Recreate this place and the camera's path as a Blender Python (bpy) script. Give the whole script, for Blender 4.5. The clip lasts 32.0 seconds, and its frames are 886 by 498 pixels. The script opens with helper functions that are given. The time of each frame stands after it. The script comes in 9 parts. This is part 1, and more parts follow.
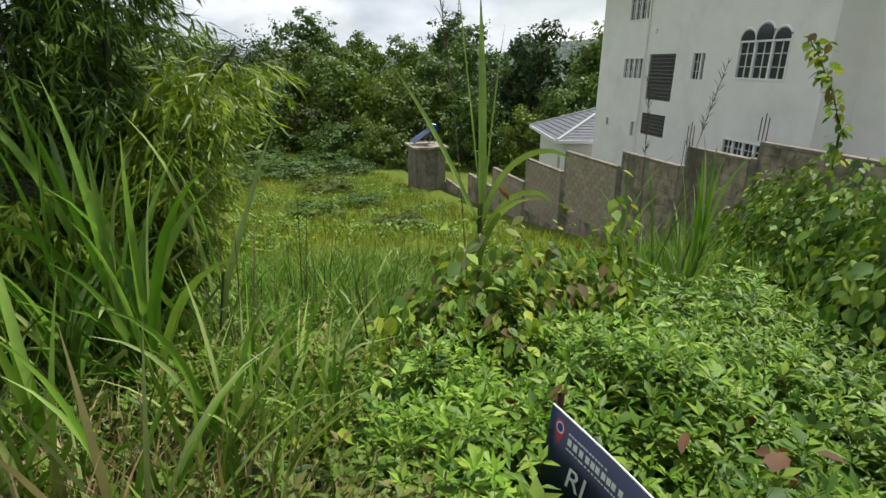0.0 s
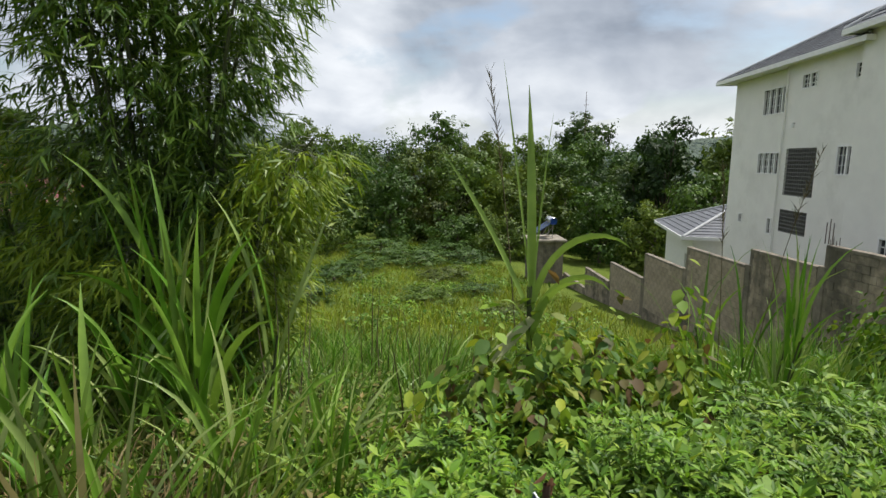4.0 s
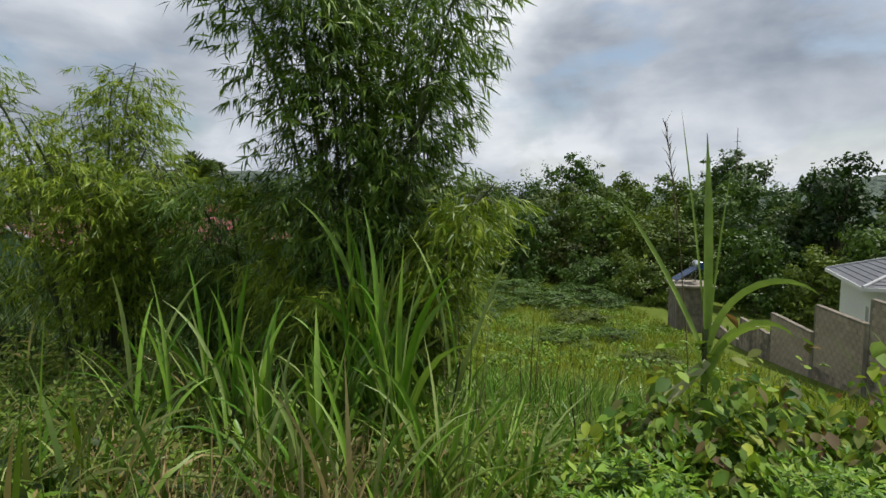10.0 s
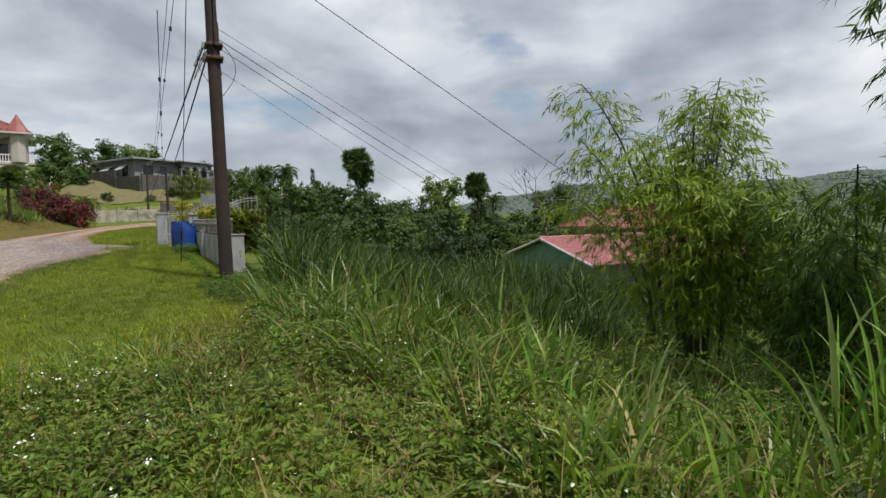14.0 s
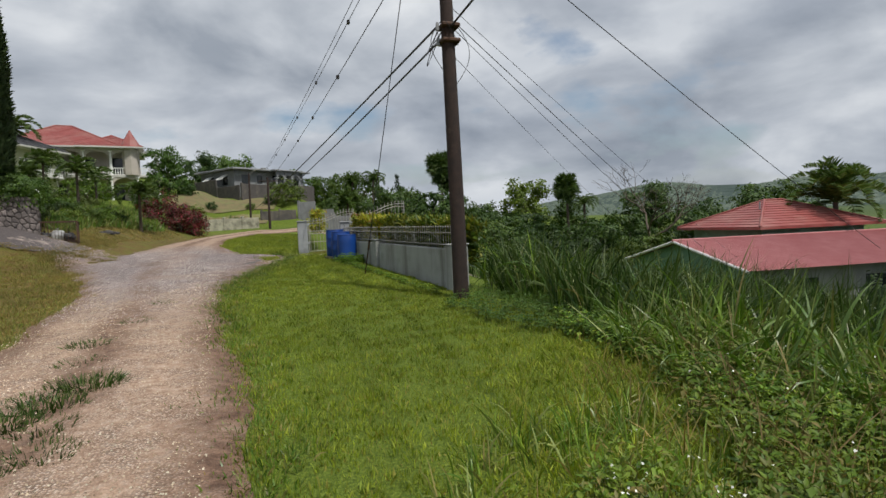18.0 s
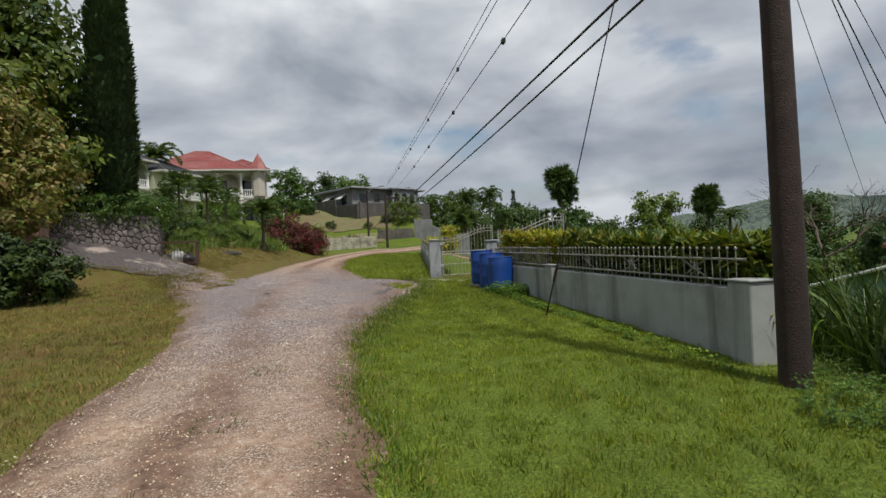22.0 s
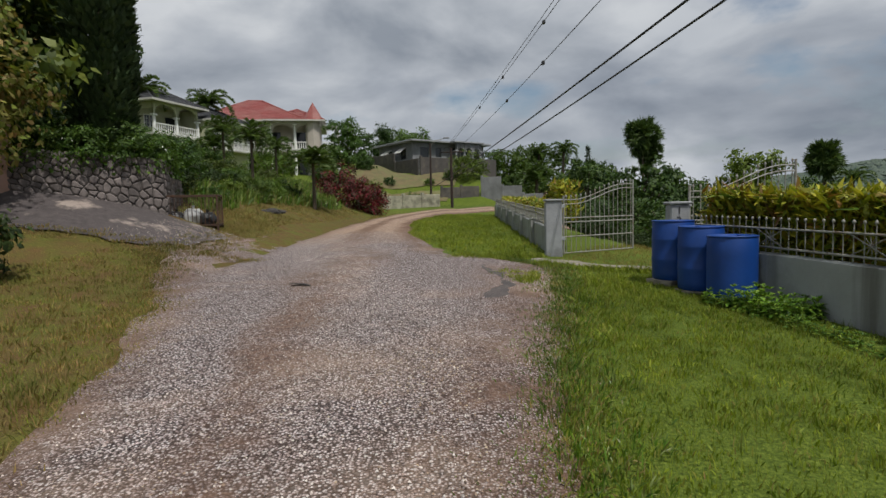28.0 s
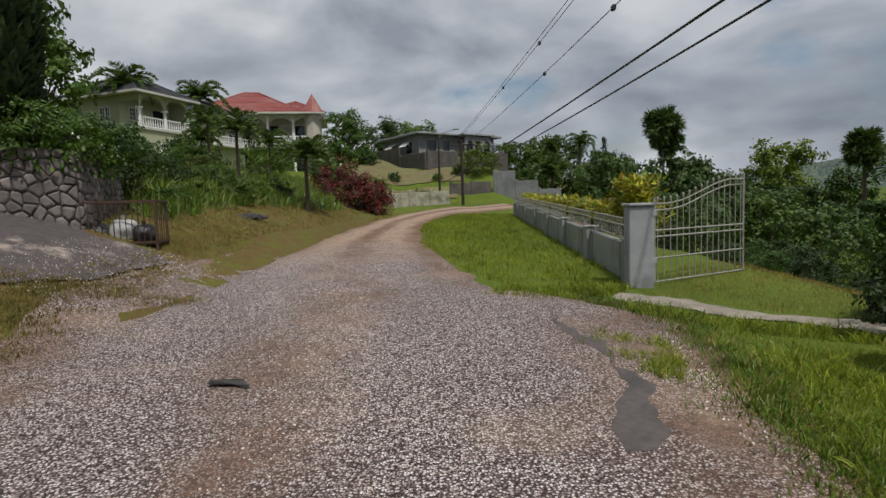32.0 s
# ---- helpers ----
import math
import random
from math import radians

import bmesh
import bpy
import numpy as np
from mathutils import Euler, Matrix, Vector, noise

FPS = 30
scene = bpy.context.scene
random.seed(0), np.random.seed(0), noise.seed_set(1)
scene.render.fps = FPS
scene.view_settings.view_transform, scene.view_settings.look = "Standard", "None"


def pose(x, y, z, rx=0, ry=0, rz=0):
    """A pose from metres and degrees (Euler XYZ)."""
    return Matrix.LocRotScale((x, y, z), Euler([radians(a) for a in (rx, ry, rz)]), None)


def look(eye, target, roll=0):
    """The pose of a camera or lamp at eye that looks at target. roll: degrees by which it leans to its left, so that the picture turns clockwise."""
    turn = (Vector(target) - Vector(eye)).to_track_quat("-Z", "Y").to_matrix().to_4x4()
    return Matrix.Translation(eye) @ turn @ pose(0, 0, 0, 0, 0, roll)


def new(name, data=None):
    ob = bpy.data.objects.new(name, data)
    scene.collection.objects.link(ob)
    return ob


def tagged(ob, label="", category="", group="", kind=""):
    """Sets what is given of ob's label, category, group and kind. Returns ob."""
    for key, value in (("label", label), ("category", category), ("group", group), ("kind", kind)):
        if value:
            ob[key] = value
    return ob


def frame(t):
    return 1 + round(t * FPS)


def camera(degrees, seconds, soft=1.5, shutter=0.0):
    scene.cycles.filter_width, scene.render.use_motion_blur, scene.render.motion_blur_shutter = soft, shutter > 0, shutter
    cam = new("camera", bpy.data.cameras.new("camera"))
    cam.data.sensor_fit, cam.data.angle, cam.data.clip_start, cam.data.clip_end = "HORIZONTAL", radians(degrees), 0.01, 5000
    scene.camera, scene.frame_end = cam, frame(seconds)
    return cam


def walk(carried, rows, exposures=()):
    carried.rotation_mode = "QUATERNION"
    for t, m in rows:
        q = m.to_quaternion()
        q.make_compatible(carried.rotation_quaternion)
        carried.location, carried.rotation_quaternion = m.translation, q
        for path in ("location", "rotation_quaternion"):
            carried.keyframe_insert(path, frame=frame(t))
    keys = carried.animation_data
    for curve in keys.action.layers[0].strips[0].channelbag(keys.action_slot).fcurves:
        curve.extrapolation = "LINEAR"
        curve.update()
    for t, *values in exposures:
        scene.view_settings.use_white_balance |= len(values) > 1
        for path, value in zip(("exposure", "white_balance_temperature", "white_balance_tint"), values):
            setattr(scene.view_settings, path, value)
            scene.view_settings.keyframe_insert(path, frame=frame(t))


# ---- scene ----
cam = camera(79.4, 32.0)
PATH = [
    (0, (0.308, -0.501, 1.731), (2.167, -0.828, 1.071), 0.4),
    (0.5, (0.307, -0.434, 1.746), (2.217, -0.561, 1.165), 1.1),
    (1, (0.267, -0.439, 1.701), (2.191, -0.462, 1.156), 0.5),
    (1.5, (0.183, -0.544, 1.685), (2.132, -0.538, 1.235), 0.1),
    (2, (0.107, -0.855, 1.666), (2.065, -0.801, 1.262), 0.2),
    (2.5, (0.228, -1.151, 1.6), (2.189, -1.034, 1.224), -0.1),
    (4.5, (0.136, -1.081, 1.688), (2.11, -0.983, 1.386), 0.3),
    (5, (0.017, -1.081, 1.719), (1.995, -1.183, 1.441), 1.2),
    (5.5, (-0.023, -1.096, 1.72), (1.94, -1.392, 1.476), 2.0),
    (6, (-0.062, -1.136, 1.731), (1.892, -1.505, 1.517), 2.0),
    (6.5, (-0.089, -1.121, 1.734), (1.863, -1.511, 1.539), 1.9),
    (7, (-0.111, -1.079, 1.746), (1.839, -1.482, 1.566), 1.8),
    (7.5, (-0.072, -1.03, 1.697), (1.881, -1.426, 1.518), 1.7),
    (8, (-0.036, -1.031, 1.653), (1.909, -1.394, 1.362), 1.7),
    (8.5, (-0.04, -1.036, 1.649), (1.915, -1.301, 1.322), 0.9),
    (9, (0.013, -1.021, 1.578), (1.99, -1.04, 1.276), -0.0),
    (9.5, (-0.015, -0.904, 1.597), (1.943, -0.58, 1.353), -0.3),
    (10, (-0.259, -0.779, 1.684), (1.641, -0.18, 1.504), -0.1),
    (10.5, (-0.345, -0.734, 1.678), (1.547, -0.107, 1.513), 0.2),
    (11, (-0.263, -0.678, 1.65), (1.611, 0.005, 1.498), 0.3),
    (11.5, (-0.276, -0.677, 1.646), (1.428, 0.362, 1.516), -0.6),
    (12, (-0.348, -0.602, 1.645), (1.094, 0.78, 1.543), -1.3),
    (12.5, (-0.606, -0.428, 1.652), (0.689, 1.092, 1.554), -1.4),
    (13, (-0.883, -0.274, 1.675), (0.204, 1.402, 1.57), -2.1),
    (13.5, (-0.986, 0.051, 1.684), (-0.109, 1.846, 1.586), -2.5),
    (14, (-1.236, 0.37, 1.682), (-0.384, 2.176, 1.576), -1.6),
    (14.5, (-1.494, 0.679, 1.736), (-0.649, 2.487, 1.605), -1.1),
    (15, (-1.8, 1.008, 1.783), (-1.031, 2.85, 1.657), -1.3),
    (15.5, (-2.145, 1.217, 1.837), (-1.437, 3.083, 1.706), -1.8),
    (17.5, (-3.546, 2.721, 1.835), (-2.915, 4.616, 1.739), -1.4),
    (18, (-3.743, 3.19, 1.848), (-3.114, 5.087, 1.764), -2.5),
    (18.5, (-3.844, 3.742, 1.862), (-3.255, 5.652, 1.789), -2.6),
    (19, (-3.933, 4.244, 1.877), (-3.383, 6.165, 1.798), -2.5),
    (19.5, (-3.985, 4.796, 1.885), (-3.494, 6.733, 1.808), -1.3),
    (20, (-4.095, 5.308, 1.901), (-3.649, 7.257, 1.824), -1.0),
    (20.5, (-4.126, 5.883, 1.918), (-3.776, 7.851, 1.85), -0.9),
    (21, (-4.176, 6.4, 1.941), (-3.87, 8.376, 1.883), -2.0),
    (21.5, (-4.168, 6.916, 1.955), (-3.903, 8.898, 1.94), -2.5),
    (22, (-4.249, 7.376, 1.978), (-4.005, 9.362, 1.979), -2.7),
    (22.5, (-4.366, 7.706, 1.987), (-4.128, 9.692, 2.01), -3.0),
    (23, (-4.469, 8.08, 2.017), (-4.234, 10.066, 2.053), -2.9),
    (23.5, (-4.623, 8.419, 2.046), (-4.373, 10.403, 2.089), -3.1),
    (24, (-4.623, 9.196, 2.012), (-4.376, 11.181, 2.02), -2.7),
    (24.5, (-4.717, 9.645, 2.038), (-4.486, 11.631, 1.98), -2.7),
    (25, (-4.69, 10.21, 2.047), (-4.534, 12.2, 1.924), -1.6),
    (25.5, (-4.754, 10.695, 2.058), (-4.625, 12.686, 1.916), -2.0),
    (26, (-4.828, 11.18, 2.089), (-4.735, 13.173, 1.948), -1.9),
    (26.5, (-4.94, 11.702, 2.093), (-4.886, 13.697, 1.954), -0.8),
    (28.5, (-5.163, 13.802, 2.158), (-5.131, 15.796, 2.012), -2.0),
    (29, (-5.224, 14.268, 2.195), (-5.155, 16.261, 2.044), -3.7),
    (29.5, (-5.233, 14.794, 2.221), (-5.156, 16.787, 2.072), -2.4),
    (30, (-5.293, 15.265, 2.256), (-5.213, 17.258, 2.104), -2.4),
    (30.5, (-5.325, 15.82, 2.286), (-5.28, 17.814, 2.132), -0.7),
    (31, (-5.393, 16.29, 2.328), (-5.364, 18.283, 2.157), -2.7),
    (31.5, (-5.413, 16.817, 2.361), (-5.392, 18.81, 2.192), -2.5),
    (32, (-5.46, 17.318, 2.392), (-5.44, 19.312, 2.231), -2.0),
]
walk(cam, [(t, look(eye, target, roll)) for t, eye, target, roll in PATH], [(0, 0.35), (4, 0.2), (5, 0.2), (6, 0.04), (9, -0.03), (14, -0.08), (19, -0.26), (21, -0.32), (22, -0.27), (23, -0.38), (24, -0.45), (26, -0.5), (29, -0.48), (32, -0.48)])

# ---- daylight ----
SUN_ELEV, SUN_AZ = radians(63), radians(-62)
sun = new("sun", bpy.data.lights.new("sun", "SUN"))
sun.data.energy, sun.data.angle, sun.data.color = 4.25, radians(1.5), (1.0, 0.965, 0.915)
sun.matrix_world = look((math.cos(SUN_AZ) * math.cos(SUN_ELEV) * 50, math.sin(SUN_AZ) * math.cos(SUN_ELEV) * 50, math.sin(SUN_ELEV) * 50), (0, 0, 0))

world = bpy.data.worlds.new("sky")
scene.world = world
world.use_nodes = True
wn, wl = world.node_tree.nodes, world.node_tree.links
wn.clear()
sky = wn.new("ShaderNodeTexSky")
sky.sky_type, sky.sun_disc, sky.sun_elevation, sky.sun_rotation = "NISHITA", False, SUN_ELEV, math.pi / 2 - SUN_AZ
sky.air_density, sky.dust_density = 1.2, 2.0
coord = wn.new("ShaderNodeTexCoord")


def cloud_noise(scale, detail, rough, at, flat=2.1, twist=0.0):
    """Noise over the dome, flattened so that the puffs lie wider than they are high."""
    place, tex = wn.new("ShaderNodeMapping"), wn.new("ShaderNodeTexNoise")
    place.inputs["Location"].default_value, place.inputs["Scale"].default_value = at, (1.0, 1.0, flat)
    wl.new(coord.outputs["Generated"], place.inputs["Vector"])
    wl.new(place.outputs["Vector"], tex.inputs["Vector"])
    for key, value in (("Scale", scale), ("Detail", detail), ("Roughness", rough), ("Distortion", twist)):
        tex.inputs[key].default_value = value
    return tex.outputs["Fac"]


def wramp(fac, stops):
    r = wn.new("ShaderNodeValToRGB")
    while len(r.color_ramp.elements) < len(stops):
        r.color_ramp.elements.new(0.5)
    for e, (at, c) in zip(r.color_ramp.elements, stops):
        e.position, e.color = at, (*c, 1)
    wl.new(fac, r.inputs["Fac"])
    return r.outputs["Color"]


def wmix(fac, a, b, mode="MIX"):
    m = wn.new("ShaderNodeMix")
    m.data_type, m.blend_type = "RGBA", mode
    m.inputs["Factor"].default_value = fac
    wl.new(a, m.inputs["A"])
    wl.new(b, m.inputs["B"])
    return m.outputs["Result"]


cover = wramp(cloud_noise(2.3, 9.0, 0.52, (0.35, 1.1, 0.2), 2.3, 0.1), [(0.36, (0, 0, 0)), (0.45, (1, 1, 1))])
axes = wn.new("ShaderNodeSeparateXYZ")
wl.new(coord.outputs["Generated"], axes.inputs[0])
low = wramp(axes.outputs["Z"], [(0.03, (1, 1, 1)), (0.16, (0, 0, 0))])
cover = wmix(1.0, cover, low, "LIGHTEN")
heaps = wramp(cloud_noise(3.6, 9.0, 0.50, (3.1, 1.7, 0.4), 2.0, 0.25), [(0.34, (0.40, 0.445, 0.51)), (0.50, (0.66, 0.70, 0.755)), (0.64, (0.95, 0.975, 1.0))])
banks = wramp(cloud_noise(1.5, 4.0, 0.5, (7.3, 2.2, 1.9), 2.6), [(0.36, (0.62, 0.65, 0.70)), (0.62, (1.0, 1.0, 1.0))])
cloud = wmix(1.0, heaps, banks, "MULTIPLY")
bg_sky, bg_cloud, mixer, out = (wn.new(k) for k in ("ShaderNodeBackground", "ShaderNodeBackground", "ShaderNodeMixShader", "ShaderNodeOutputWorld"))
bg_sky.inputs["Strength"].default_value, bg_cloud.inputs["Strength"].default_value = 0.12, 1.03
wl.new(sky.outputs["Color"], bg_sky.inputs["Color"])
wl.new(cloud, bg_cloud.inputs["Color"])
wl.new(cover, mixer.inputs["Fac"])
wl.new(bg_sky.outputs["Background"], mixer.inputs[1])
wl.new(bg_cloud.outputs["Background"], mixer.inputs[2])
wl.new(mixer.outputs["Shader"], out.inputs["Surface"])


# ---- materials ----
def nodes_of(name):
    m = bpy.data.materials.new(name)
    m.use_nodes = True
    return m, m.node_tree.nodes, m.node_tree.links, m.node_tree.nodes["Principled BSDF"]


def noise_tex(n, l, vec, scale, detail=5.0, rough=0.6):
    t = n.new("ShaderNodeTexNoise")
    t.inputs["Scale"].default_value, t.inputs["Detail"].default_value, t.inputs["Roughness"].default_value = scale, detail, rough
    l.new(vec, t.inputs["Vector"])
    return t.outputs["Fac"]


def ramp(n, l, fac, stops):
    r = n.new("ShaderNodeValToRGB")
    e = r.color_ramp.elements
    while len(e) < len(stops):
        e.new(0.5)
    for el, (p, c) in zip(e, stops):
        el.position, el.color = p, (*c, 1)
    l.new(fac, r.inputs["Fac"])
    return r.outputs["Color"]


def blend(n, l, fac, a, b, mode="MIX"):
    m = n.new("ShaderNodeMix")
    m.data_type, m.blend_type = "RGBA", mode
    for sock, v in ((m.inputs[0], fac), (m.inputs[6], a), (m.inputs[7], b)):
        if isinstance(v, (int, float)):
            sock.default_value = v
        elif isinstance(v, tuple):
            sock.default_value = (*v, 1)
        else:
            l.new(v, sock)
    return m.outputs[2]


def solid(name, c1, c2=None, scale=6.0, rough=0.7, metal=0.0, bump=0.1, stain=None, stain_scale=0.7, stain_at=(0.5, 0.72), fine=None, vary=0.0, streak=None):
    """A surface with grain, a second colour in patches, and stains of a third."""
    m, n, l, b = nodes_of(name)
    vec = n.new("ShaderNodeTexCoord").outputs["Object"]
    grain = noise_tex(n, l, vec, scale)
    col = ramp(n, l, grain, [(0.3, c1), (0.7, c2 or tuple(x * 0.8 for x in c1))])
    if stain:
        s = noise_tex(n, l, vec, stain_scale, 8.0, 0.65)
        f = ramp(n, l, s, [(stain_at[0], (0, 0, 0)), (stain_at[1], (1, 1, 1))])
        col = blend(n, l, f, col, stain)
    if streak:
        mp = n.new("ShaderNodeMapping")
        mp.inputs["Scale"].default_value = (3.2, 3.2, 0.22)
        l.new(vec, mp.inputs["Vector"])
        run = noise_tex(n, l, mp.outputs["Vector"], 1.0, 5.0, 0.6)
        col = blend(n, l, ramp(n, l, run, [(0.50, (0, 0, 0)), (0.72, (0.85, 0.85, 0.85))]), col, streak)
    if vary:
        info = n.new("ShaderNodeObjectInfo").outputs["Random"]
        col = blend(n, l, vary, col, ramp(n, l, info, [(0, (0.25, 0.25, 0.25)), (1, (1, 1, 1))]), "MULTIPLY")
    l.new(col, b.inputs["Base Color"])
    b.inputs["Roughness"].default_value, b.inputs["Metallic"].default_value = rough, metal
    if bump:
        bp = n.new("ShaderNodeBump")
        bp.inputs["Strength"].default_value, bp.inputs["Distance"].default_value = bump, 0.02
        l.new(noise_tex(n, l, vec, fine or scale * 6, 4.0), bp.inputs["Height"])
        l.new(bp.outputs["Normal"], b.inputs["Normal"])
    return m


def leafy(name, stops, rough=0.45, through_light=0.3, tree_vary=0.0, gloss=0.32):
    """Foliage: each leaf takes its own shade from the stops; some light comes through."""
    m, n, l, b = nodes_of(name)
    isl = n.new("ShaderNodeNewGeometry").outputs["Random Per Island"]
    k = len(stops) - 1
    col = ramp(n, l, isl, [(i / max(k, 1), c) for i, c in enumerate(stops)])
    vec = n.new("ShaderNodeTexCoord").outputs["Object"]
    big = noise_tex(n, l, vec, 0.45, 3.0)
    col = blend(n, l, 0.55, col, ramp(n, l, big, [(0.32, (0.45, 0.5, 0.4)), (0.68, (1.25, 1.2, 1.1))]), "MULTIPLY")
    mid = noise_tex(n, l, vec, 2.8, 4.0)
    col = blend(n, l, 0.6, col, ramp(n, l, mid, [(0.34, (0.55, 0.6, 0.55)), (0.66, (1.3, 1.25, 1.15))]), "MULTIPLY")
    if tree_vary:
        info = n.new("ShaderNodeObjectInfo").outputs["Random"]
        col = blend(n, l, tree_vary, col, ramp(n, l, info, [(0, (0.35, 0.5, 0.45)), (0.35, (0.8, 0.85, 0.8)), (0.7, (1.15, 1.1, 0.9)), (0.9, (1.7, 1.4, 0.7)), (1, (1.5, 0.9, 0.7))]), "MULTIPLY")
    l.new(col, b.inputs["Base Color"])
    b.inputs["Roughness"].default_value = rough
    b.inputs["Specular IOR Level"].default_value = gloss
    tr = n.new("ShaderNodeBsdfTranslucent")
    l.new(blend(n, l, 0.6, col, (1.3, 1.25, 0.5), "MULTIPLY"), tr.inputs["Color"])
    mx = n.new("ShaderNodeMixShader")
    mx.inputs["Fac"].default_value = through_light
    l.new(b.outputs["BSDF"], mx.inputs[1])
    l.new(tr.outputs["BSDF"], mx.inputs[2])
    l.new(mx.outputs["Shader"], n["Material Output"].inputs["Surface"])
    return m


M_GRASS = leafy("lawn_grass", [(0.085, 0.14, 0.012), (0.23, 0.31, 0.024), (0.37, 0.43, 0.055), (0.11, 0.175, 0.014), (0.32, 0.305, 0.072), (0.18, 0.255, 0.02)], 0.6, 0.36)
M_DRYGRASS = leafy("dry_grass", [(0.17, 0.125, 0.04), (0.38, 0.27, 0.11), (0.13, 0.15, 0.03), (0.25, 0.24, 0.055), (0.32, 0.20, 0.09)], 0.7, 0.25)
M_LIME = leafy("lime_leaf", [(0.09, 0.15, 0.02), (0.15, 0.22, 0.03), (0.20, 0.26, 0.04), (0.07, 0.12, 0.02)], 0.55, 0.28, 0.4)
M_CANE = leafy("cane_leaf", [(0.06, 0.17, 0.015), (0.13, 0.29, 0.025), (0.21, 0.36, 0.05), (0.36, 0.44, 0.17), (0.09, 0.21, 0.02)], 0.42, 0.24, gloss=0.34)
M_GUINEA = leafy("guinea_grass", [(0.045, 0.11, 0.010), (0.10, 0.20, 0.018), (0.18, 0.28, 0.03), (0.06, 0.13, 0.012), (0.30, 0.34, 0.12), (0.05, 0.12, 0.012), (0.34, 0.27, 0.12)], 0.4, 0.22, gloss=0.38)
M_WEED = leafy("weed_leaf", [(0.045, 0.11, 0.009), (0.11, 0.24, 0.016), (0.19, 0.34, 0.028), (0.06, 0.14, 0.010), (0.26, 0.38, 0.045), (0.055, 0.13, 0.010)], 0.5, 0.22, gloss=0.3)
M_VINE = leafy("vine_leaf", [(0.05, 0.13, 0.02), (0.12, 0.24, 0.02), (0.22, 0.34, 0.035), (0.40, 0.44, 0.05), (0.10, 0.21, 0.02), (0.19, 0.31, 0.035), (0.16, 0.09, 0.05), (0.07, 0.16, 0.02), (0.25, 0.36, 0.04)], 0.6, 0.32)
M_VINEGREEN = leafy("broad_vine_leaf", [(0.035, 0.09, 0.011), (0.085, 0.18, 0.018), (0.16, 0.28, 0.03), (0.045, 0.11, 0.012), (0.30, 0.40, 0.05), (0.055, 0.13, 0.015)], 0.56, 0.25, gloss=0.32)
M_BUSHWEED = leafy("verge_weed_leaf", [(0.07, 0.14, 0.015), (0.12, 0.20, 0.02), (0.17, 0.25, 0.03), (0.11, 0.15, 0.025), (0.25, 0.20, 0.075)], 0.55, 0.3)
M_YOUNG = leafy("young_vine_leaf", [(0.30, 0.42, 0.05), (0.38, 0.46, 0.06), (0.24, 0.36, 0.05)], 0.55, 0.4)
M_BROWNLEAF = leafy("dead_leaf", [(0.16, 0.07, 0.04), (0.22, 0.11, 0.06), (0.10, 0.05, 0.03)], 0.75, 0.15)
M_STEM = leafy("weed_stem", [(0.09, 0.13, 0.03), (0.11, 0.11, 0.04), (0.07, 0.13, 0.02)], 0.6, 0.1)
M_PALE = leafy("pale_blade", [(0.42, 0.44, 0.24), (0.42, 0.44, 0.24)], 0.5, 0.35)
M_SEED = leafy("seed_head", [(0.10, 0.08, 0.05), (0.16, 0.13, 0.08), (0.06, 0.06, 0.03)], 0.8, 0.1)
M_BAMBOO = leafy("bamboo_leaf", [(0.042, 0.10, 0.016), (0.095, 0.185, 0.024), (0.20, 0.31, 0.045), (0.06, 0.135, 0.018)], 0.42, 0.28, gloss=0.35)
M_BAMBOO2 = leafy("young_bamboo_leaf", [(0.12, 0.22, 0.02), (0.24, 0.34, 0.03), (0.34, 0.42, 0.05), (0.15, 0.26, 0.03)], 0.42, 0.4)
M_TREE = leafy("tree_leaf", [(0.027, 0.062, 0.012), (0.047, 0.098, 0.017), (0.086, 0.140, 0.027), (0.035, 0.078, 0.014)], 0.55, 0.22, 0.75)
M_BUSH = leafy("bush_leaf", [(0.043, 0.102, 0.017), (0.076, 0.153, 0.017), (0.111, 0.187, 0.034), (0.043, 0.093, 0.017)], 0.5, 0.25, 0.6)
M_DARKTREE = leafy("cypress_leaf", [(0.03, 0.055, 0.024), (0.045, 0.078, 0.03), (0.065, 0.10, 0.042)], 0.65, 0.1)
M_RED = leafy("red_flower", [(0.15, 0.018, 0.03), (0.24, 0.025, 0.04), (0.09, 0.03, 0.03), (0.05, 0.065, 0.02), (0.13, 0.02, 0.025)], 0.55, 0.25)
M_ORANGE = leafy("orange_bloom", [(0.30, 0.18, 0.08), (0.24, 0.24, 0.06), (0.18, 0.25, 0.04), (0.30, 0.22, 0.09), (0.12, 0.18, 0.03)], 0.55, 0.3)
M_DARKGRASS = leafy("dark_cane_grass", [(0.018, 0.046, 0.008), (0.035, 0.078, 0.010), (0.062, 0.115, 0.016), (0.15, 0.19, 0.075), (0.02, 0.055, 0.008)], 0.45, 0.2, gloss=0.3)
# dark bush leaf; shadow beyond the gate and in the valley is painted into it
M_DARKSHADED = leafy("dark_shaded_leaf", [(0.015, 0.034, 0.009), (0.027, 0.055, 0.012), (0.046, 0.080, 0.017), (0.019, 0.038, 0.009)], 0.6, 0.18, 0.4)
M_CROTON = leafy("croton_leaf", [(0.08, 0.16, 0.02), (0.42, 0.42, 0.04), (0.50, 0.47, 0.05), (0.11, 0.20, 0.02), (0.44, 0.40, 0.04), (0.24, 0.11, 0.03), (0.20, 0.29, 0.03)], 0.45, 0.25)
M_CROTONGREEN = leafy("green_croton_leaf", [(0.04, 0.09, 0.015), (0.08, 0.14, 0.02), (0.15, 0.20, 0.025), (0.27, 0.26, 0.035), (0.04, 0.08, 0.015)], 0.5, 0.22)
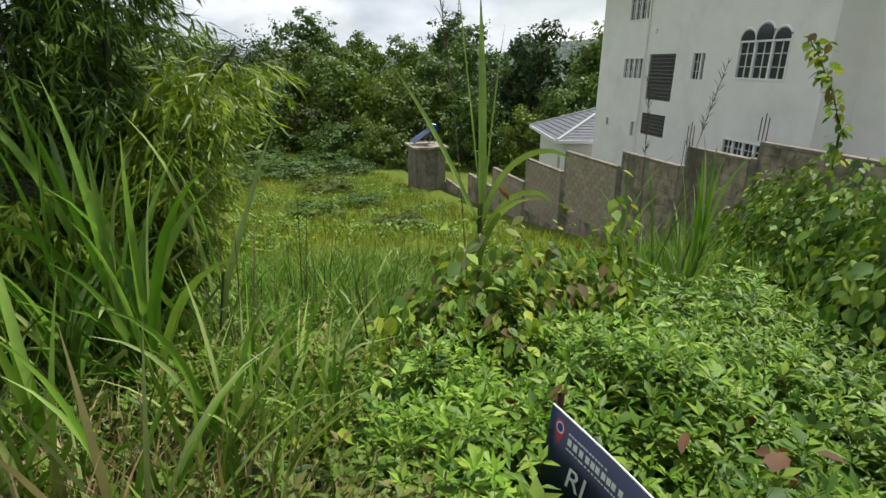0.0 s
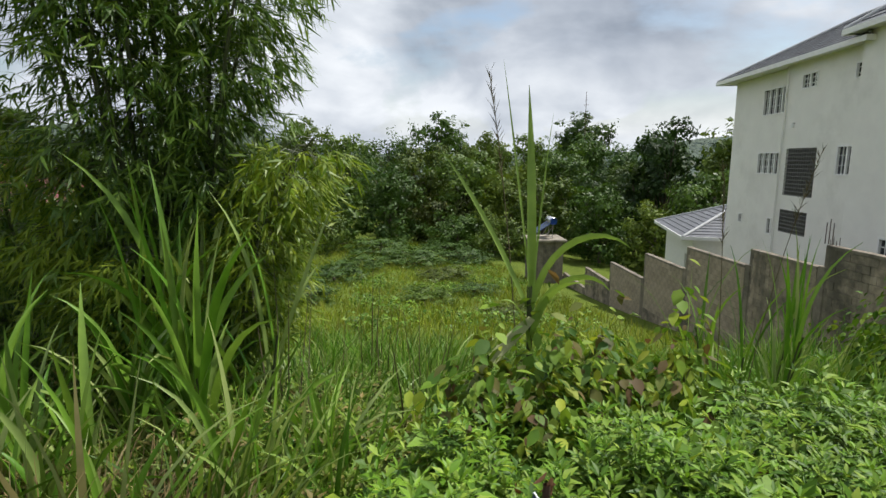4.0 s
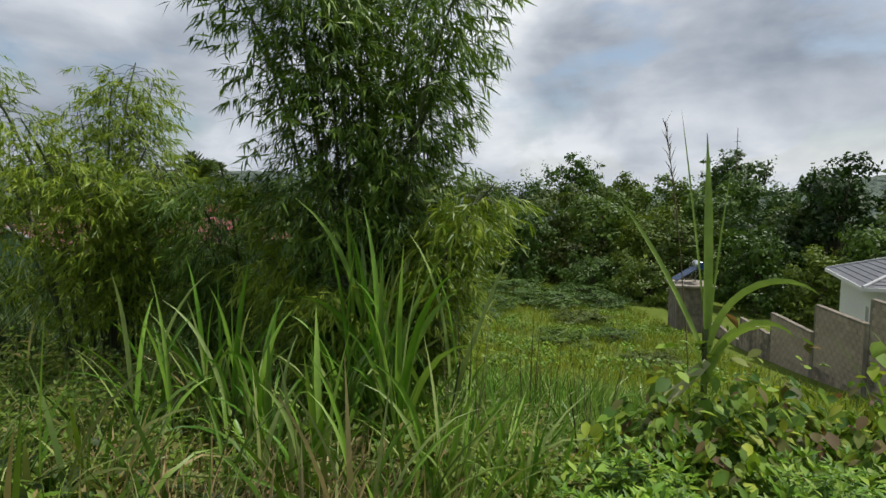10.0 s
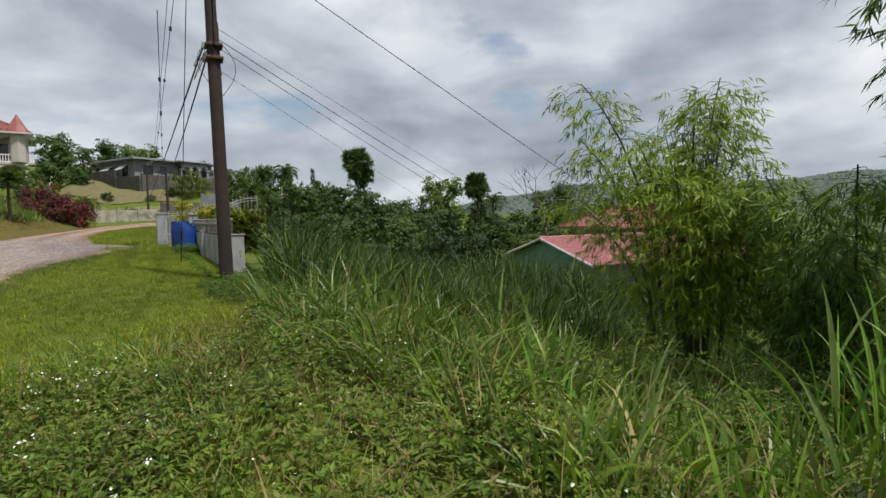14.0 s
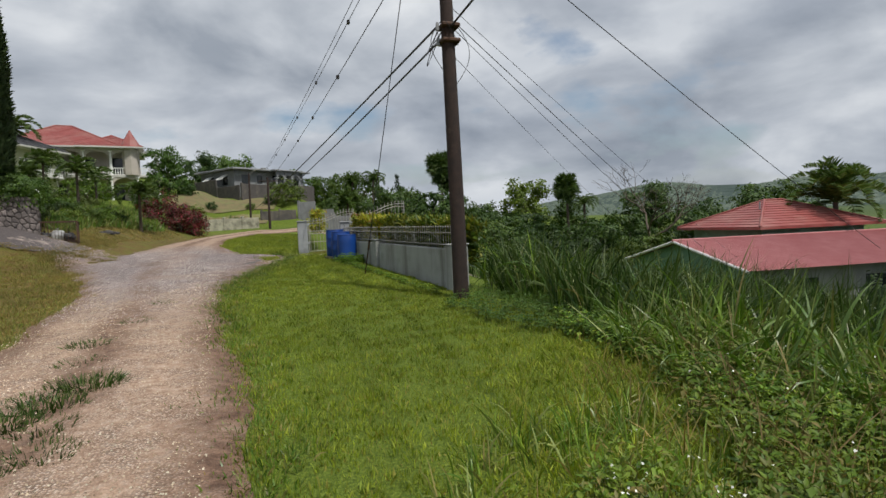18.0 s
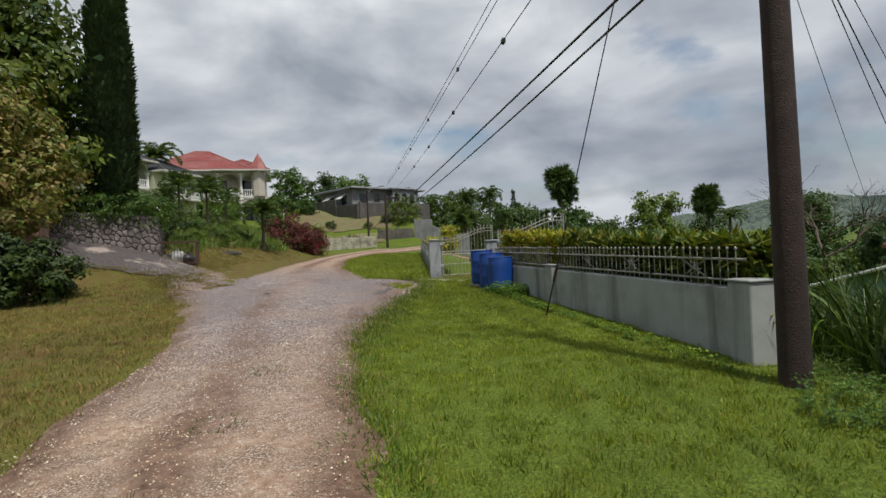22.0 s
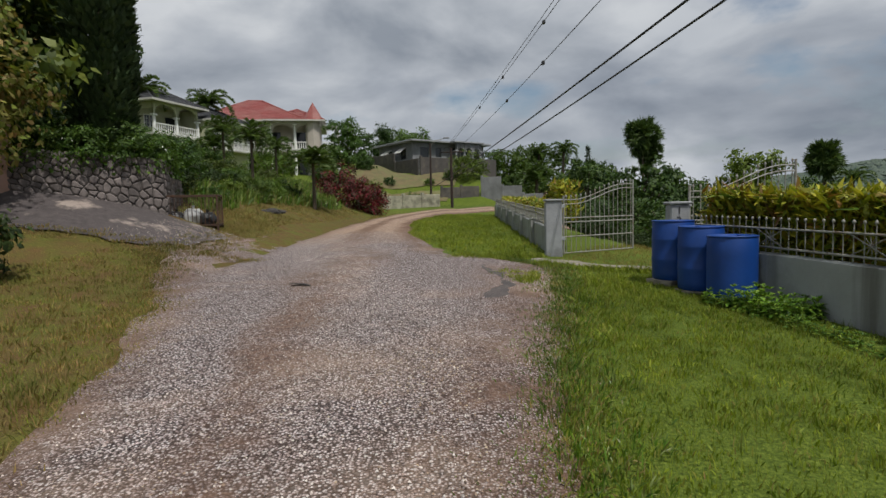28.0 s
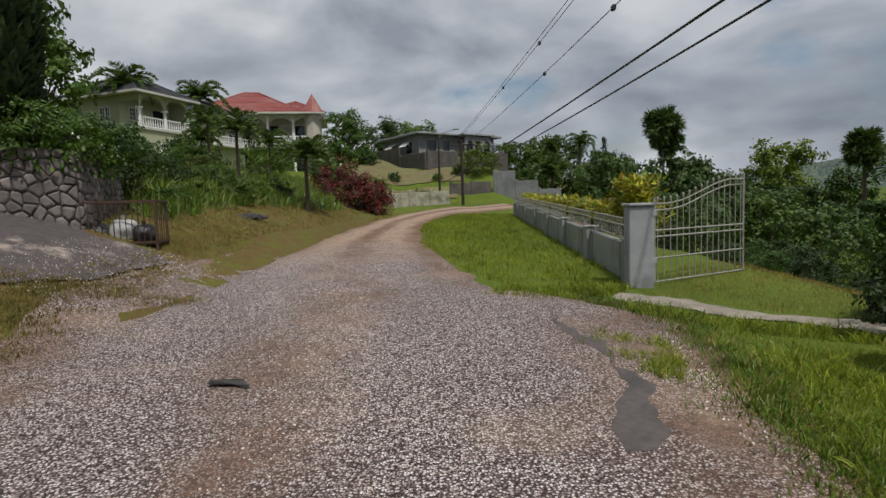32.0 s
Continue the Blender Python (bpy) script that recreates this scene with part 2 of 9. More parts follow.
M_PALM = leafy("palm_leaf", [(0.05, 0.10, 0.02), (0.09, 0.15, 0.03), (0.14, 0.19, 0.05)], 0.42, 0.22)
M_WHITEFLOWER = solid("white_petal", (0.75, 0.75, 0.68), (0.6, 0.6, 0.5), 20, 0.6, bump=0)
M_BARK = solid("bark", (0.12, 0.09, 0.065), (0.07, 0.055, 0.04), 9, 0.9, bump=0.5)
M_CULM = solid("bamboo_culm", (0.07, 0.09, 0.03), (0.04, 0.05, 0.02), 7, 0.5, bump=0.1)
M_STRAW = leafy("dead_straw", [(0.30, 0.23, 0.11), (0.24, 0.17, 0.08), (0.40, 0.33, 0.18)], 0.8, 0.15)
M_WALLPAINT = solid("cream_render", (0.80, 0.79, 0.735), (0.74, 0.73, 0.68), 1.2, 0.85, bump=0.08, stain=(0.55, 0.54, 0.48), stain_scale=0.35, stain_at=(0.52, 0.85), fine=40)
M_WHITE = solid("white_paint", (0.80, 0.80, 0.77), (0.72, 0.72, 0.70), 5, 0.5, bump=0.04)
M_ROOFGREY = solid("grey_tile", (0.085, 0.09, 0.105), (0.14, 0.15, 0.165), 3, 0.75, bump=0.15, stain=(0.07, 0.07, 0.075), stain_scale=1.5)
M_ROOFRED = solid("red_sheet", (0.29, 0.07, 0.06), (0.22, 0.052, 0.045), 1.5, 0.5, bump=0.1, stain=(0.34, 0.18, 0.15), stain_scale=0.5, stain_at=(0.45, 0.8))
M_ROOFPINK = solid("faded_red_sheet", (0.37, 0.135, 0.135), (0.43, 0.185, 0.18), 1.3, 0.5, bump=0.1, stain=(0.36, 0.12, 0.12), stain_scale=0.4, stain_at=(0.45, 0.75))
M_ROOFBLACK = solid("black_shingle", (0.035, 0.037, 0.042), (0.055, 0.057, 0.06), 4, 0.75, bump=0.2)
M_GLASS = solid("dark_glass", (0.02, 0.024, 0.028), (0.03, 0.035, 0.04), 2, 0.08, bump=0)
M_GREEN = solid("green_render", (0.16, 0.30, 0.22), (0.13, 0.25, 0.18), 2, 0.85, bump=0.08, stain=(0.10, 0.17, 0.12), stain_scale=0.8)
M_BLOCK = solid("raw_block", (0.43, 0.355, 0.265), (0.24, 0.195, 0.145), 3.2, 0.95, bump=0.6, stain=(0.10, 0.088, 0.066), stain_scale=0.8, stain_at=(0.46, 0.64), vary=0.3, streak=(0.13, 0.115, 0.09))
M_BLOCKDARK = solid("mossy_concrete", (0.27, 0.23, 0.18), (0.15, 0.13, 0.10), 4, 0.95, bump=0.5, stain=(0.06, 0.056, 0.045), stain_scale=1.2, streak=(0.07, 0.062, 0.05))
M_FENCEWALL = solid("grey_blue_render", (0.335, 0.345, 0.33), (0.275, 0.285, 0.27), 2.5, 0.85, bump=0.15, stain=(0.17, 0.175, 0.155), stain_scale=0.9, stain_at=(0.5, 0.72), fine=30, streak=(0.11, 0.105, 0.09))
M_POST = solid("grey_concrete", (0.33, 0.34, 0.35), (0.26, 0.27, 0.28), 3, 0.9, bump=0.3, stain=(0.14, 0.14, 0.14), stain_scale=1.6, stain_at=(0.5, 0.72))
M_IRON = solid("white_iron", (0.36, 0.36, 0.33), (0.25, 0.235, 0.205), 9, 0.5, metal=0.2, bump=0.1, stain=(0.16, 0.09, 0.05), stain_scale=6, stain_at=(0.52, 0.68))
M_RUST = solid("rusty_iron", (0.06, 0.045, 0.035), (0.12, 0.06, 0.035), 8, 0.8, metal=0.4, bump=0.2)
M_DRUM = solid("blue_plastic", (0.004, 0.052, 0.26), (0.003, 0.038, 0.19), 3, 0.5, bump=0.05, stain=(0.02, 0.055, 0.2), stain_scale=2.5, stain_at=(0.6, 0.8))
M_POLEWOOD = solid("pole_wood", (0.045, 0.024, 0.017), (0.018, 0.011, 0.009), 7, 0.85, bump=0.6, stain=(0.13, 0.085, 0.065), stain_scale=1.4, stain_at=(0.58, 0.74), fine=60, streak=(0.018, 0.012, 0.010))
M_CABLE = solid("cable", (0.045, 0.045, 0.048), (0.03, 0.03, 0.032), 5, 0.6, bump=0)
M_STONE = solid("field_stone", (0.30, 0.255, 0.235), (0.18, 0.155, 0.145), 5, 0.9, bump=0.5, stain=(0.10, 0.085, 0.08), stain_scale=0.9, stain_at=(0.5, 0.68), vary=0.6)
M_MORTAR = solid("dark_mortar", (0.085, 0.075, 0.068), (0.05, 0.045, 0.04), 6, 0.95, bump=0.5)
M_PINK = solid("pink_render", (0.42, 0.26, 0.20), (0.36, 0.22, 0.17), 3, 0.9, bump=0.2, stain=(0.25, 0.17, 0.13))
M_HOUSEYEL = solid("pale_yellow_render", (0.44, 0.45, 0.30), (0.38, 0.39, 0.26), 1.0, 0.85, bump=0.05, stain=(0.38, 0.38, 0.27), stain_scale=0.5)
M_HOUSETRIM = solid("weathered_white_trim", (0.56, 0.55, 0.50), (0.46, 0.45, 0.41), 3, 0.7, bump=0.05, stain=(0.36, 0.34, 0.30), stain_scale=0.8)
M_HOUSECREAM = solid("cream_pink_render", (0.50, 0.45, 0.39), (0.43, 0.39, 0.34), 1.0, 0.85, bump=0.05)
M_GREYHOUSE = solid("bare_grey_render", (0.24, 0.245, 0.25), (0.18, 0.185, 0.19), 0.9, 0.9, bump=0.1, stain=(0.12, 0.12, 0.12), stain_scale=0.6)
M_TANKWHITE = solid("tank_steel", (0.70, 0.72, 0.75), (0.60, 0.62, 0.66), 4, 0.25, metal=0.6, bump=0)
M_PANEL = solid("solar_tube", (0.05, 0.08, 0.16), (0.10, 0.13, 0.20), 3, 0.15, bump=0)
M_SIGN = solid("navy_vinyl", (0.008, 0.012, 0.035), (0.012, 0.017, 0.045), 4, 0.4, bump=0.03)
M_SIGNRED = solid("red_vinyl", (0.55, 0.05, 0.09), (0.5, 0.05, 0.08), 4, 0.45, bump=0)
M_SIGNBLUE = solid("blue_vinyl", (0.03, 0.07, 0.30), (0.03, 0.06, 0.26), 4, 0.45, bump=0)
M_BAG = solid("white_bag", (0.42, 0.42, 0.40), (0.25, 0.25, 0.25), 8, 0.5, bump=0.5)
M_BLACKBAG = solid("black_bag", (0.015, 0.015, 0.017), (0.03, 0.03, 0.03), 8, 0.35, bump=0.6)
M_TAR = solid("tar_scrap", (0.035, 0.033, 0.032), (0.06, 0.055, 0.05), 14, 0.85, bump=0.6)
M_CREAMWALL = solid("mossy_cream_render", (0.42, 0.40, 0.30), (0.32, 0.30, 0.23), 3, 0.9, bump=0.2, stain=(0.16, 0.15, 0.11), stain_scale=1.2, stain_at=(0.45, 0.65))
M_TAN = solid("tan_lawn", (0.165, 0.12, 0.06), (0.10, 0.095, 0.04), 1.5, 0.95, bump=0.4, stain=(0.14, 0.16, 0.05), stain_scale=0.6, stain_at=(0.45, 0.7), fine=20)
M_CONCRETE = solid("pale_concrete", (0.34, 0.30, 0.24), (0.24, 0.21, 0.165), 4, 0.9, bump=0.5, stain=(0.15, 0.13, 0.10), stain_scale=1.8, stain_at=(0.42, 0.62))
M_ASPHALT = solid("worn_asphalt", (0.055, 0.046, 0.045), (0.10, 0.083, 0.08), 7, 0.9, bump=0.6, stain=(0.34, 0.28, 0.24), stain_scale=0.8, stain_at=(0.56, 0.64), fine=120)
M_OLDTAR = solid("old_tar", (0.075, 0.062, 0.058), (0.13, 0.108, 0.10), 14, 0.9, bump=0.6, stain=(0.06, 0.055, 0.053), stain_scale=2.5, stain_at=(0.45, 0.65), fine=140)


def ground_material():
    """Soil, grass mats and thin dry turf in patches, at several scales."""
    m, n, l, b = nodes_of("ground_turf")
    vec = n.new("ShaderNodeTexCoord").outputs["Object"]
    fine, mid, big = noise_tex(n, l, vec, 48, 8), noise_tex(n, l, vec, 2.2, 6), noise_tex(n, l, vec, 0.23, 5)
    green = ramp(n, l, fine, [(0.3, (0.034, 0.052, 0.011)), (0.5, (0.095, 0.135, 0.021)), (0.72, (0.20, 0.245, 0.045))])
    dry = ramp(n, l, fine, [(0.3, (0.065, 0.04, 0.022)), (0.55, (0.15, 0.092, 0.042)), (0.8, (0.19, 0.15, 0.055))])
    sep = n.new("ShaderNodeSeparateXYZ")
    l.new(vec, sep.inputs["Vector"])
    side = n.new("ShaderNodeMapRange")
    side.inputs["From Min"].default_value, side.inputs["From Max"].default_value = -5.5, -8.0
    l.new(sep.outputs["X"], side.inputs["Value"])
    near = n.new("ShaderNodeMapRange")
    near.inputs["From Min"].default_value, near.inputs["From Max"].default_value = 60.0, 45.0
    l.new(sep.outputs["Y"], near.inputs["Value"])
    both = n.new("ShaderNodeMath")
    both.operation = "MULTIPLY"
    l.new(side.outputs["Result"], both.inputs[0])
    l.new(near.outputs["Result"], both.inputs[1])
    patch = ramp(n, l, mid, [(0.36, (1, 1, 1)), (0.66, (0.35, 0.35, 0.35))])
    f = blend(n, l, 1.0, patch, both.outputs["Value"], "MULTIPLY")
    col = blend(n, l, f, green, dry)
    col = blend(n, l, 0.5, col, ramp(n, l, big, [(0.3, (0.6, 0.65, 0.6)), (0.7, (1.2, 1.15, 1.0))]), "MULTIPLY")
    # far ground fades to a blue-green wood tone: distance haze put into the colour
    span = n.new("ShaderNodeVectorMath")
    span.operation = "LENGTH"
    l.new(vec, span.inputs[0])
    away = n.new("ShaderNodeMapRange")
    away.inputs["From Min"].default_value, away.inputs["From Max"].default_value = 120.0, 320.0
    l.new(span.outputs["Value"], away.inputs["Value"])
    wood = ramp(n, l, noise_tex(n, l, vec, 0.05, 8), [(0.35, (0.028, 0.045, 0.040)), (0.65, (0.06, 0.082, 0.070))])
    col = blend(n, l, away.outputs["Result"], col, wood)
    l.new(col, b.inputs["Base Color"])
    b.inputs["Roughness"].default_value = 1.0
    b.inputs["Specular IOR Level"].default_value = 0.1
    bp = n.new("ShaderNodeBump")
    bp.inputs["Strength"].default_value, bp.inputs["Distance"].default_value = 0.6, 0.05
    l.new(noise_tex(n, l, vec, 30, 5), bp.inputs["Height"])
    l.new(bp.outputs["Normal"], b.inputs["Normal"])
    return m


def road_material():
    """Pale marl wheel tracks, a brown weedy crown, and loose pink-white chippings further on."""
    m, n, l, b = nodes_of("gravel_road")
    tc = n.new("ShaderNodeTexCoord")
    vec = tc.outputs["Object"]
    across = n.new("ShaderNodeSeparateXYZ")
    l.new(tc.outputs["UV"], across.inputs["Vector"])
    pos = n.new("ShaderNodeSeparateXYZ")
    l.new(vec, pos.inputs["Vector"])

    def cells(scale, stops):
        vor = n.new("ShaderNodeTexVoronoi")
        vor.inputs["Scale"].default_value = scale
        l.new(vec, vor.inputs["Vector"])
        sep = n.new("ShaderNodeSeparateColor")
        l.new(vor.outputs["Color"], sep.inputs["Color"])
        gap = ramp(n, l, vor.outputs["Distance"], [(0.33, (1, 1, 1)), (0.58, (0.09, 0.078, 0.073))])
        return blend(n, l, 0.95, ramp(n, l, sep.outputs["Red"], stops), gap, "MULTIPLY"), vor.outputs["Distance"]
    chips, high = cells(58, [(0.0, (0.12, 0.088, 0.08)), (0.3, (0.33, 0.262, 0.243)), (0.62, (0.57, 0.475, 0.45)), (0.85, (0.80, 0.72, 0.70)), (1.0, (0.88, 0.83, 0.81))])
    pebbles, _ = cells(58, [(0.0, (0.30, 0.20, 0.145)), (0.6, (0.50, 0.37, 0.285)), (1.0, (0.74, 0.65, 0.56))])
    earth = ramp(n, l, noise_tex(n, l, vec, 14, 6), [(0.28, (0.23, 0.14, 0.092)), (0.5, (0.44, 0.305, 0.215)), (0.72, (0.62, 0.495, 0.39))])
    marl = blend(n, l, ramp(n, l, noise_tex(n, l, vec, 3.5, 5), [(0.34, (0.1, 0.1, 0.1)), (0.7, (0.75, 0.75, 0.75))]), earth, pebbles)
    dirt = ramp(n, l, noise_tex(n, l, vec, 11, 7), [(0.3, (0.075, 0.042, 0.028)), (0.7, (0.24, 0.145, 0.098))])
    wob = noise_tex(n, l, vec, 0.9, 5)
    shift = n.new("ShaderNodeMath")
    shift.operation = "MULTIPLY_ADD"
    l.new(wob, shift.inputs[0])
    shift.inputs[1].default_value = 0.16
    l.new(across.outputs["X"], shift.inputs[2])
    crown = ramp(n, l, shift.outputs[0], [(0.0, (0.95, 0.95, 0.95)), (0.14, (0.9, 0.9, 0.9)), (0.28, (0, 0, 0)), (0.42, (0, 0, 0)), (0.52, (0.9, 0.9, 0.9)), (0.60, (0.8, 0.8, 0.8)), (0.70, (0, 0, 0)), (0.86, (0.05, 0.05, 0.05)), (1.0, (0.95, 0.95, 0.95))])
    worn = blend(n, l, blend(n, l, 1.0, crown, ramp(n, l, noise_tex(n, l, vec, 1.6, 6), [(0.34, (0.4, 0.4, 0.4)), (0.5, (1, 1, 1))]), "MULTIPLY"), marl, dirt)
    chipped = blend(n, l, blend(n, l, 1.0, crown, ramp(n, l, noise_tex(n, l, vec, 1.1, 6), [(0.36, (0.15, 0.15, 0.15)), (0.6, (0.9, 0.9, 0.9))]), "MULTIPLY"), chips, dirt)
    dusty = ramp(n, l, noise_tex(n, l, vec, 0.7, 6), [(0.5, (0, 0, 0)), (0.72, (0.4, 0.4, 0.4))])
    chipped = blend(n, l, dusty, chipped, earth)
    edge = n.new("ShaderNodeMath")
    edge.operation = "MULTIPLY_ADD"
    l.new(noise_tex(n, l, vec, 0.5, 5), edge.inputs[0])
    edge.inputs[1].default_value = 9.0
    l.new(pos.outputs["Y"], edge.inputs[2])
    start, end = n.new("ShaderNodeMapRange"), n.new("ShaderNodeMapRange")
    for k, lo, hi in ((start, 16.5, 21.0), (end, 38.0, 32.0)):
        k.inputs["From Min"].default_value, k.inputs["From Max"].default_value = lo, hi
        l.new(edge.outputs[0], k.inputs["Value"])
    both = n.new("ShaderNodeMath")
    both.operation = "MULTIPLY"
    l.new(start.outputs["Result"], both.inputs[0])
    l.new(end.outputs["Result"], both.inputs[1])
    col = blend(n, l, both.outputs[0], worn, chipped)
    l.new(col, b.inputs["Base Color"])
    b.inputs["Roughness"].default_value = 0.92
    b.inputs["Specular IOR Level"].default_value = 0.25
    bp = n.new("ShaderNodeBump")
    bp.inputs["Strength"].default_value, bp.inputs["Distance"].default_value = 0.9, 0.02
    l.new(high, bp.inputs["Height"])
    bp.invert = True
    l.new(bp.outputs["Normal"], b.inputs["Normal"])
    return m


M_GROUND, M_ROAD = ground_material(), road_material()
# hill woods in a greyed leaf colour that carries the haze of distance
M_HILLHAZE = leafy("hazed_far_wood", [(0.075, 0.105, 0.09), (0.095, 0.125, 0.105), (0.11, 0.14, 0.12)], 0.95, 0.0)


# ---- mesh helpers ----
rng = np.random.default_rng(7)


def mesh_of(name, verts, faces, material, smooth=False):
    """A mesh from an array of points and an array of triangles or quads."""
    verts, faces = np.asarray(verts, np.float32).reshape(-1, 3), np.asarray(faces, np.int32)
    k = faces.shape[1]
    me = bpy.data.meshes.new(name)
    me.vertices.add(len(verts))
    me.vertices.foreach_set("co", verts.ravel())
    me.loops.add(faces.size)
    me.loops.foreach_set("vertex_index", faces.ravel())
    me.polygons.add(len(faces))
    me.polygons.foreach_set("loop_start", np.arange(0, faces.size, k, dtype=np.int32))
    if smooth:
        me.polygons.foreach_set("use_smooth", np.ones(len(faces), bool))
    me.update(calc_edges=True)
    me.materials.append(material)
    return me


def part(name, bm, material, parent=None, label="", smooth=False):
    """Links a bmesh (or a finished mesh) as one object under a thing or a part."""
    if isinstance(bm, bpy.types.Mesh):
        me = bm
    else:
        me = bpy.data.meshes.new(name)
        if smooth:
            for f in bm.faces:
                f.smooth = True
        bm.to_mesh(me)
        bm.free()
        me.materials.append(material)
    ob = new(name, me)
    ob.parent = parent
    return tagged(ob, label) if label else ob


def thing(name, label, category, group="", at=(0, 0, 0), rz=0.0, kind=""):
    ob = new(name)
    ob.matrix_basis = pose(*at, 0, 0, rz)
    return tagged(ob, label, category, group, kind)


def box(bm, x0, x1, y0, y1, z0, z1, bevel=0.0):
    m = Matrix.LocRotScale(((x0 + x1) / 2, (y0 + y1) / 2, (z0 + z1) / 2), None, (abs(x1 - x0), abs(y1 - y0), abs(z1 - z0)))
    made = bmesh.ops.create_cube(bm, size=1, matrix=m)
    if bevel:
        edges = list({e for v in made["verts"] for e in v.link_edges})
        bmesh.ops.bevel(bm, geom=edges, offset=bevel, segments=1, affect="EDGES")
    return bm


def boxes(*rows, bevel=0.0):
    bm = bmesh.new()
    for r in rows:
        box(bm, *r, bevel=bevel)
    return bm


def tube(points, radii, sides=8):
    """Points and quads of a tapered tube along a line of points."""
    pts = np.asarray(points, float)
    radii = np.broadcast_to(np.asarray(radii, float), (len(pts),))
    d = np.gradient(pts, axis=0)
    d /= np.linalg.norm(d, axis=1)[:, None] + 1e-9
    ref = np.where(np.abs(d[:, 2:3]) > 0.9, np.array([[1.0, 0, 0]]), np.array([[0, 0, 1.0]]))
    u = np.cross(d, ref)
    u /= np.linalg.norm(u, axis=1)[:, None] + 1e-9
    w = np.cross(d, u)
    a = np.arange(sides) * 2 * np.pi / sides
    v = pts[:, None] + radii[:, None, None] * (u[:, None] * np.cos(a)[None, :, None] + w[:, None] * np.sin(a)[None, :, None])
    i, j = np.meshgrid(np.arange(len(pts) - 1), np.arange(sides), indexing="ij")
    f = np.stack([i * sides + j, i * sides + (j + 1) % sides, (i + 1) * sides + (j + 1) % sides, (i + 1) * sides + j], -1).reshape(-1, 4)
    return v.reshape(-1, 3), f


def joined(pieces):
    """Several (points, faces) as one."""
    vs, fs, k = [], [], 0
    for v, f in pieces:
        vs.append(np.asarray(v).reshape(-1, 3))
        fs.append(np.asarray(f) + k)
        k += len(vs[-1])
    return np.concatenate(vs), np.concatenate(fs)


def cyl(x, y, z0, z1, r, sides=12, r1=None):
    bm = bmesh.new()
    bmesh.ops.create_cone(bm, cap_ends=True, segments=sides, radius1=r, radius2=r if r1 is None else r1, depth=z1 - z0, matrix=Matrix.Translation((x, y, (z0 + z1) / 2)))
    return bm


def turns(yaw, tilt, roll=None):
    """Turn matrices: roll about y, then tilt about x, then yaw about z."""
    cy, sy, ct, st = np.cos(yaw), np.sin(yaw), np.cos(tilt), np.sin(tilt)
    z, o = np.zeros_like(yaw), np.ones_like(yaw)
    rz = np.stack([np.stack([cy, -sy, z], -1), np.stack([sy, cy, z], -1), np.stack([z, z, o], -1)], -2)
    rx = np.stack([np.stack([o, z, z], -1), np.stack([z, ct, -st], -1), np.stack([z, st, ct], -1)], -2)
    m = rz @ rx
    if roll is not None:
        cr, sr = np.cos(roll), np.sin(roll)
        m = m @ np.stack([np.stack([cr, z, sr], -1), np.stack([z, o, z], -1), np.stack([-sr, z, cr], -1)], -2)
    return m


# a leaf along +y, its face towards +z
LEAF_V = np.array([[0, 0, 0], [-0.36, 0.28, 0.05], [0.36, 0.28, 0.05], [-0.34, 0.6, 0.02], [0.34, 0.6, 0.02], [0, 1, -0.12], [0, 0.3, -0.03], [0, 0.62, -0.05]])
LEAF_F = np.array([[0, 6, 1], [0, 2, 6], [1, 6, 7], [1, 7, 3], [6, 2, 4], [6, 4, 7], [3, 7, 5], [7, 4, 5]])
FOLD_V = np.array([[0, 0, 0], [-0.42, 0.42, 0.06], [0, 0.45, -0.03], [0.42, 0.42, 0.06], [0, 1, -0.14]])
FOLD_F = np.array([[0, 2, 1], [0, 3, 2], [1, 2, 4], [2, 3, 4]])
SLIM_V = np.array([[0, 0, 0], [-0.5, 0.3, 0.0], [0.5, 0.3, 0.0], [0, 1, -0.15]])
SLIM_F = np.array([[0, 2, 1], [1, 2, 3]])


def scatter(tv, tf, pos, turn, size, width=1.0):
    """Copies of a template as one set of points and faces; width scales across the leaf."""
    pos, size = np.asarray(pos, float), np.asarray(size, float).reshape(-1, 1, 1)
    local = tv[None] * size
    local = local * np.stack([np.broadcast_to(width, (len(pos),)), np.ones(len(pos)), np.ones(len(pos))], -1)[:, None]
    v = np.einsum("nij,nkj->nki", turn, local) + pos[:, None]
    f = tf[None] + (np.arange(len(pos)) * len(tv))[:, None, None]
    return v.reshape(-1, 3), f.reshape(-1, tf.shape[1])


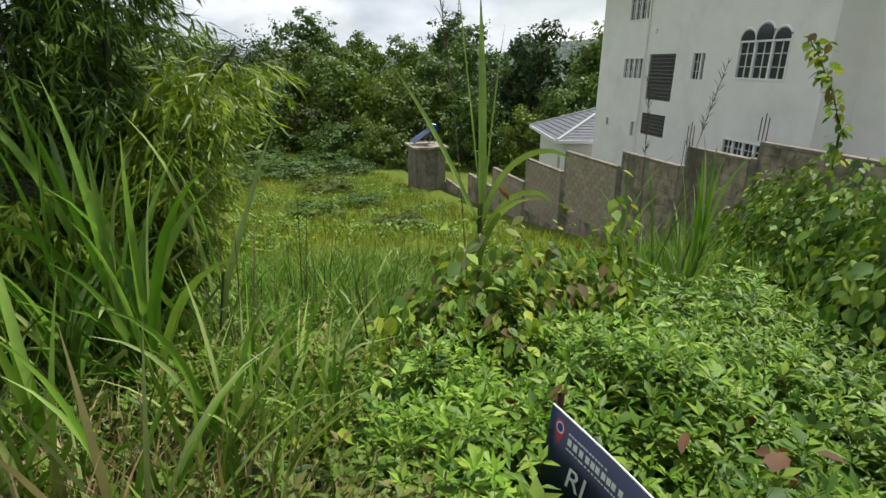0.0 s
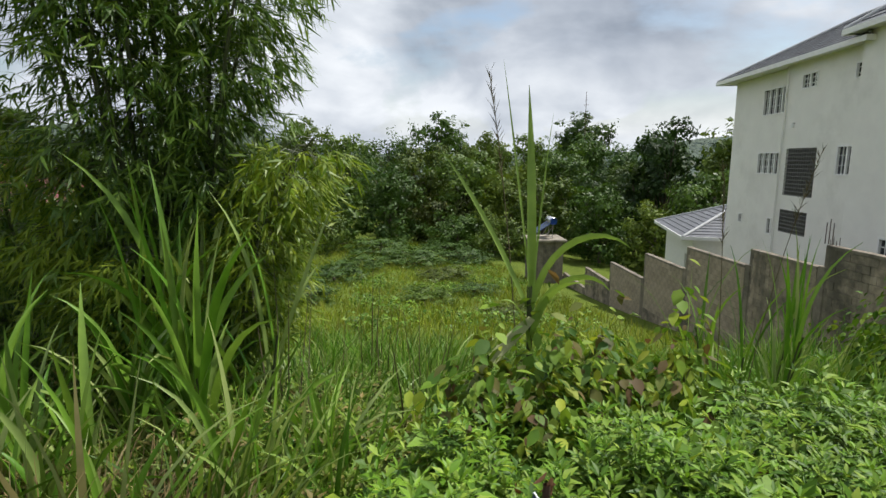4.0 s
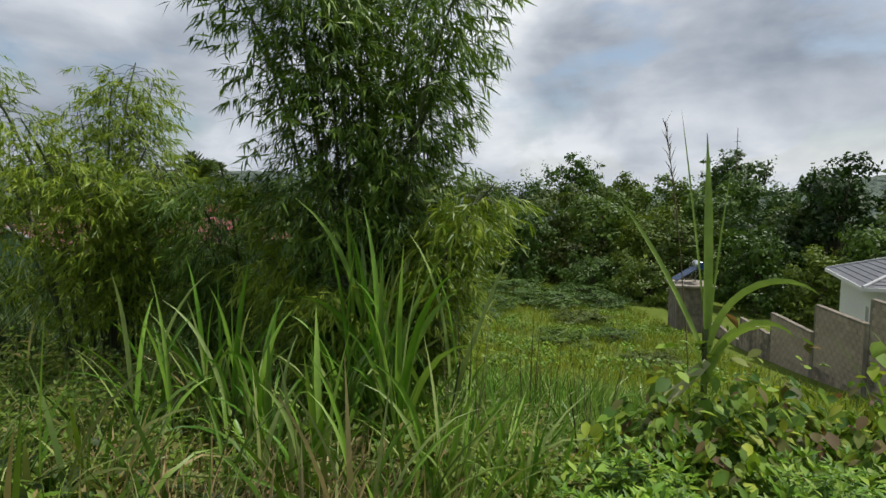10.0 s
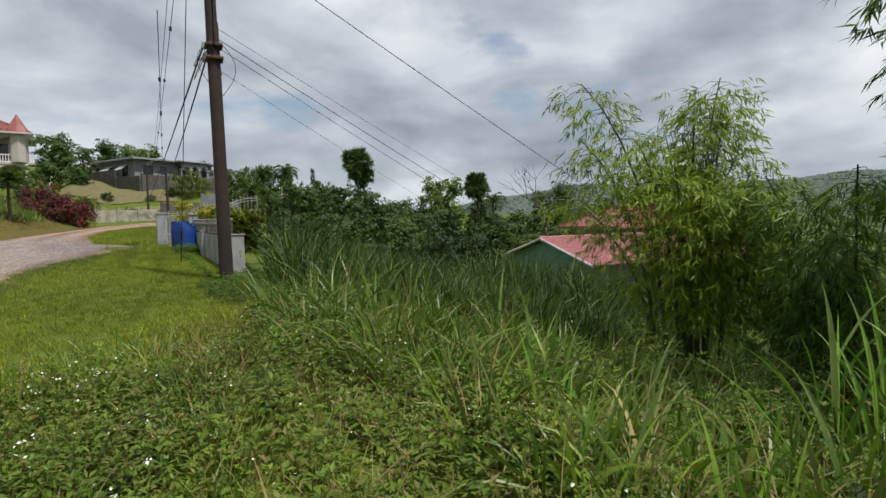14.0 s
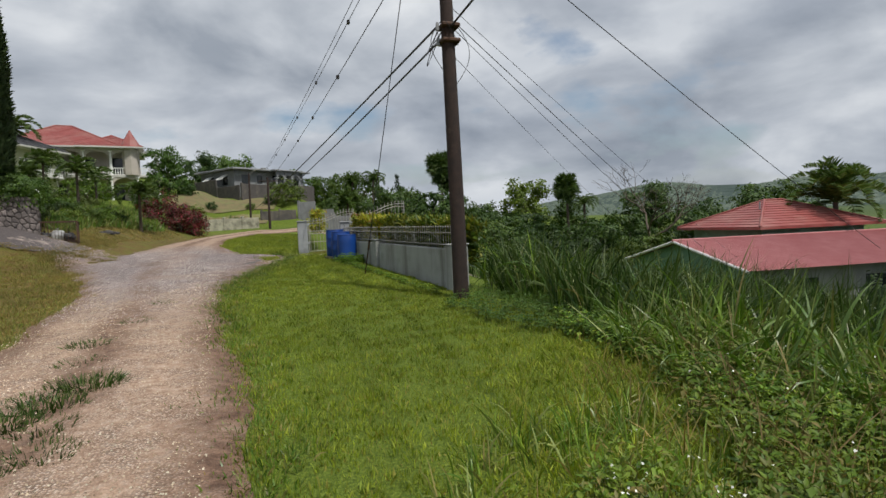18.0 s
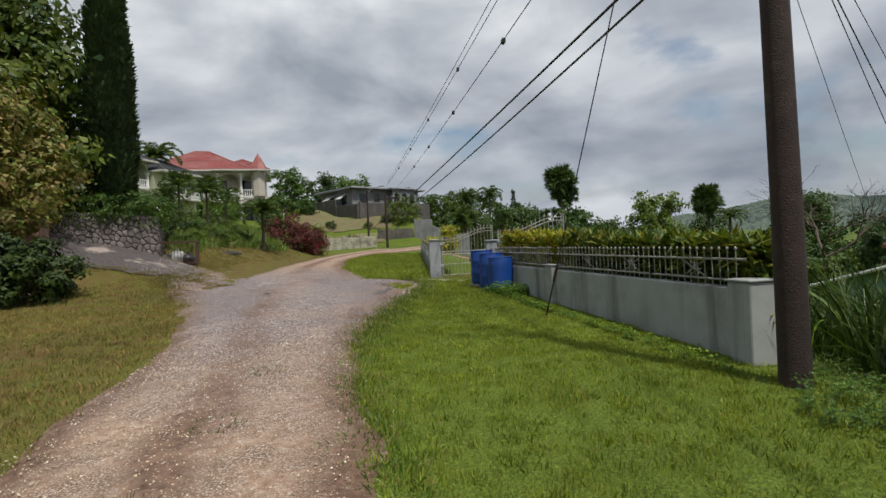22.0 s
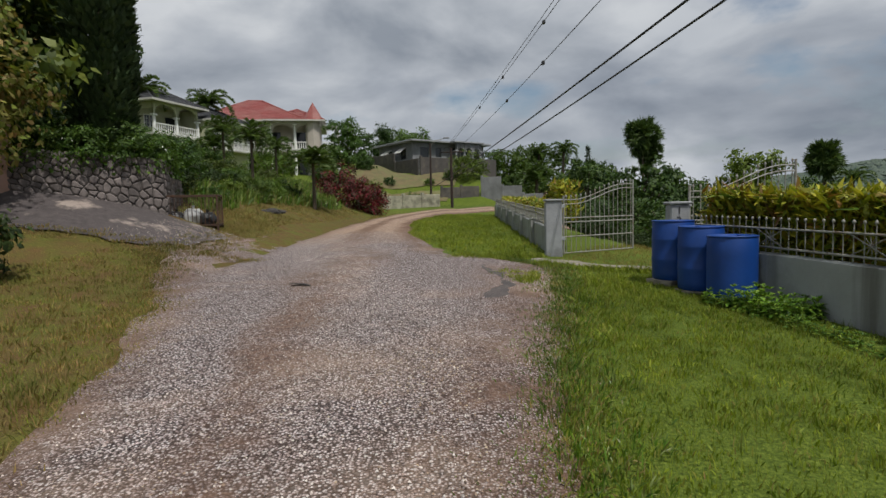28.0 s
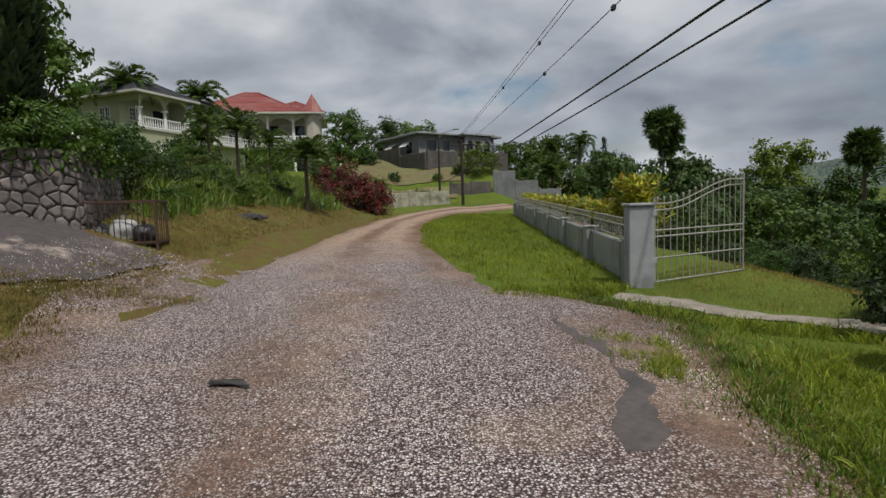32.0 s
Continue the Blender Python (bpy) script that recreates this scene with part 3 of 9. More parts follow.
def blades(base, yaw, length, width, lean, bend, seg=4, roll=None, late=1.3, fold=0.0):
    """Strips that rise from base, lean towards yaw, bend over and twist about their length."""
    n = len(base)
    s = np.linspace(0, 1, seg + 1)
    ang = np.minimum(lean[:, None] + bend[:, None] * s[None] ** late, 2.9)
    step = (length / seg)[:, None]
    h = np.concatenate([np.zeros((n, 1)), np.cumsum(np.sin(ang[:, :-1]) * step, 1)], 1)
    z = np.concatenate([np.zeros((n, 1)), np.cumsum(np.cos(ang[:, :-1]) * step, 1)], 1)
    mid = base[:, None] + np.stack([np.cos(yaw)[:, None] * h, np.sin(yaw)[:, None] * h, z], -1)
    prof = np.interp(s, [0, 0.2, 0.65, 1], [0.6, 1.0, 0.8, 0.04])
    if roll is None:
        roll = 1.25 * np.sin(yaw * 57.3 + length * 91.7)
    ph = roll[:, None] * (0.75 + 0.35 * s[None])
    flat = np.stack([-np.sin(yaw), np.cos(yaw), np.zeros(n)], -1)[:, None]
    up = np.stack([np.cos(yaw)[:, None] * np.cos(ang), np.sin(yaw)[:, None] * np.cos(ang), -np.sin(ang)], -1)
    side = (flat * np.cos(ph)[..., None] + up * np.sin(ph)[..., None]) * (width[:, None] * prof[None])[..., None] / 2
    k = np.arange(seg)
    if fold:
        keel = np.cross(side, np.stack([np.cos(yaw)[:, None] * np.sin(ang), np.sin(yaw)[:, None] * np.sin(ang), np.cos(ang)], -1)) * fold
        v = np.stack([mid - side, mid + keel, mid + side], 2).reshape(n, -1, 3)
        f = np.stack([np.stack([3 * k + e, 3 * k + e + 1, 3 * k + e + 4, 3 * k + e + 3], -1) for e in (0, 1)], 1).reshape(1, -1, 4) + (np.arange(n) * 3 * (seg + 1))[:, None, None]
        return v.reshape(-1, 3), f.reshape(-1, 4)
    v = np.stack([mid - side, mid + side], 2).reshape(n, -1, 3)
    f = np.stack([2 * k, 2 * k + 1, 2 * k + 3, 2 * k + 2], -1)[None] + (np.arange(n) * 2 * (seg + 1))[:, None, None]
    return v.reshape(-1, 3), f.reshape(-1, 4)


# ---- the lie of the land ----
def smooth(a, b, x):
    t = np.clip((np.asarray(x, float) - a) / (b - a), 0, 1)
    return t * t * (3 - 2 * t)


def land(x, y):
    x, y = np.asarray(x, float), np.asarray(y, float)
    yy = np.clip(y, -60, 140)
    h = 0.22 + 0.035 * yy - 0.006 * np.maximum(0, yy - 24) + 0.0009 * np.maximum(0, yy - 44) ** 2
    h = h - 0.1 * smooth(-4.4, -2.4, x) * smooth(21.5, 24.5, y)
    h = h - 9.5 * (1 - np.exp(-np.maximum(x - 0.4, 0) / 28))
    bank = 4.0 * (1 - np.exp(-np.maximum(-9.3 - x, 0) / 8))
    h = h + bank * (0.12 + 0.88 * smooth(20, 26.5, y))
    h = h + 3.1 * smooth(65, 76, y) * (1 - smooth(84, 90, y)) * smooth(-18, -11, x) * (1 - smooth(1, 9, x))
    r = np.hypot(x, y)
    far = smooth(260, 1100, r)
    hills = 36 + 20 * np.sin(np.arctan2(y, x) * 5 - 1.9) + 9 * np.sin(np.arctan2(y, x) * 13 + 2.0) + 4 * np.sin(np.arctan2(y, x) * 31)
    return h + far * hills * smooth(-0.3, 0.6, (x * 0.75 + y * 0.65) / np.maximum(r, 1) + 0.15)


def on_land(pts, lift=0.0):
    pts = np.asarray(pts, float)
    return np.column_stack([pts[:, 0], pts[:, 1], land(pts[:, 0], pts[:, 1]) + lift])


def graded(lo, hi, near_lo, near_hi, step, far_to):
    core = np.arange(near_lo, near_hi + step / 2, step)
    grow = [1.5]
    while sum(grow) < far_to:
        grow.append(grow[-1] * 1.22)
    out = np.cumsum(grow)
    return np.concatenate([(near_lo - out)[::-1], core, near_hi + out])


gx, gy = graded(0, 0, -24, 48, 1.0, 3500), graded(0, 0, -18, 70, 1.0, 3500)
GX, GY = np.meshgrid(gx, gy, indexing="ij")
gz = land(GX, GY)
i, j = np.meshgrid(np.arange(len(gx) - 1), np.arange(len(gy) - 1), indexing="ij")
k = len(gy)
gf = np.stack([i * k + j, (i + 1) * k + j, (i + 1) * k + j + 1, i * k + j + 1], -1).reshape(-1, 4)
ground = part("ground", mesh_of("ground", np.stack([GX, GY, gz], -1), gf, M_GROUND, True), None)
tagged(ground, "grassy ground sloping from the verge down into the lot", "ground", kind="structure")


def ribbon(name, left, right, material, lift, across=10, along=160, ragged=0.1, crown=0.0):
    """A sheet between two edge lines given as (x, y), laid on the land."""
    def even(line):
        p = np.array(line, float)
        d = np.r_[0, np.cumsum(np.linalg.norm(np.diff(p, axis=0), axis=1))]
        s = np.linspace(0, d[-1], along)
        return np.column_stack([np.interp(s, d, p[:, 0]), np.interp(s, d, p[:, 1])])
    a, b = even(left), even(right)
    wob = np.array([[noise.noise((q * 0.11, w * 9.0, 3.3)) + 0.6 * noise.noise((q * 0.35, w * 5.0, 8.1)) for q in range(along)] for w in (1, 2)]) * ragged
    n = (b - a) / (np.linalg.norm(b - a, axis=1)[:, None] + 1e-9)
    a, b = a + n * wob[0][:, None], b + n * wob[1][:, None]
    t = np.linspace(0, 1, across + 1)
    p = a[:, None] * (1 - t)[None, :, None] + b[:, None] * t[None, :, None]
    z = land(p[..., 0], p[..., 1]) + lift + crown * (1 - (2 * t - 1) ** 2)[None] - 0.02 * (np.abs(2 * t - 1) > 0.99)[None]
    i, j = np.meshgrid(np.arange(along - 1), np.arange(across), indexing="ij")
    k = across + 1
    f = np.stack([i * k + j, i * k + j + 1, (i + 1) * k + j + 1, (i + 1) * k + j], -1).reshape(-1, 4)
    me = mesh_of(name, np.concatenate([p, z[..., None]], -1), f, material, True)
    uv = me.uv_layers.new(name="across")
    idx = f.reshape(-1)
    uv.data.foreach_set("uv", np.column_stack([t[idx % k], (idx // k) / along]).ravel())
    return part(name, me, None)


ROAD_L = [(-6.4, -40), (-6.5, 0), (-6.85, 10.7), (-7.1, 13.6), (-7.95, 18), (-8.7, 20.2), (-9.7, 22.3), (-10.3, 24), (-10.2, 26.6), (-9.95, 29.5), (-9.6, 33), (-9.25, 38.9), (-8.9, 44), (-7.8, 52), (-5.2, 58), (0, 62.5), (9, 66), (30, 74)]
ROAD_R = [(-3.0, -40), (-3.3, 0), (-3.85, 6), (-4.35, 10.9), (-4.65, 14.6), (-4.3, 16.6), (-3.95, 18.6), (-3.4, 20.0), (-3.0, 21.8), (-2.75, 23.7), (-3.4, 24.5), (-4.5, 25.0), (-5.0, 27.6), (-5.67, 31), (-6.1, 38.8), (-5.6, 44), (-4.6, 49), (-2.2, 53.5), (2, 57), (10, 60), (31, 68)]
road = ribbon("road", ROAD_L, ROAD_R, M_ROAD, 0.028, 14, 520, 0.42, 0.05)
tagged(road, "pale gravel and marl road with worn wheel tracks", "road", kind="structure")
spur = ribbon("concrete_edging", [(-2.75, 25.1), (-1.93, 24.26), (-1.38, 23.4), (-0.86, 22.74), (0.6, 21.4), (3.5, 19.6)], [(-3.05, 24.7), (-2.27, 23.75), (-1.73, 22.9), (-1.2, 22.35), (0.2, 21.0), (3.0, 19.1)], M_CONCRETE, 0.04, 4, 90, 0.26)
tagged(spur, "pale broken concrete edging across the gateway", "driveway", kind="structure")
patch = ribbon("tar_patch", [(-5.05, 24.9), (-4.75, 24.1), (-4.35, 23.2), (-4.1, 22.2), (-4.15, 21.3), (-4.45, 20.2)], [(-4.5, 25.1), (-4.3, 24.1), (-4.0, 23.3), (-3.85, 22.3), (-3.9, 21.3), (-4.2, 20.2)], M_OLDTAR, 0.055, 6, 60, 0.22)
tagged(patch, "dark strip of old asphalt showing through gravel", "road", kind="structure")
drive = ribbon("asphalt_driveway", [(-10.3, 24.9), (-11.0, 24.1), (-13.5, 23.3), (-20, 21.6), (-27, 20)], [(-10.1, 26.6), (-10.6, 26.95), (-12.0, 26.7), (-15.0, 25.6), (-27, 23.4)], M_ASPHALT, 0.055, 10, 120, 0.3)
tagged(drive, "cracked grey asphalt driveway climbing from the road", "driveway", kind="structure")


# ---- building kit ----
def wall_mesh(x0, x1, z0, z1, y, thick, holes, material, name="wall"):
    """A wall facing +y between x0..x1, z0..z1 with holes (x0, x1, z0, z1) cut through its thickness."""
    xs = sorted({x0, x1, *[v for h in holes for v in h[:2]]})
    zs = sorted({z0, z1, *[v for h in holes for v in h[2:]]})
    bm = bmesh.new()
    solid_at = lambda a, b: not any(h[0] < a < h[1] and h[2] < b < h[3] for h in holes)
    cell = {}
    for a in range(len(xs) - 1):
        for b in range(len(zs) - 1):
            cell[a, b] = solid_at((xs[a] + xs[a + 1]) / 2, (zs[b] + zs[b + 1]) / 2)
    quad = lambda *p: bm.faces.new([bm.verts.new(q) for q in p])
    for (a, b), s in cell.items():
        if not s:
            continue
        u0, u1, w0, w1, yb = xs[a], xs[a + 1], zs[b], zs[b + 1], y - thick
        quad((u1, y, w0), (u0, y, w0), (u0, y, w1), (u1, y, w1))
        quad((u0, yb, w0), (u1, yb, w0), (u1, yb, w1), (u0, yb, w1))
        if not cell.get((a - 1, b)):
            quad((u0, y, w0), (u0, yb, w0), (u0, yb, w1), (u0, y, w1))
        if not cell.get((a + 1, b)):
            quad((u1, yb, w0), (u1, y, w0), (u1, y, w1), (u1, yb, w1))
        if not cell.get((a, b - 1)):
            quad((u0, y, w0), (u1, y, w0), (u1, yb, w0), (u0, yb, w0))
        if not cell.get((a, b + 1)):
            quad((u0, y, w1), (u0, yb, w1), (u1, yb, w1), (u1, y, w1))
    bmesh.ops.remove_doubles(bm, verts=bm.verts, dist=1e-4)
    return bm


def window(parent, x0, x1, z0, z1, y, lites=2, rows=3, arch=False, proud=0.03, sill=False):
    """A white sash window in an opening that faces +y: frame, glazing bars, a pane to each light."""
    win = part("window", boxes((x0, x1, y - 0.10, y + proud, z0, z0 + 0.06), (x0, x1, y - 0.10, y + proud, z1 - 0.06, z1),
                               (x0, x0 + 0.06, y - 0.099, y + proud - 0.001, z0 + 0.06, z1 - 0.06), (x1 - 0.06, x1, y - 0.099, y + proud - 0.001, z0 + 0.06, z1 - 0.06)), M_WHITE, parent)
    w = (x1 - x0) / lites
    bars = [(x0 + w * n - 0.045, x0 + w * n + 0.045, y - 0.09, y + 0.01, z0 + 0.06, z1 - 0.06) for n in range(1, lites)]
    for n in range(lites):
        mid = x0 + w * (n + 0.5)
        bars.append((mid - 0.012, mid + 0.012, y - 0.085, y - 0.03, z0 + 0.06, z1 - 0.06))
        for r in range(1, rows):
            zz = z0 + (z1 - z0) * r / rows
            bars.append((x0 + w * n + 0.05, x0 + w * (n + 1) - 0.05, y - 0.086, y - 0.035, zz - 0.012, zz + 0.012))
        part("pane", boxes((x0 + w * n + 0.05, x0 + w * (n + 1) - 0.05, y - 0.075, y - 0.065, z0 + 0.06, z1 - 0.06)), M_GLASS, win)
    part("glazing_grid", boxes(*bars), M_WHITE, win)
    if arch:
        for n in range(3):
            c, r = x0 + (x1 - x0) * (n + 0.5) / 3, (x1 - x0) / 6 * (1.0 if n != 1 else 1.12)
            bm = bmesh.new()
            bmesh.ops.create_cone(bm, cap_ends=True, segments=20, radius1=r * 0.86, radius2=r * 0.86, depth=0.06, matrix=Matrix.Translation((c, y - 0.0, z1 + (0.12 if n == 1 else 0))) @ Matrix.Rotation(radians(90), 4, "X"))
            bmesh.ops.bisect_plane(bm, geom=bm.verts[:] + bm.edges[:] + bm.faces[:], plane_co=(0, 0, z1 + 0.005), plane_no=(0, 0, -1), clear_outer=True)
            part("arched_pane", bm, M_GLASS, win)
            ring = [(c + r * math.cos(a), y + 0.0, z1 + (0.12 if n == 1 else 0) + r * math.sin(a)) for a in np.linspace(0, np.pi, 13)]
            v, f = tube(ring, 0.045, 6)
            part("arch_trim", mesh_of("arch_trim", v, f, M_WHITE, True), None, win)
    if sill:
        part("window_sill", boxes((x0 - 0.08, x1 + 0.08, y - 0.02, y + 0.12, z0 - 0.1, z0 - 0.004), bevel=0.01), M_WHITE, win)
    return win


def slope(bm, a, b, c, d, course, step=0.035):
    """Courses of tiles from the eave a-b up to the ridge d-c, each lapping the one below."""
    a, b, c, d = (Vector(p) for p in (a, b, c, d))
    up = ((d + c) / 2 - (a + b) / 2)
    n = max(2, int(up.length / course))
    lift = (b - a).cross(up).normalized()
    if lift.z < 0:
        lift = -lift
    for k in range(n):
        t0, t1 = k / n, (k + 1) / n
        p0, p1, p2, p3 = a.lerp(d, t0), b.lerp(c, t0), b.lerp(c, t1), a.lerp(d, t1)
        q = [bm.verts.new(v) for v in (p0, p1, p1 + lift * step, p0 + lift * step, p2, p3)]
        bm.faces.new((q[0], q[1], q[2], q[3]))
        if (p2 - p3).length > 1e-3:
            bm.faces.new((q[3], q[2], q[4], q[5]))
        else:
            bm.faces.new((q[3], q[2], q[4]))


def hip_roof(parent, x0, x1, y0, y1, z, rise, material, course=0.36, over_trim=True, ends="hh", name="roof", trim=M_WHITE, caps=None):
    """A hipped roof over a rectangle; ends: h for a hip or g for a gable at x0 and x1."""
    h = (y1 - y0) / 2
    ym = (y0 + y1) / 2
    r0 = x0 + (h if ends[0] == "h" else 0)
    r1 = x1 - (h if ends[1] == "h" else 0)
    if r0 > r1:
        r0 = r1 = (x0 + x1) / 2
    bm = bmesh.new()
    A, B, C, D, P, Q = (x0, y0, z), (x1, y0, z), (x1, y1, z), (x0, y1, z), (r0, ym, z + rise), (r1, ym, z + rise)
    slope(bm, A, B, Q, P, course)
    slope(bm, C, D, P, Q, course)
    if ends[0] == "h":
        slope(bm, D, A, P, P, course)
    if ends[1] == "h":
        slope(bm, B, C, Q, Q, course)
    bmesh.ops.remove_doubles(bm, verts=bm.verts, dist=1e-4)
    roof = part(name, bm, material, parent)
    if over_trim:
        part("soffit", boxes((x0 + 0.02, x1 - 0.02, y0 + 0.02, y1 - 0.02, z - 0.10, z - 0.02)), trim, parent)
        part("fascia", boxes((x0 - 0.05, x1 + 0.05, y1 - 0.02, y1 + 0.06, z - 0.16, z + 0.03), (x0 - 0.05, x1 + 0.05, y0 - 0.06, y0 + 0.02, z - 0.16, z + 0.03),
                             (x0 - 0.06, x0 + 0.02, y0, y1, z - 0.161, z + 0.031), (x1 - 0.02, x1 + 0.06, y0, y1, z - 0.161, z + 0.031)), trim, parent)
    lines = [(P, Q)] if r1 - r0 > 0.2 else []
    if ends[0] == "h":
        lines += [(A, P), (D, P)]
    if ends[1] == "h":
        lines += [(B, Q), (C, Q)]
    v, f = joined([tube([Vector(a) + Vector((0, 0, 0.03)), Vector(b) + Vector((0, 0, 0.04))], 0.09, 6) for a, b in lines])
    part("ridge_cap", mesh_of("ridge_cap", v, f, caps or material, True), None, roof)
    return roof


# ---- the cream house beside the lot ----
M_CAP = solid("pale_ridge_tile", (0.42, 0.43, 0.44), (0.34, 0.35, 0.36), 4, 0.6, bump=0.1)
house = thing("apartment_house", "three-storey cream rendered house with grey tiled hip roof", "house")
part("wall", wall_mesh(24.8, 30.0, -5.5, 5.6, -14.6, 0.3, [(25.1, 27.15, 3.7, 4.92), (25.27, 27.2, 1.0, 2.03), (25.46, 25.88, -1.75, -0.95), (28.2, 28.6, -1.5, -1.0)], None), M_WALLPAINT, house)
part("wall", wall_mesh(20.0, 24.8, -5.5, 5.75, -14.35, 0.3, [(22.72, 23.75, 4.5, 5.13), (20.08, 20.61, 4.48, 5.07), (22.32, 24.4, 0.17, 2.15), (22.5, 24.45, -1.42, -0.45), (19.99 + 0.01, 21.1, 1.1, 2.2)], None), M_WALLPAINT, house)
part("wall", wall_mesh(14.3, 19.98, -5.5, 6.02, -14.1, 0.3, [(15.8, 18.05, 4.05, 5.25), (15.82, 18.16, 1.24, 2.5), (16.0, 18.16, -1.72, -0.8)], None), M_WALLPAINT, house)
part("wall", wall_mesh(2.0, 14.3, -5.5, 6.02, -15.3, 0.3, [(10.2, 12.3, 1.1, 2.45), (10.2, 12.3, 4.05, 5.25), (6.4, 8.4, 1.1, 2.45)], None), M_WALLPAINT, house)
part("wall", boxes((14.3, 14.55, -15.3, -14.4, -5.5, 6.015)), M_WALLPAINT, house)
for row in ((29.7, 30.0, -27, -14.9, -5.5, 5.59), (2.0, 2.3, -27, -15.6, -5.5, 6.0), (2.3, 29.7, -27, -26.7, -5.5, 5.58)):
    part("wall", boxes(row), M_WALLPAINT, house)
for x0, x1, z0, z1, y, li in ((25.1, 27.15, 3.7, 4.92, -14.6, 4), (25.27, 27.2, 1.0, 2.03, -14.6, 4), (22.72, 23.75, 4.5, 5.13, -14.35, 2), (20.08, 20.61, 4.48, 5.07, -14.35, 1), (20.02, 21.1, 1.1, 2.2, -14.35, 2),
                              (15.8, 18.05, 4.05, 5.25, -14.1, 4), (16.0, 18.16, -1.72, -0.8, -14.1, 4), (10.2, 12.3, 4.05, 5.25, -15.3, 4), (25.46, 25.88, -1.75, -0.95, -14.6, 1), (28.2, 28.6, -1.5, -1.0, -14.6, 1)):
    window(house, x0, x1, z0, z1, y, li, 3)
window(house, 15.82, 18.16, 1.24, 2.5, -14.1, 3, 3, arch=True)
window(house, 10.2, 12.3, 1.1, 2.45, -15.3, 3, 3, arch=True, sill=True)
window(house, 6.4, 8.4, 1.1, 2.45, -15.3, 3, 3, arch=True, sill=True)
M_VENT = solid("grey_vent_block", (0.16, 0.16, 0.15), (0.11, 0.11, 0.10), 5, 0.9, bump=0.2)
for x0, x1, z0, z1 in ((22.32, 24.4, 0.17, 2.15), (22.5, 24.45, -1.42, -0.45)):
    grid = part("vent_block_screen", boxes((x0, x1, -14.62, -14.58, z0, z1)), M_GLASS, house)
    rows = [(x0, x1, -14.5, -14.36, z, z + 0.035) for z in np.arange(z0, z1, 0.16)] + [(x, x + 0.035, -14.49, -14.365, z0, z1) for x in np.arange(x0, x1, 0.16)]
    part("vent_grid", boxes(*rows), M_VENT, grid)
hip_roof(house, 1.4, 30.6, -27.6, -14.75, 6.05, 3.4, M_ROOFGREY, 0.34, caps=M_CAP)
hip_roof(house, 19.5, 30.62, -22.5, -13.85, 5.72, 2.3, M_ROOFGREY, 0.34, name="side_roof", caps=M_CAP)
bayroof = new("bay_roof_frame")
bayroof.parent = house
bayroof.matrix_basis = pose(17.0, -17.2, 0, 0, 0, 90)
hip_roof(bayroof, -6.2, 3.6, -3.3, 3.3, 6.04, 2.35, M_ROOFGREY, 0.34, name="bay_roof", caps=M_CAP)
for o in list(bayroof.children_recursive):
    if o.parent == bayroof:
        o.parent = house
        o.matrix_basis = bayroof.matrix_basis
bpy.data.objects.remove(bayroof)
for x, z, y in ((14.95, 2.35, -14.1), (12.9, 3.75, -15.3), (24.0, 3.1, -14.35)):
    lampw = part("wall_lamp", cyl(x, y + 0.1, z - 0.09, z + 0.09, 0.07, 10, 0.04), M_WHITE, house)
    part("lamp_bracket", boxes((x - 0.02, x + 0.02, y - 0.02, y + 0.11, z + 0.06, z + 0.1)), M_IRON, lampw)
part("drain_pipe", cyl(24.72, -14.27, -5, 5.6, 0.04, 8), M_WALLPAINT, house)
for k in range(4):
    part("starter_bar", cyl(18.9 + 0.16 * k, -13.4, -2.9, -0.95 - 0.12 * (k % 2), 0.012, 6), M_RUST, house)

annex = thing("annex", "small white outbuilding with a grey tiled roof", "outbuilding", at=(33.2, -17.0, 0), rz=-8)
part("wall", wall_mesh(-2.3, 5, -6.2, -2.75, 3.2, 0.25, [(-1.2, -0.6, -5.9, -3.9)], None), M_WHITE, annex)
for row in ((-2.3, -2.05, -4, 2.95, -6.2, -2.751), (4.75, 5, -4, 2.95, -6.2, -2.751), (-2.05, 4.75, -4, -3.75, -6.2, -2.75)):
    part("wall", boxes(row), M_WHITE, annex)
hip_roof(annex, -2.9, 5.6, -4.6, 3.9, -2.65, 1.7, M_ROOFGREY, 0.34, caps=M_CAP)

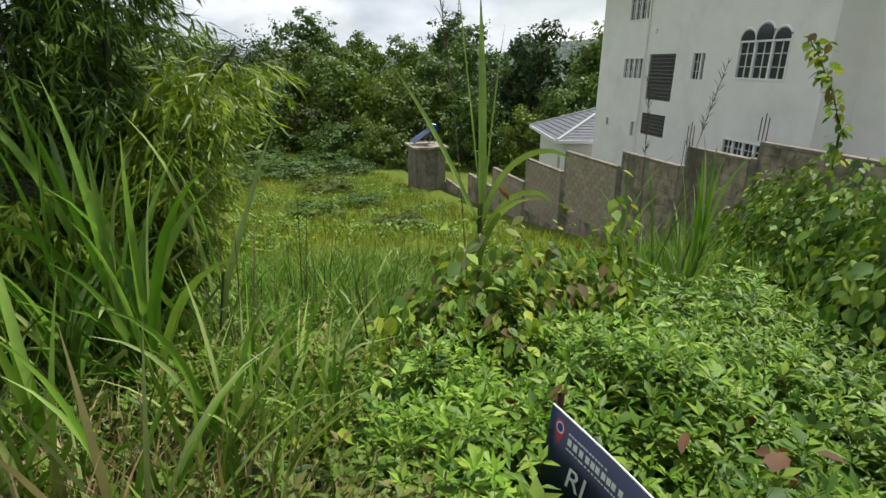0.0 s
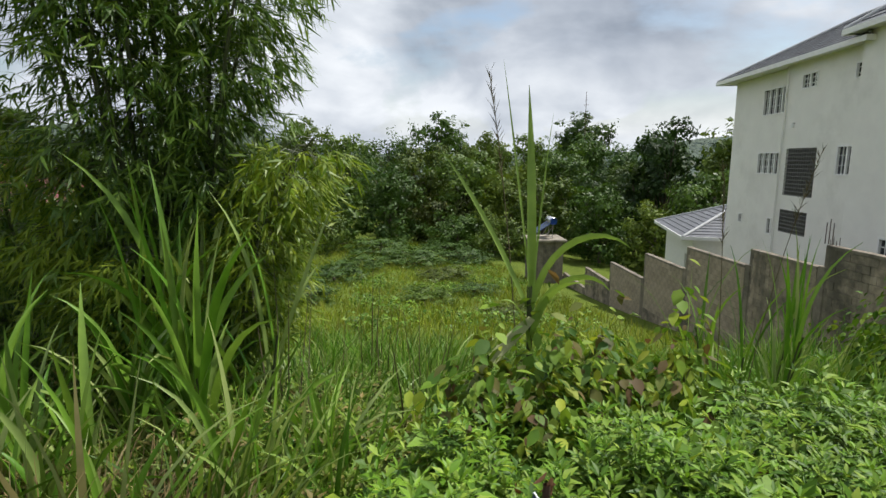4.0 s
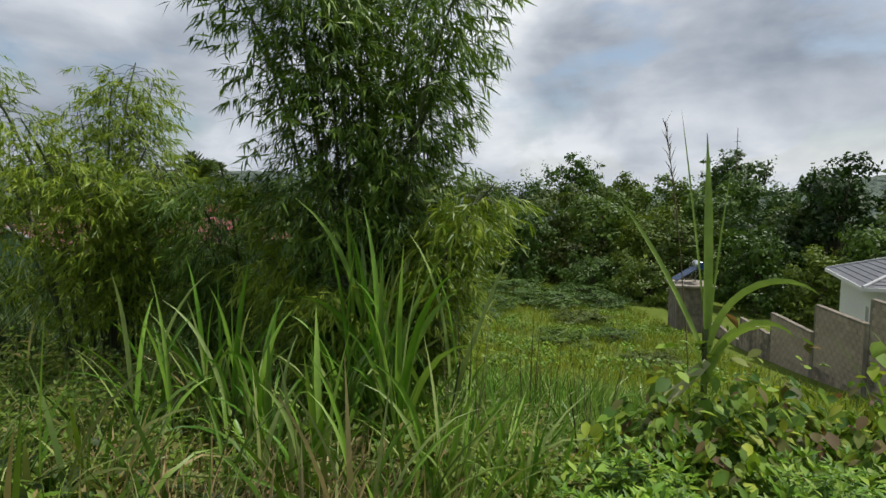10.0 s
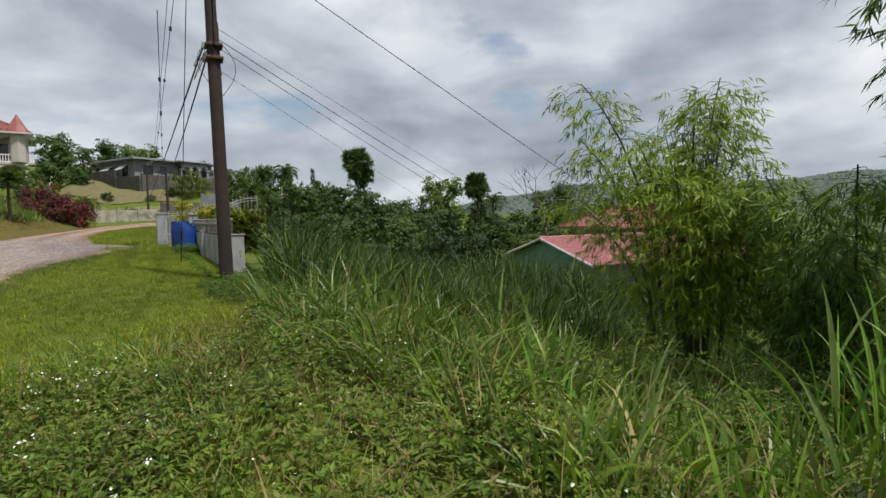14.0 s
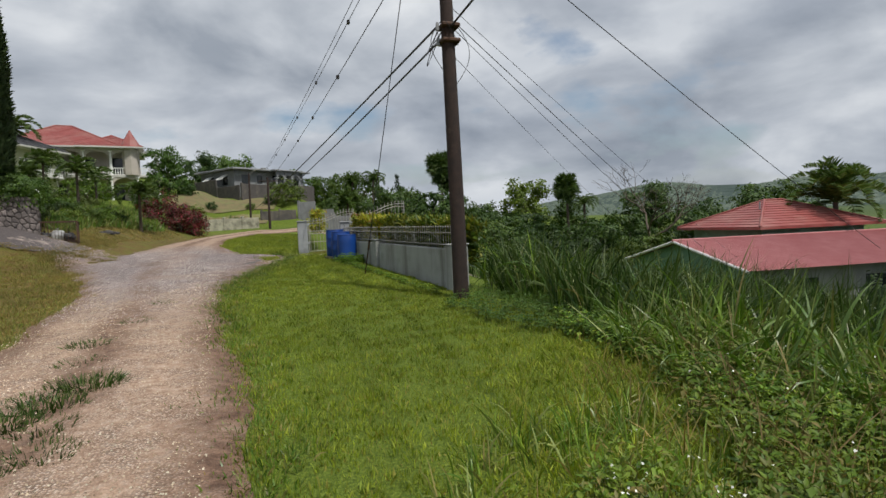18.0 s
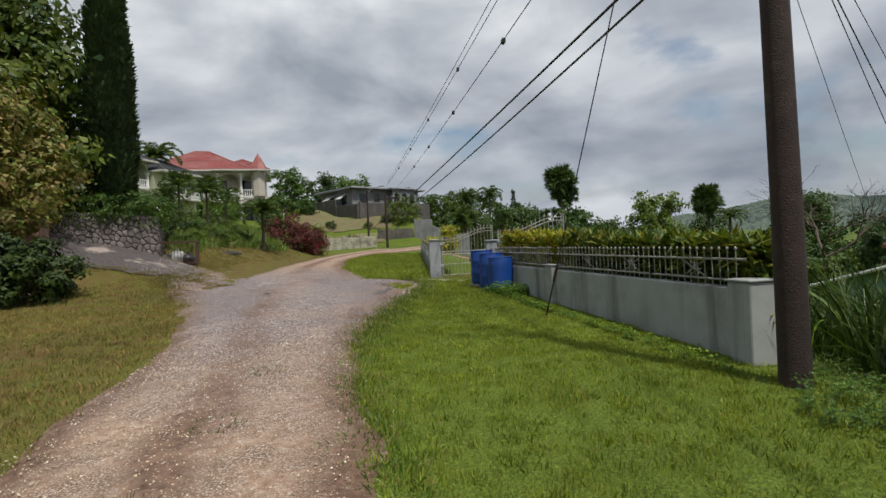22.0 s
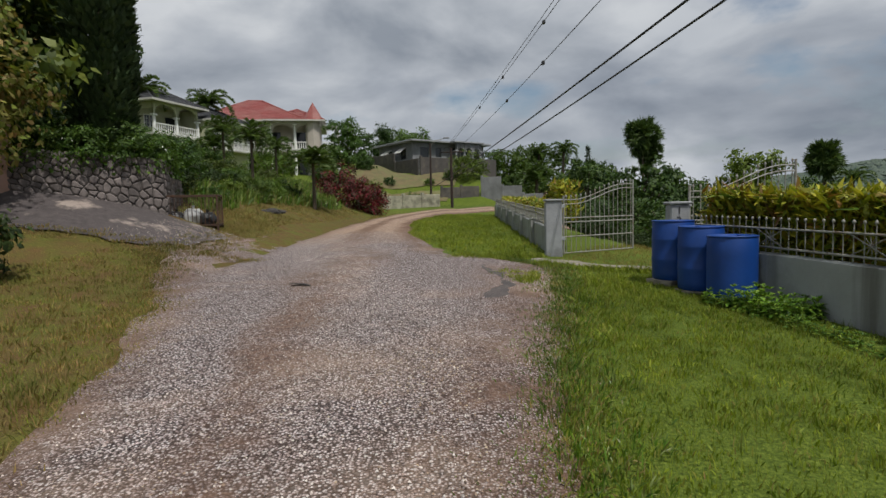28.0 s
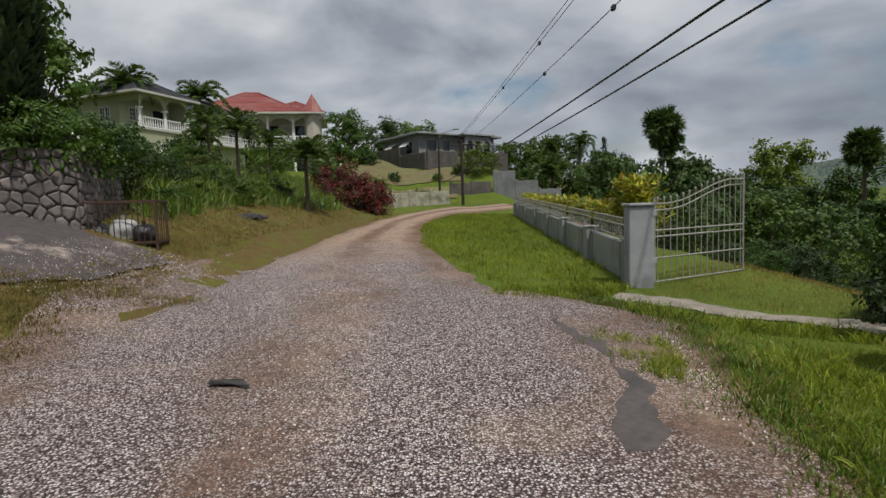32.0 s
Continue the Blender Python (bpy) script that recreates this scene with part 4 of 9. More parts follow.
# ---- the stepped block wall along the lot ----
WALL_A = math.radians(6.5)
block_wall = thing("block_wall", "stepped unrendered concrete block wall, stained and mossy", "wall", at=(14.15, -10.0, 0), rz=6.5)
BLK = {}
TOPS = [(-6.2, -2.45, 0.1), (-2.4, -0.05, -0.35), (0, 2.95, -0.95), (3.0, 6.8, -1.5), (6.85, 10.5, -2.4), (10.55, 14.7, -3.6), (14.75, 18.8, -4.72), (18.85, 23.6, -6.05), (23.65, 28.6, -6.35), (28.65, 33.8, -6.6), (33.85, 37.2, -6.8)]
small = bmesh.new()
for n, (u0, u1, top) in enumerate(TOPS):
    top -= 0.1
    base = float(land(14.15 + u0 * math.cos(WALL_A), -10 + u0 * math.sin(WALL_A))) - 1.2
    part("panel_core", boxes((u0, u1, -0.085, 0.082, base - 0.6, top - 0.006)), M_BLOCKDARK, block_wall)
    part("column", boxes((u0 - 0.13, u0 + 0.13, -0.105, 0.105, base - 0.6, top + 0.03), bevel=0.015), M_BLOCKDARK, block_wall)
    part("coping", boxes((u0 + 0.15, u1 - 0.15, -0.10, 0.115, top - 0.09, top), bevel=0.01), M_BLOCKDARK, block_wall)
    rows = int((top - 0.09 - base) / 0.2)
    for r in range(rows):
        z = top - 0.09 - 0.2 * (r + 1)
        u = u0 + 0.16 + (0.0 if r % 2 else -0.2)
        while u < u1 - 0.2:
            a, b = max(u, u0 + 0.16), min(u + 0.388, u1 - 0.16)
            if b - a > 0.08:
                size = round(b - a, 2)
                dy = rng.uniform(-0.006, 0.006)
                if 3.0 <= u0 <= 12 and r < 12:
                    if size not in BLK:
                        me = bpy.data.meshes.new("block")
                        bm = boxes((0, size, 0.06, 0.1, 0.006, 0.194), bevel=0.008)
                        bm.to_mesh(me)
                        bm.free()
                        me.materials.append(M_BLOCK)
                        BLK[size] = me
                    ob = new("block", BLK[size])
                    ob.parent = block_wall
                    ob.matrix_basis = pose(a, dy, z, 0, 0, 0)
                else:
                    box(small, a, b, 0.06, 0.1 + dy, z + 0.006, z + 0.194)
            u += 0.4
tagged(part("far_blocks", small, M_BLOCK, block_wall), kind="stuff")
for u, top in ((0.0, -0.35), (-2.4, 0.1)):
    for k in range(3):
        part("starter_bar", cyl(u + 0.08 * (k - 1), 0.03 * k - 0.03, top - 0.1, top + 0.45 + 0.1 * (k % 2), 0.012, 6), M_RUST, block_wall)

# ---- tank hut with the solar water heater ----
hut = thing("block_hut", "small rendered block hut with a flat concrete roof", "hut", at=(38.9, -6.0, 0), rz=6.5)
part("wall", wall_mesh(-1.2, 1.2, -8.6, -4.05, 1.1, 0.2, [], None), M_BLOCKDARK, hut)
for row in ((-1.2, -1.0, -1.1, 0.9, -8.6, -4.051), (1.0, 1.2, -1.1, 0.9, -8.6, -4.051), (-1.0, 1.0, -1.1, -0.9, -8.6, -4.052)):
    part("wall", boxes(row), M_BLOCKDARK, hut)
part("roof_slab", boxes((-1.4, 1.4, -1.32, 1.32, -4.05, -3.88), bevel=0.02), M_CONCRETE, hut)
heater = thing("solar_water_heater", "solar water heater with a silver tank and blue tubes", "water heater", at=(38.9, -5.9, -3.88), rz=-84)
bm = bmesh.new()
bmesh.ops.create_cone(bm, cap_ends=True, segments=20, radius1=0.25, radius2=0.25, depth=1.5, matrix=Matrix.Translation((0.55, 0, 1.25)) @ Matrix.Rotation(radians(90), 4, "X"))
tank = part("tank", bm, M_TANKWHITE, heater, "white steel tank", True)
part("tank_cap", boxes((0.32, 0.78, -0.79, -0.74, 1.03, 1.47), bevel=0.1), M_DRUM, tank, "blue end cap")
for k in range(12):
    y = -0.66 + 0.12 * k
    v, f = tube([(-0.95, y, 0.2), (0.5, y, 1.15)], 0.045, 6)
    part("tube", mesh_of("tube", v, f, M_PANEL, True), None, heater)
for y in (-0.6, 0.6):
    for a, b in (((0.55, y, 0), (0.55, y, 1.05)), ((-0.95, y, 0), (-0.95, y, 0.2)), ((-0.95, y, 0.15), (0.55, y, 0.15)), ((0.1, y, 0.15), (0.55, y, 0.9))):
        v, f = tube([a, b], 0.022, 6)
        part("strut", mesh_of("strut", v, f, M_IRON), None, heater)

# ---- mast far behind the lot ----
mast = thing("radio_mast", "thin guyed steel radio mast behind the trees", "mast", at=(88, -18.1, 0))
v, f = joined([tube([(0, 0, -9), (0, 0.05, 12.2)], [0.10, 0.04], 5), tube([(-0.5, 0, 11.0), (0.5, 0, 11.0)], 0.03, 4), tube([(0, -0.4, 10.2), (0, 0.4, 10.2)], 0.03, 4)])
part("pole", mesh_of("pole", v, f, M_RUST), None, mast)

# ---- red-roofed green house below the verge ----
green = thing("green_house", "low green house with a faded red sheet-metal roof", "house", at=(19.34, 28.94, 0), rz=-7)
part("gable_wall", boxes((0.4, 0.65, -5.3, 5.3, -4.6, -0.95)), M_GREEN, green)
bm = bmesh.new()
for x in (0.4, 0.65):
    bm.faces.new([bm.verts.new(p) for p in ((x, -5.3, -0.95), (x, 5.3, -0.95), (x, 0, 0.27))])
bmesh.ops.contextual_create(bm, geom=bm.edges[:])
part("gable", bm, M_GREEN, green)
for row in ((0.65, 15, -5.3, -5.05, -4.6, -0.96), (0.65, 15, 5.05, 5.3, -4.6, -0.96), (14.75, 15, -5.05, 5.05, -4.6, -0.96)):
    part("wall", boxes(row), M_GREYHOUSE, green)
for s in (-1, 1):
    bm = bmesh.new()
    n = 130
    for k in range(n):
        x = 15.6 * k / n - 0.15
        w = 15.6 / n
        for (xa, xb, da, db) in ((x, x + w * 0.7, 0.0, 0.0), (x + w * 0.7, x + w * 0.85, 0.0, 0.03), (x + w * 0.85, x + w, 0.03, 0.0)):
            bm.faces.new([bm.verts.new(p) for p in ((xa, 0, 0.41 + da), (xb, 0, 0.41 + db), (xb, s * 5.9, -0.98 + db), (xa, s * 5.9, -0.98 + da))])
    bmesh.ops.remove_doubles(bm, verts=bm.verts, dist=1e-4)
    part("roof_slope", bm, M_ROOFPINK, green)
    v, f = tube([(-0.12, 0, 0.33), (-0.12, s * 5.9, -1.06)], 0.09, 4)
    part("barge_board", mesh_of("barge_board", v, f, M_WHITE), None, green)
v, f = tube([(-0.2, 0, 0.42), (15.4, 0, 0.42)], 0.08, 6)
part("ridge_cap", mesh_of("ridge_cap", v, f, M_ROOFPINK, True), None, green)
part("upper_wall", boxes((6.8, 14.7, 0.9, 7.4, -4.6, 0.9)), M_GREEN, green)
hip_roof(green, 6.0, 15.5, 0.12, 8.2, 0.95, 1.75, M_ROOFRED, 0.4, name="upper_roof", trim=M_ROOFRED)
window(green, 5.0, 6.4, -3.0, -1.7, 5.32, 2, 3)
for x in (3.2, 7.5, 11.0):
    part("window", boxes((x, x + 1.3, -5.34, -5.29, -2.9, -1.6)), M_GLASS, green)
part("vent_pipe", cyl(8.6, 3.0, 1.4, 2.6, 0.05, 8), M_POST, green)

# ---- fence wall, gate and drums ----
F0, F1 = Vector((-0.40, 12.5)), Vector((-1.13, 21.6))


def fence_wall(a, b, rise, far_rise, fence, label, piers):
    """A low rendered wall with piers and an iron railing on top, following the ground."""
    a, b = Vector(a), Vector(b)
    length, ang = (b - a).length, math.degrees(math.atan2(b.y - a.y, b.x - a.x))
    z0, z1 = float(land(a.x, a.y)), float(land(b.x, b.y))
    foot = lambda u: z0 + (z1 - z0) * u / length
    g = lambda u: foot(u) + (far_rise - rise) * u / length
    w = thing("fence_wall", label, "wall", at=(a.x, a.y, 0), rz=ang)
    stops = [0, *piers, length]
    for n in range(len(stops) - 1):
        u0, u1 = stops[n] + 0.16, stops[n + 1] - 0.16
        bm = bmesh.new()
        vs = [bm.verts.new(p) for y in (-0.08, 0.08) for p in ((u0, y, foot(u0) - 0.4), (u1, y, foot(u1) - 0.4), (u1, y, g(u1) + rise), (u0, y, g(u0) + rise))]
        for q in ((3, 2, 1, 0), (4, 5, 6, 7), (2, 3, 7, 6), (0, 1, 5, 4), (1, 2, 6, 5), (3, 0, 4, 7)):
            bm.faces.new([vs[k] for k in q])
        bmesh.ops.bevel(bm, geom=bm.edges[:], offset=0.012, segments=1, affect="EDGES")
        part("wall_panel", bm, M_FENCEWALL, w)
        rails = []
        for dz in (0.07, fence - 0.1):
            v, f = tube([(u0 - 0.1, 0, g(u0) + rise + dz), (u1 + 0.1, 0, g(u1) + rise + dz)], 0.014, 4)
            part("rail", mesh_of("rail", v, f, M_IRON), None, w)
        u, c = u0 + 0.05, 0
        bar = mesh_of("bar", *joined([tube([(0, 0, 0), (0, 0, fence)], 0.0065, 5), tube([(0, 0, fence - 0.01), (0, 0, fence + 0.005), (0, 0, fence + 0.02), (0, 0, fence + 0.035)], [0.008, 0.017, 0.017, 0.006], 6)]), M_IRON)
        while u < u1:
            ob = new("bar", bar)
            ob.parent, ob.matrix_basis = w, pose(u, 0, g(u) + rise + 0.005)
            c += 1
            if c % 11 == 6:
                mid = g(u) + rise + 0.04 + (fence - 0.1) * 0.5
                half = (fence - 0.17) / 2
                for q in (-1, 1):
                    v, f = tube([(u + 0.0625 - 0.24, 0.008 * q, mid - half * q), (u + 0.0625 + 0.24, 0.008 * q, mid + half * q)], 0.007, 4)
                    part("cross_brace", mesh_of("cross_brace", v, f, M_IRON), None, w)
                star = [tube([(u + 0.0625, -0.012, mid), (u + 0.0625 + 0.10 * math.cos(q), -0.012, mid + 0.10 * math.sin(q))], 0.006, 4) for q in np.arange(0.2, 6.28, math.pi / 5)]
                part("star_ornament", mesh_of("star_ornament", *joined(star), M_IRON), None, w)
            u += 0.125
    for u in [0, *piers]:
        part("pier", boxes((u - 0.16, u + 0.16, -0.17, 0.17, foot(u) - 0.4, g(u) + rise + 0.075), bevel=0.012), M_FENCEWALL, w)
        part("pier_cap", boxes((u - 0.18, u + 0.18, -0.19, 0.19, g(u) + rise + 0.079, g(u) + rise + 0.105), bevel=0.008), M_FENCEWALL, w)
    return w


fence_wall(F0, F1, 0.76, 0.56, 0.40, "low grey rendered wall with white iron railing and piers", [5.0])
fence_wall((-2.22, 26.05), (-0.75, 49.5), 0.62, 0.72, 0.38, "long low grey wall with white railing beyond the gate", [3.0, 6.1, 9.2, 12.5, 16.0, 20.0])


def gate_post(x, y, height, label, wide=0.19):
    z = float(land(x, y))
    p = thing("gate_post", label, "gate post", "gate posts", at=(x, y, z), rz=-8)
    part("shaft", boxes((-wide, wide, -wide, wide, -0.4, height), bevel=0.02), M_POST, p)
    part("cap", boxes((-wide - 0.03, wide + 0.03, -wide - 0.03, wide + 0.03, height + 0.003, height + 0.05), bevel=0.015), M_POST, p)
    return p


gate_post(-2.28, 25.7, 1.27, "weathered blue-grey concrete gate post with hinges")
post = gate_post(-1.1, 21.95, 1.15, "weathered grey concrete gate post beside blue drums", 0.15)
for digit, dz in (("1", 1.0), ("2", 0.84)):
    num = bpy.data.curves.new("house_number", "FONT")
    num.body, num.size, num.extrude = digit, 0.17, 0.004
    num.materials.append(M_CABLE)
    ob = new("house_number", num)
    ob.parent = post
    ob.matrix_basis = pose(-0.06, -0.155, dz, 90, 0, 0)


def gate_leaf(x, y, rz, length, low, high, label):
    z = float(land(x, y))
    g = thing("gate_leaf", label, "gate", "gate leaves", at=(x, y, z + 0.06), rz=rz)
    n = 15
    top = lambda s: low + (high - low) * (0.5 - 0.5 * math.cos(math.pi * min(1, max(0, (s - 0.1) / 0.8))))
    for k in range(n):
        s = (k + 0.5) / n
        v, f = joined([tube([(s * length, 0, 0), (s * length, 0, top(s) + 0.06)], 0.009, 5), tube([(s * length, 0, top(s) + 0.05), (s * length, 0, top(s) + 0.085), (s * length, 0, top(s) + 0.12)], [0.012, 0.022, 0.003], 5)])
        part("bar", mesh_of("bar", v, f, M_IRON), None, g)
    for s in (0, 1):
        v, f = tube([(s * length, 0, -0.03), (s * length, 0, top(s) + 0.1)], 0.022, 6)
        part("stile", mesh_of("stile", v, f, M_IRON), None, g)
    for dz in (0.0, -0.10):
        v, f = tube([(s * length, 0, top(s) + dz) for s in np.linspace(0, 1, 16)], 0.013, 5)
        part("top_rail", mesh_of("top_rail", v, f, M_IRON), None, g)
    for zz in (0.0, 0.38, 0.72, 0.82):
        v, f = tube([(0, 0, zz), (length, 0, zz)], 0.016, 5)
        part("rail", mesh_of("rail", v, f, M_IRON), None, g)
    for zz in (0.3, 1.05):
        part("hinge", boxes((-0.09, 0.03, -0.03, 0.03, zz, zz + 0.09), bevel=0.01), M_POST, g)
    return g


gate_leaf(-2.04, 25.68, 28, 2.3, 1.24, 1.62, "open white iron gate leaf with a sweeping top rail")
gate_leaf(-0.88, 22.0, 12, 2.1, 1.3, 1.72, "open white iron gate leaf behind the hedge")


def drum(x, y, rz, up):
    d = thing("water_drum", "tall blue plastic drum standing by the wall", "drum", "blue drums", at=(x, y, float(land(x, y)) + up), rz=rz)
    prof = [(0.265, 0), (0.285, 0.02), (0.29, 0.10), (0.292, 0.27), (0.2955, 0.285), (0.2955, 0.315), (0.292, 0.33), (0.292, 0.57), (0.2955, 0.585), (0.2955, 0.615), (0.292, 0.63), (0.288, 0.84), (0.275, 0.87), (0.268, 0.875), (0.262, 0.855), (0.0, 0.85)]
    sides = 28
    a = np.arange(sides) * 2 * np.pi / sides
    if up < 0:
        prof = [(r, z) for r, z in prof if abs(r - 0.2955) > 1e-6]
    v = np.array([[(r * math.cos(q), r * math.sin(q), z * 0.985) for q in a] for r, z in prof])
    i, j = np.meshgrid(np.arange(len(prof) - 1), np.arange(sides), indexing="ij")
    f = np.stack([i * sides + j, i * sides + (j + 1) % sides, (i + 1) * sides + (j + 1) % sides, (i + 1) * sides + j], -1).reshape(-1, 4)
    part("body", mesh_of("body", v, f, M_DRUM, True), None, d)
    ring = [(0.285 * math.cos(q), 0.285 * math.sin(q), 0.855) for q in np.linspace(0, 2 * np.pi, 29)]
    v, f = tube(ring, 0.012, 6)
    part("rim", mesh_of("rim", v, f, M_DRUM, True), None, d)
    part("bung", cyl(0.14, 0.05, 0.832, 0.862, 0.03, 10), M_DRUM, d)
    return d


for x, y, rz, up in ((-1.34, 19.93, 10, -0.05), (-1.44, 20.52, 60, 0.03), (-1.55, 21.12, 130, 0.08)):
    drum(x, y, rz, up)
    if up > 0:
        for k, dx, dy in ((0, -0.17, -0.05), (1, 0.17, 0.06)):
            s = thing("base_block", "white-topped concrete block under a drum", "block", "drum blocks", at=(x + dx, y + dy, float(land(x + dx, y + dy))), rz=rz * 0.3 + 80 + 9 * k)
            part("block", boxes((-0.22, 0.22, -0.1, 0.1, -0.1, up - 0.004 - 0.035 * dy), bevel=0.008), M_CONCRETE, s)

guy = thing("guy_wire", "steel guy wire on a dark anchor rod in the lawn", "guy wire")
foot, head = Vector((-1.5, 16.07, float(land(-1.5, 16.07)) - 0.05)), Vector((-0.95, 11.75, 8.3))
for name, s0, s1, rad, mat in (("anchor_rod", 0.0, 0.09, 0.015, M_RUST), ("turnbuckle", 0.085, 0.115, 0.026, M_RUST), ("strand", 0.11, 1.0, 0.009, M_CABLE)):
    v, f = tube([foot.lerp(head, s0), foot.lerp(head, (s0 + s1) / 2), foot.lerp(head, s1)], rad, 6)
    part(name, mesh_of(name, v, f, mat, True), None, guy)

# ---- utility pole and lines ----
POLE = Vector((-0.66, 11.69))
pz = float(land(*POLE))
pole = thing("utility_pole", "weathered dark wooden utility pole with brackets", "utility pole", at=(POLE.x, POLE.y, pz))
v, f = tube([(0.03, 0, -0.4), (0.02, 0, 1.5), (-0.02, 0, 4.5), (-0.05, 0, 8.6)], [0.135, 0.125, 0.11, 0.09], 14)
part("shaft", mesh_of("shaft", v, f, M_POLEWOOD, True), None, pole)
for z in (4.25, 4.5, 6.2):
    part("bracket", boxes((-0.16, 0.16, -0.16, 0.16, z, z + 0.07), bevel=0.02), M_RUST, pole)
    part("insulator", cyl(-0.19, 0.02, z - 0.03, z + 0.10, 0.035, 10, 0.02), M_POST, pole)
v, f = tube([(-1.0, 0.12, 6.75), (0.6, -0.12, 6.75)], 0.05, 4)
part("crossarm", mesh_of("crossarm", v, f, M_POLEWOOD), None, pole)
v, f = tube([(0.13, 0.03, 0.0), (0.12, 0.03, 2.5), (0.09, 0.03, 5.0)], 0.012, 5)
part("ground_wire", mesh_of("ground_wire", v, f, M_CABLE), None, pole)
for k in range(5):
    q = np.linspace(0, 1, 9)
    loop = [(-0.12 + 0.25 * math.sin(3.1 * s) * (-1) ** k, 0.05 + 0.12 * s * (k - 2), 4.45 - 0.55 * math.sin(math.pi * s) * (0.5 + 0.2 * k) + 0.1 * s) for s in q]
    v, f = tube(loop, 0.007, 4)
    part("wire_loop", mesh_of("wire_loop", v, f, M_CABLE), None, pole)

for x0, drop in ((0.45, 1.3), (-0.35, 1.05)):
    loop = [(x0 * math.sin(math.pi * s) * (1 - 0.3 * s), 0.06, 4.75 - drop * s) for s in np.linspace(0, 1, 14)]
    v, f = tube(loop, 0.006, 4)
    part("wire_loop", mesh_of("wire_loop", v, f, M_CABLE), None, pole)


def line(name, a, b, sag, r, label, spacers=0):
    a, b = Vector(a), Vector(b)
    s = np.linspace(0, 1, 40)
    pts = np.array([a.lerp(b, t) for t in s]) - np.column_stack([0 * s, 0 * s, 4 * sag * s * (1 - s)])
    w = thing(name, label, "power line", "overhead lines")
    v, f = tube(pts, r, 5)
    part("wire", mesh_of("wire", v, f, M_CABLE, True), None, w)
    for n in range(spacers):
        p = pts[min(38, 4 + n * 4)]
        part("spacer", boxes((p[0] - 0.035, p[0] + 0.035, p[1] - 0.06, p[1] + 0.06, p[2] - 0.06, p[2] + 0.035), bevel=0.012), M_CABLE, w)


PT = Vector((POLE.x, POLE.y, pz))
line("power_line", (-0.84, 11.7, 5.17), (-5.08, 61.5, 4.14), 0.2, 0.020, "thick black service cable strung along the road")
line("power_line", (-0.79, 11.7, 4.96), (-3.87, 61.5, 4.79), 0.4, 0.018, "thick black service cable strung along the road")
line("power_line", (-1.12, 11.75, 7.31), (-4.49, 61.5, 6.79), 0.4, 0.009, "thin bare power line with dark spacers", 5)
line("power_line", (-1.25, 11.75, 7.36), (-4.55, 61.5, 6.9), 0.45, 0.008, "thin bare power line above the road")
line("power_line", (-1.6, 11.8, 5.75), (-3.48, 61.5, 7.07), 0.4, 0.009, "thin bare power line with dark spacers", 4)
line("power_line", PT + Vector((0.1, 0.1, 4.7)), (26.0, 30.0, -2.6), 0.25, 0.008, "black line dropping towards the valley trees")
line("power_line", PT + Vector((0.1, 0.0, 4.5)), (24.5, 30.0, -2.4), 0.3, 0.006, "black line dropping towards the valley trees")
line("power_line", PT + Vector((0.1, 0.1, 4.9)), (27.0, 29.6, -2.4), 0.2, 0.005, "thin line dropping towards the valley trees")
line("power_line", PT + Vector((0.1, 0.1, 4.1)), (22.0, 31.0, -2.0), 0.35, 0.004, "thin line dropping towards the valley trees")
line("power_line", PT + Vector((-0.3, 0.4, 7.2)), (17.0, 16.3, 0.4), 0.12, 0.010, "black line dropping towards the green house")
line("power_line", PT + Vector((-0.3, 0, 6.8)), (-3.5, -30, 7.6), 0.8, 0.012, "bare power line running back along the road")
line("power_line", PT + Vector((0.0, -0.1, 4.5)), (-2.8, -30, 6.3), 0.6, 0.018, "black service cable running back along the road")
far_pole = thing("utility_pole", "distant wooden utility pole beside the road", "utility pole", at=(-3.2, 62.0, float(land(-3.2, 62.0))))
v, f = tube([(0, 0, -0.4), (0, 0, 5.4)], [0.14, 0.10], 8)
part("shaft", mesh_of("shaft", v, f, M_POLEWOOD, True), None, far_pole)
v, f = tube([(-0.9, 0, 5.0), (1.1, 0, 5.0)], 0.05, 4)
part("crossarm", mesh_of("crossarm", v, f, M_POLEWOOD), None, far_pole)
lamp = thing("street_lamp", "dark street lamp post with a short arm by the road", "street lamp", at=(-5.1, 64, float(land(-5.1, 64))))
v, f = tube([(0, 0, -0.4), (0.05, 0, 5.9)], [0.12, 0.08], 8)
part("post", mesh_of("post", v, f, M_POLEWOOD, True), None, lamp)
v, f = tube([(0, 0, 5.6), (0.5, 0, 6.1), (1.5, 0, 6.35)], 0.03, 6)
part("arm", mesh_of("arm", v, f, M_IRON), None, lamp)
part("lamp_head", boxes((1.3, 1.85, -0.1, 0.1, 6.3, 6.42), bevel=0.03), M_POST, lamp)

# ---- houses on the hill ----
def balcony_rail(parent, x0, x1, y, z, material=M_WHITE):
    r = part("balcony_rail", boxes((x0, x1, y - 0.06, y + 0.06, z + 0.82, z + 0.92), (x0, x1, y - 0.05, y + 0.05, z, z + 0.1)), material, parent)
    bal = mesh_of("baluster", *tube([(0, 0, 0.1), (0, 0, 0.3), (0, 0, 0.55), (0, 0, 0.82)], [0.05, 0.075, 0.035, 0.05], 6), material)
    for x in np.arange(x0 + 0.12, x1, 0.26):
        ob = new("baluster", bal)
        ob.parent, ob.matrix_basis = r, pose(x, y, z)


def column(parent, x, y, z0, z1, material=M_WHITE):
    c = part("column", cyl(x, y, z0, z1, 0.17, 12, 0.14), material, parent)
    part("capital", boxes((x - 0.24, x + 0.24, y - 0.24, y + 0.24, z1 - 0.16, z1), bevel=0.03), material, c)


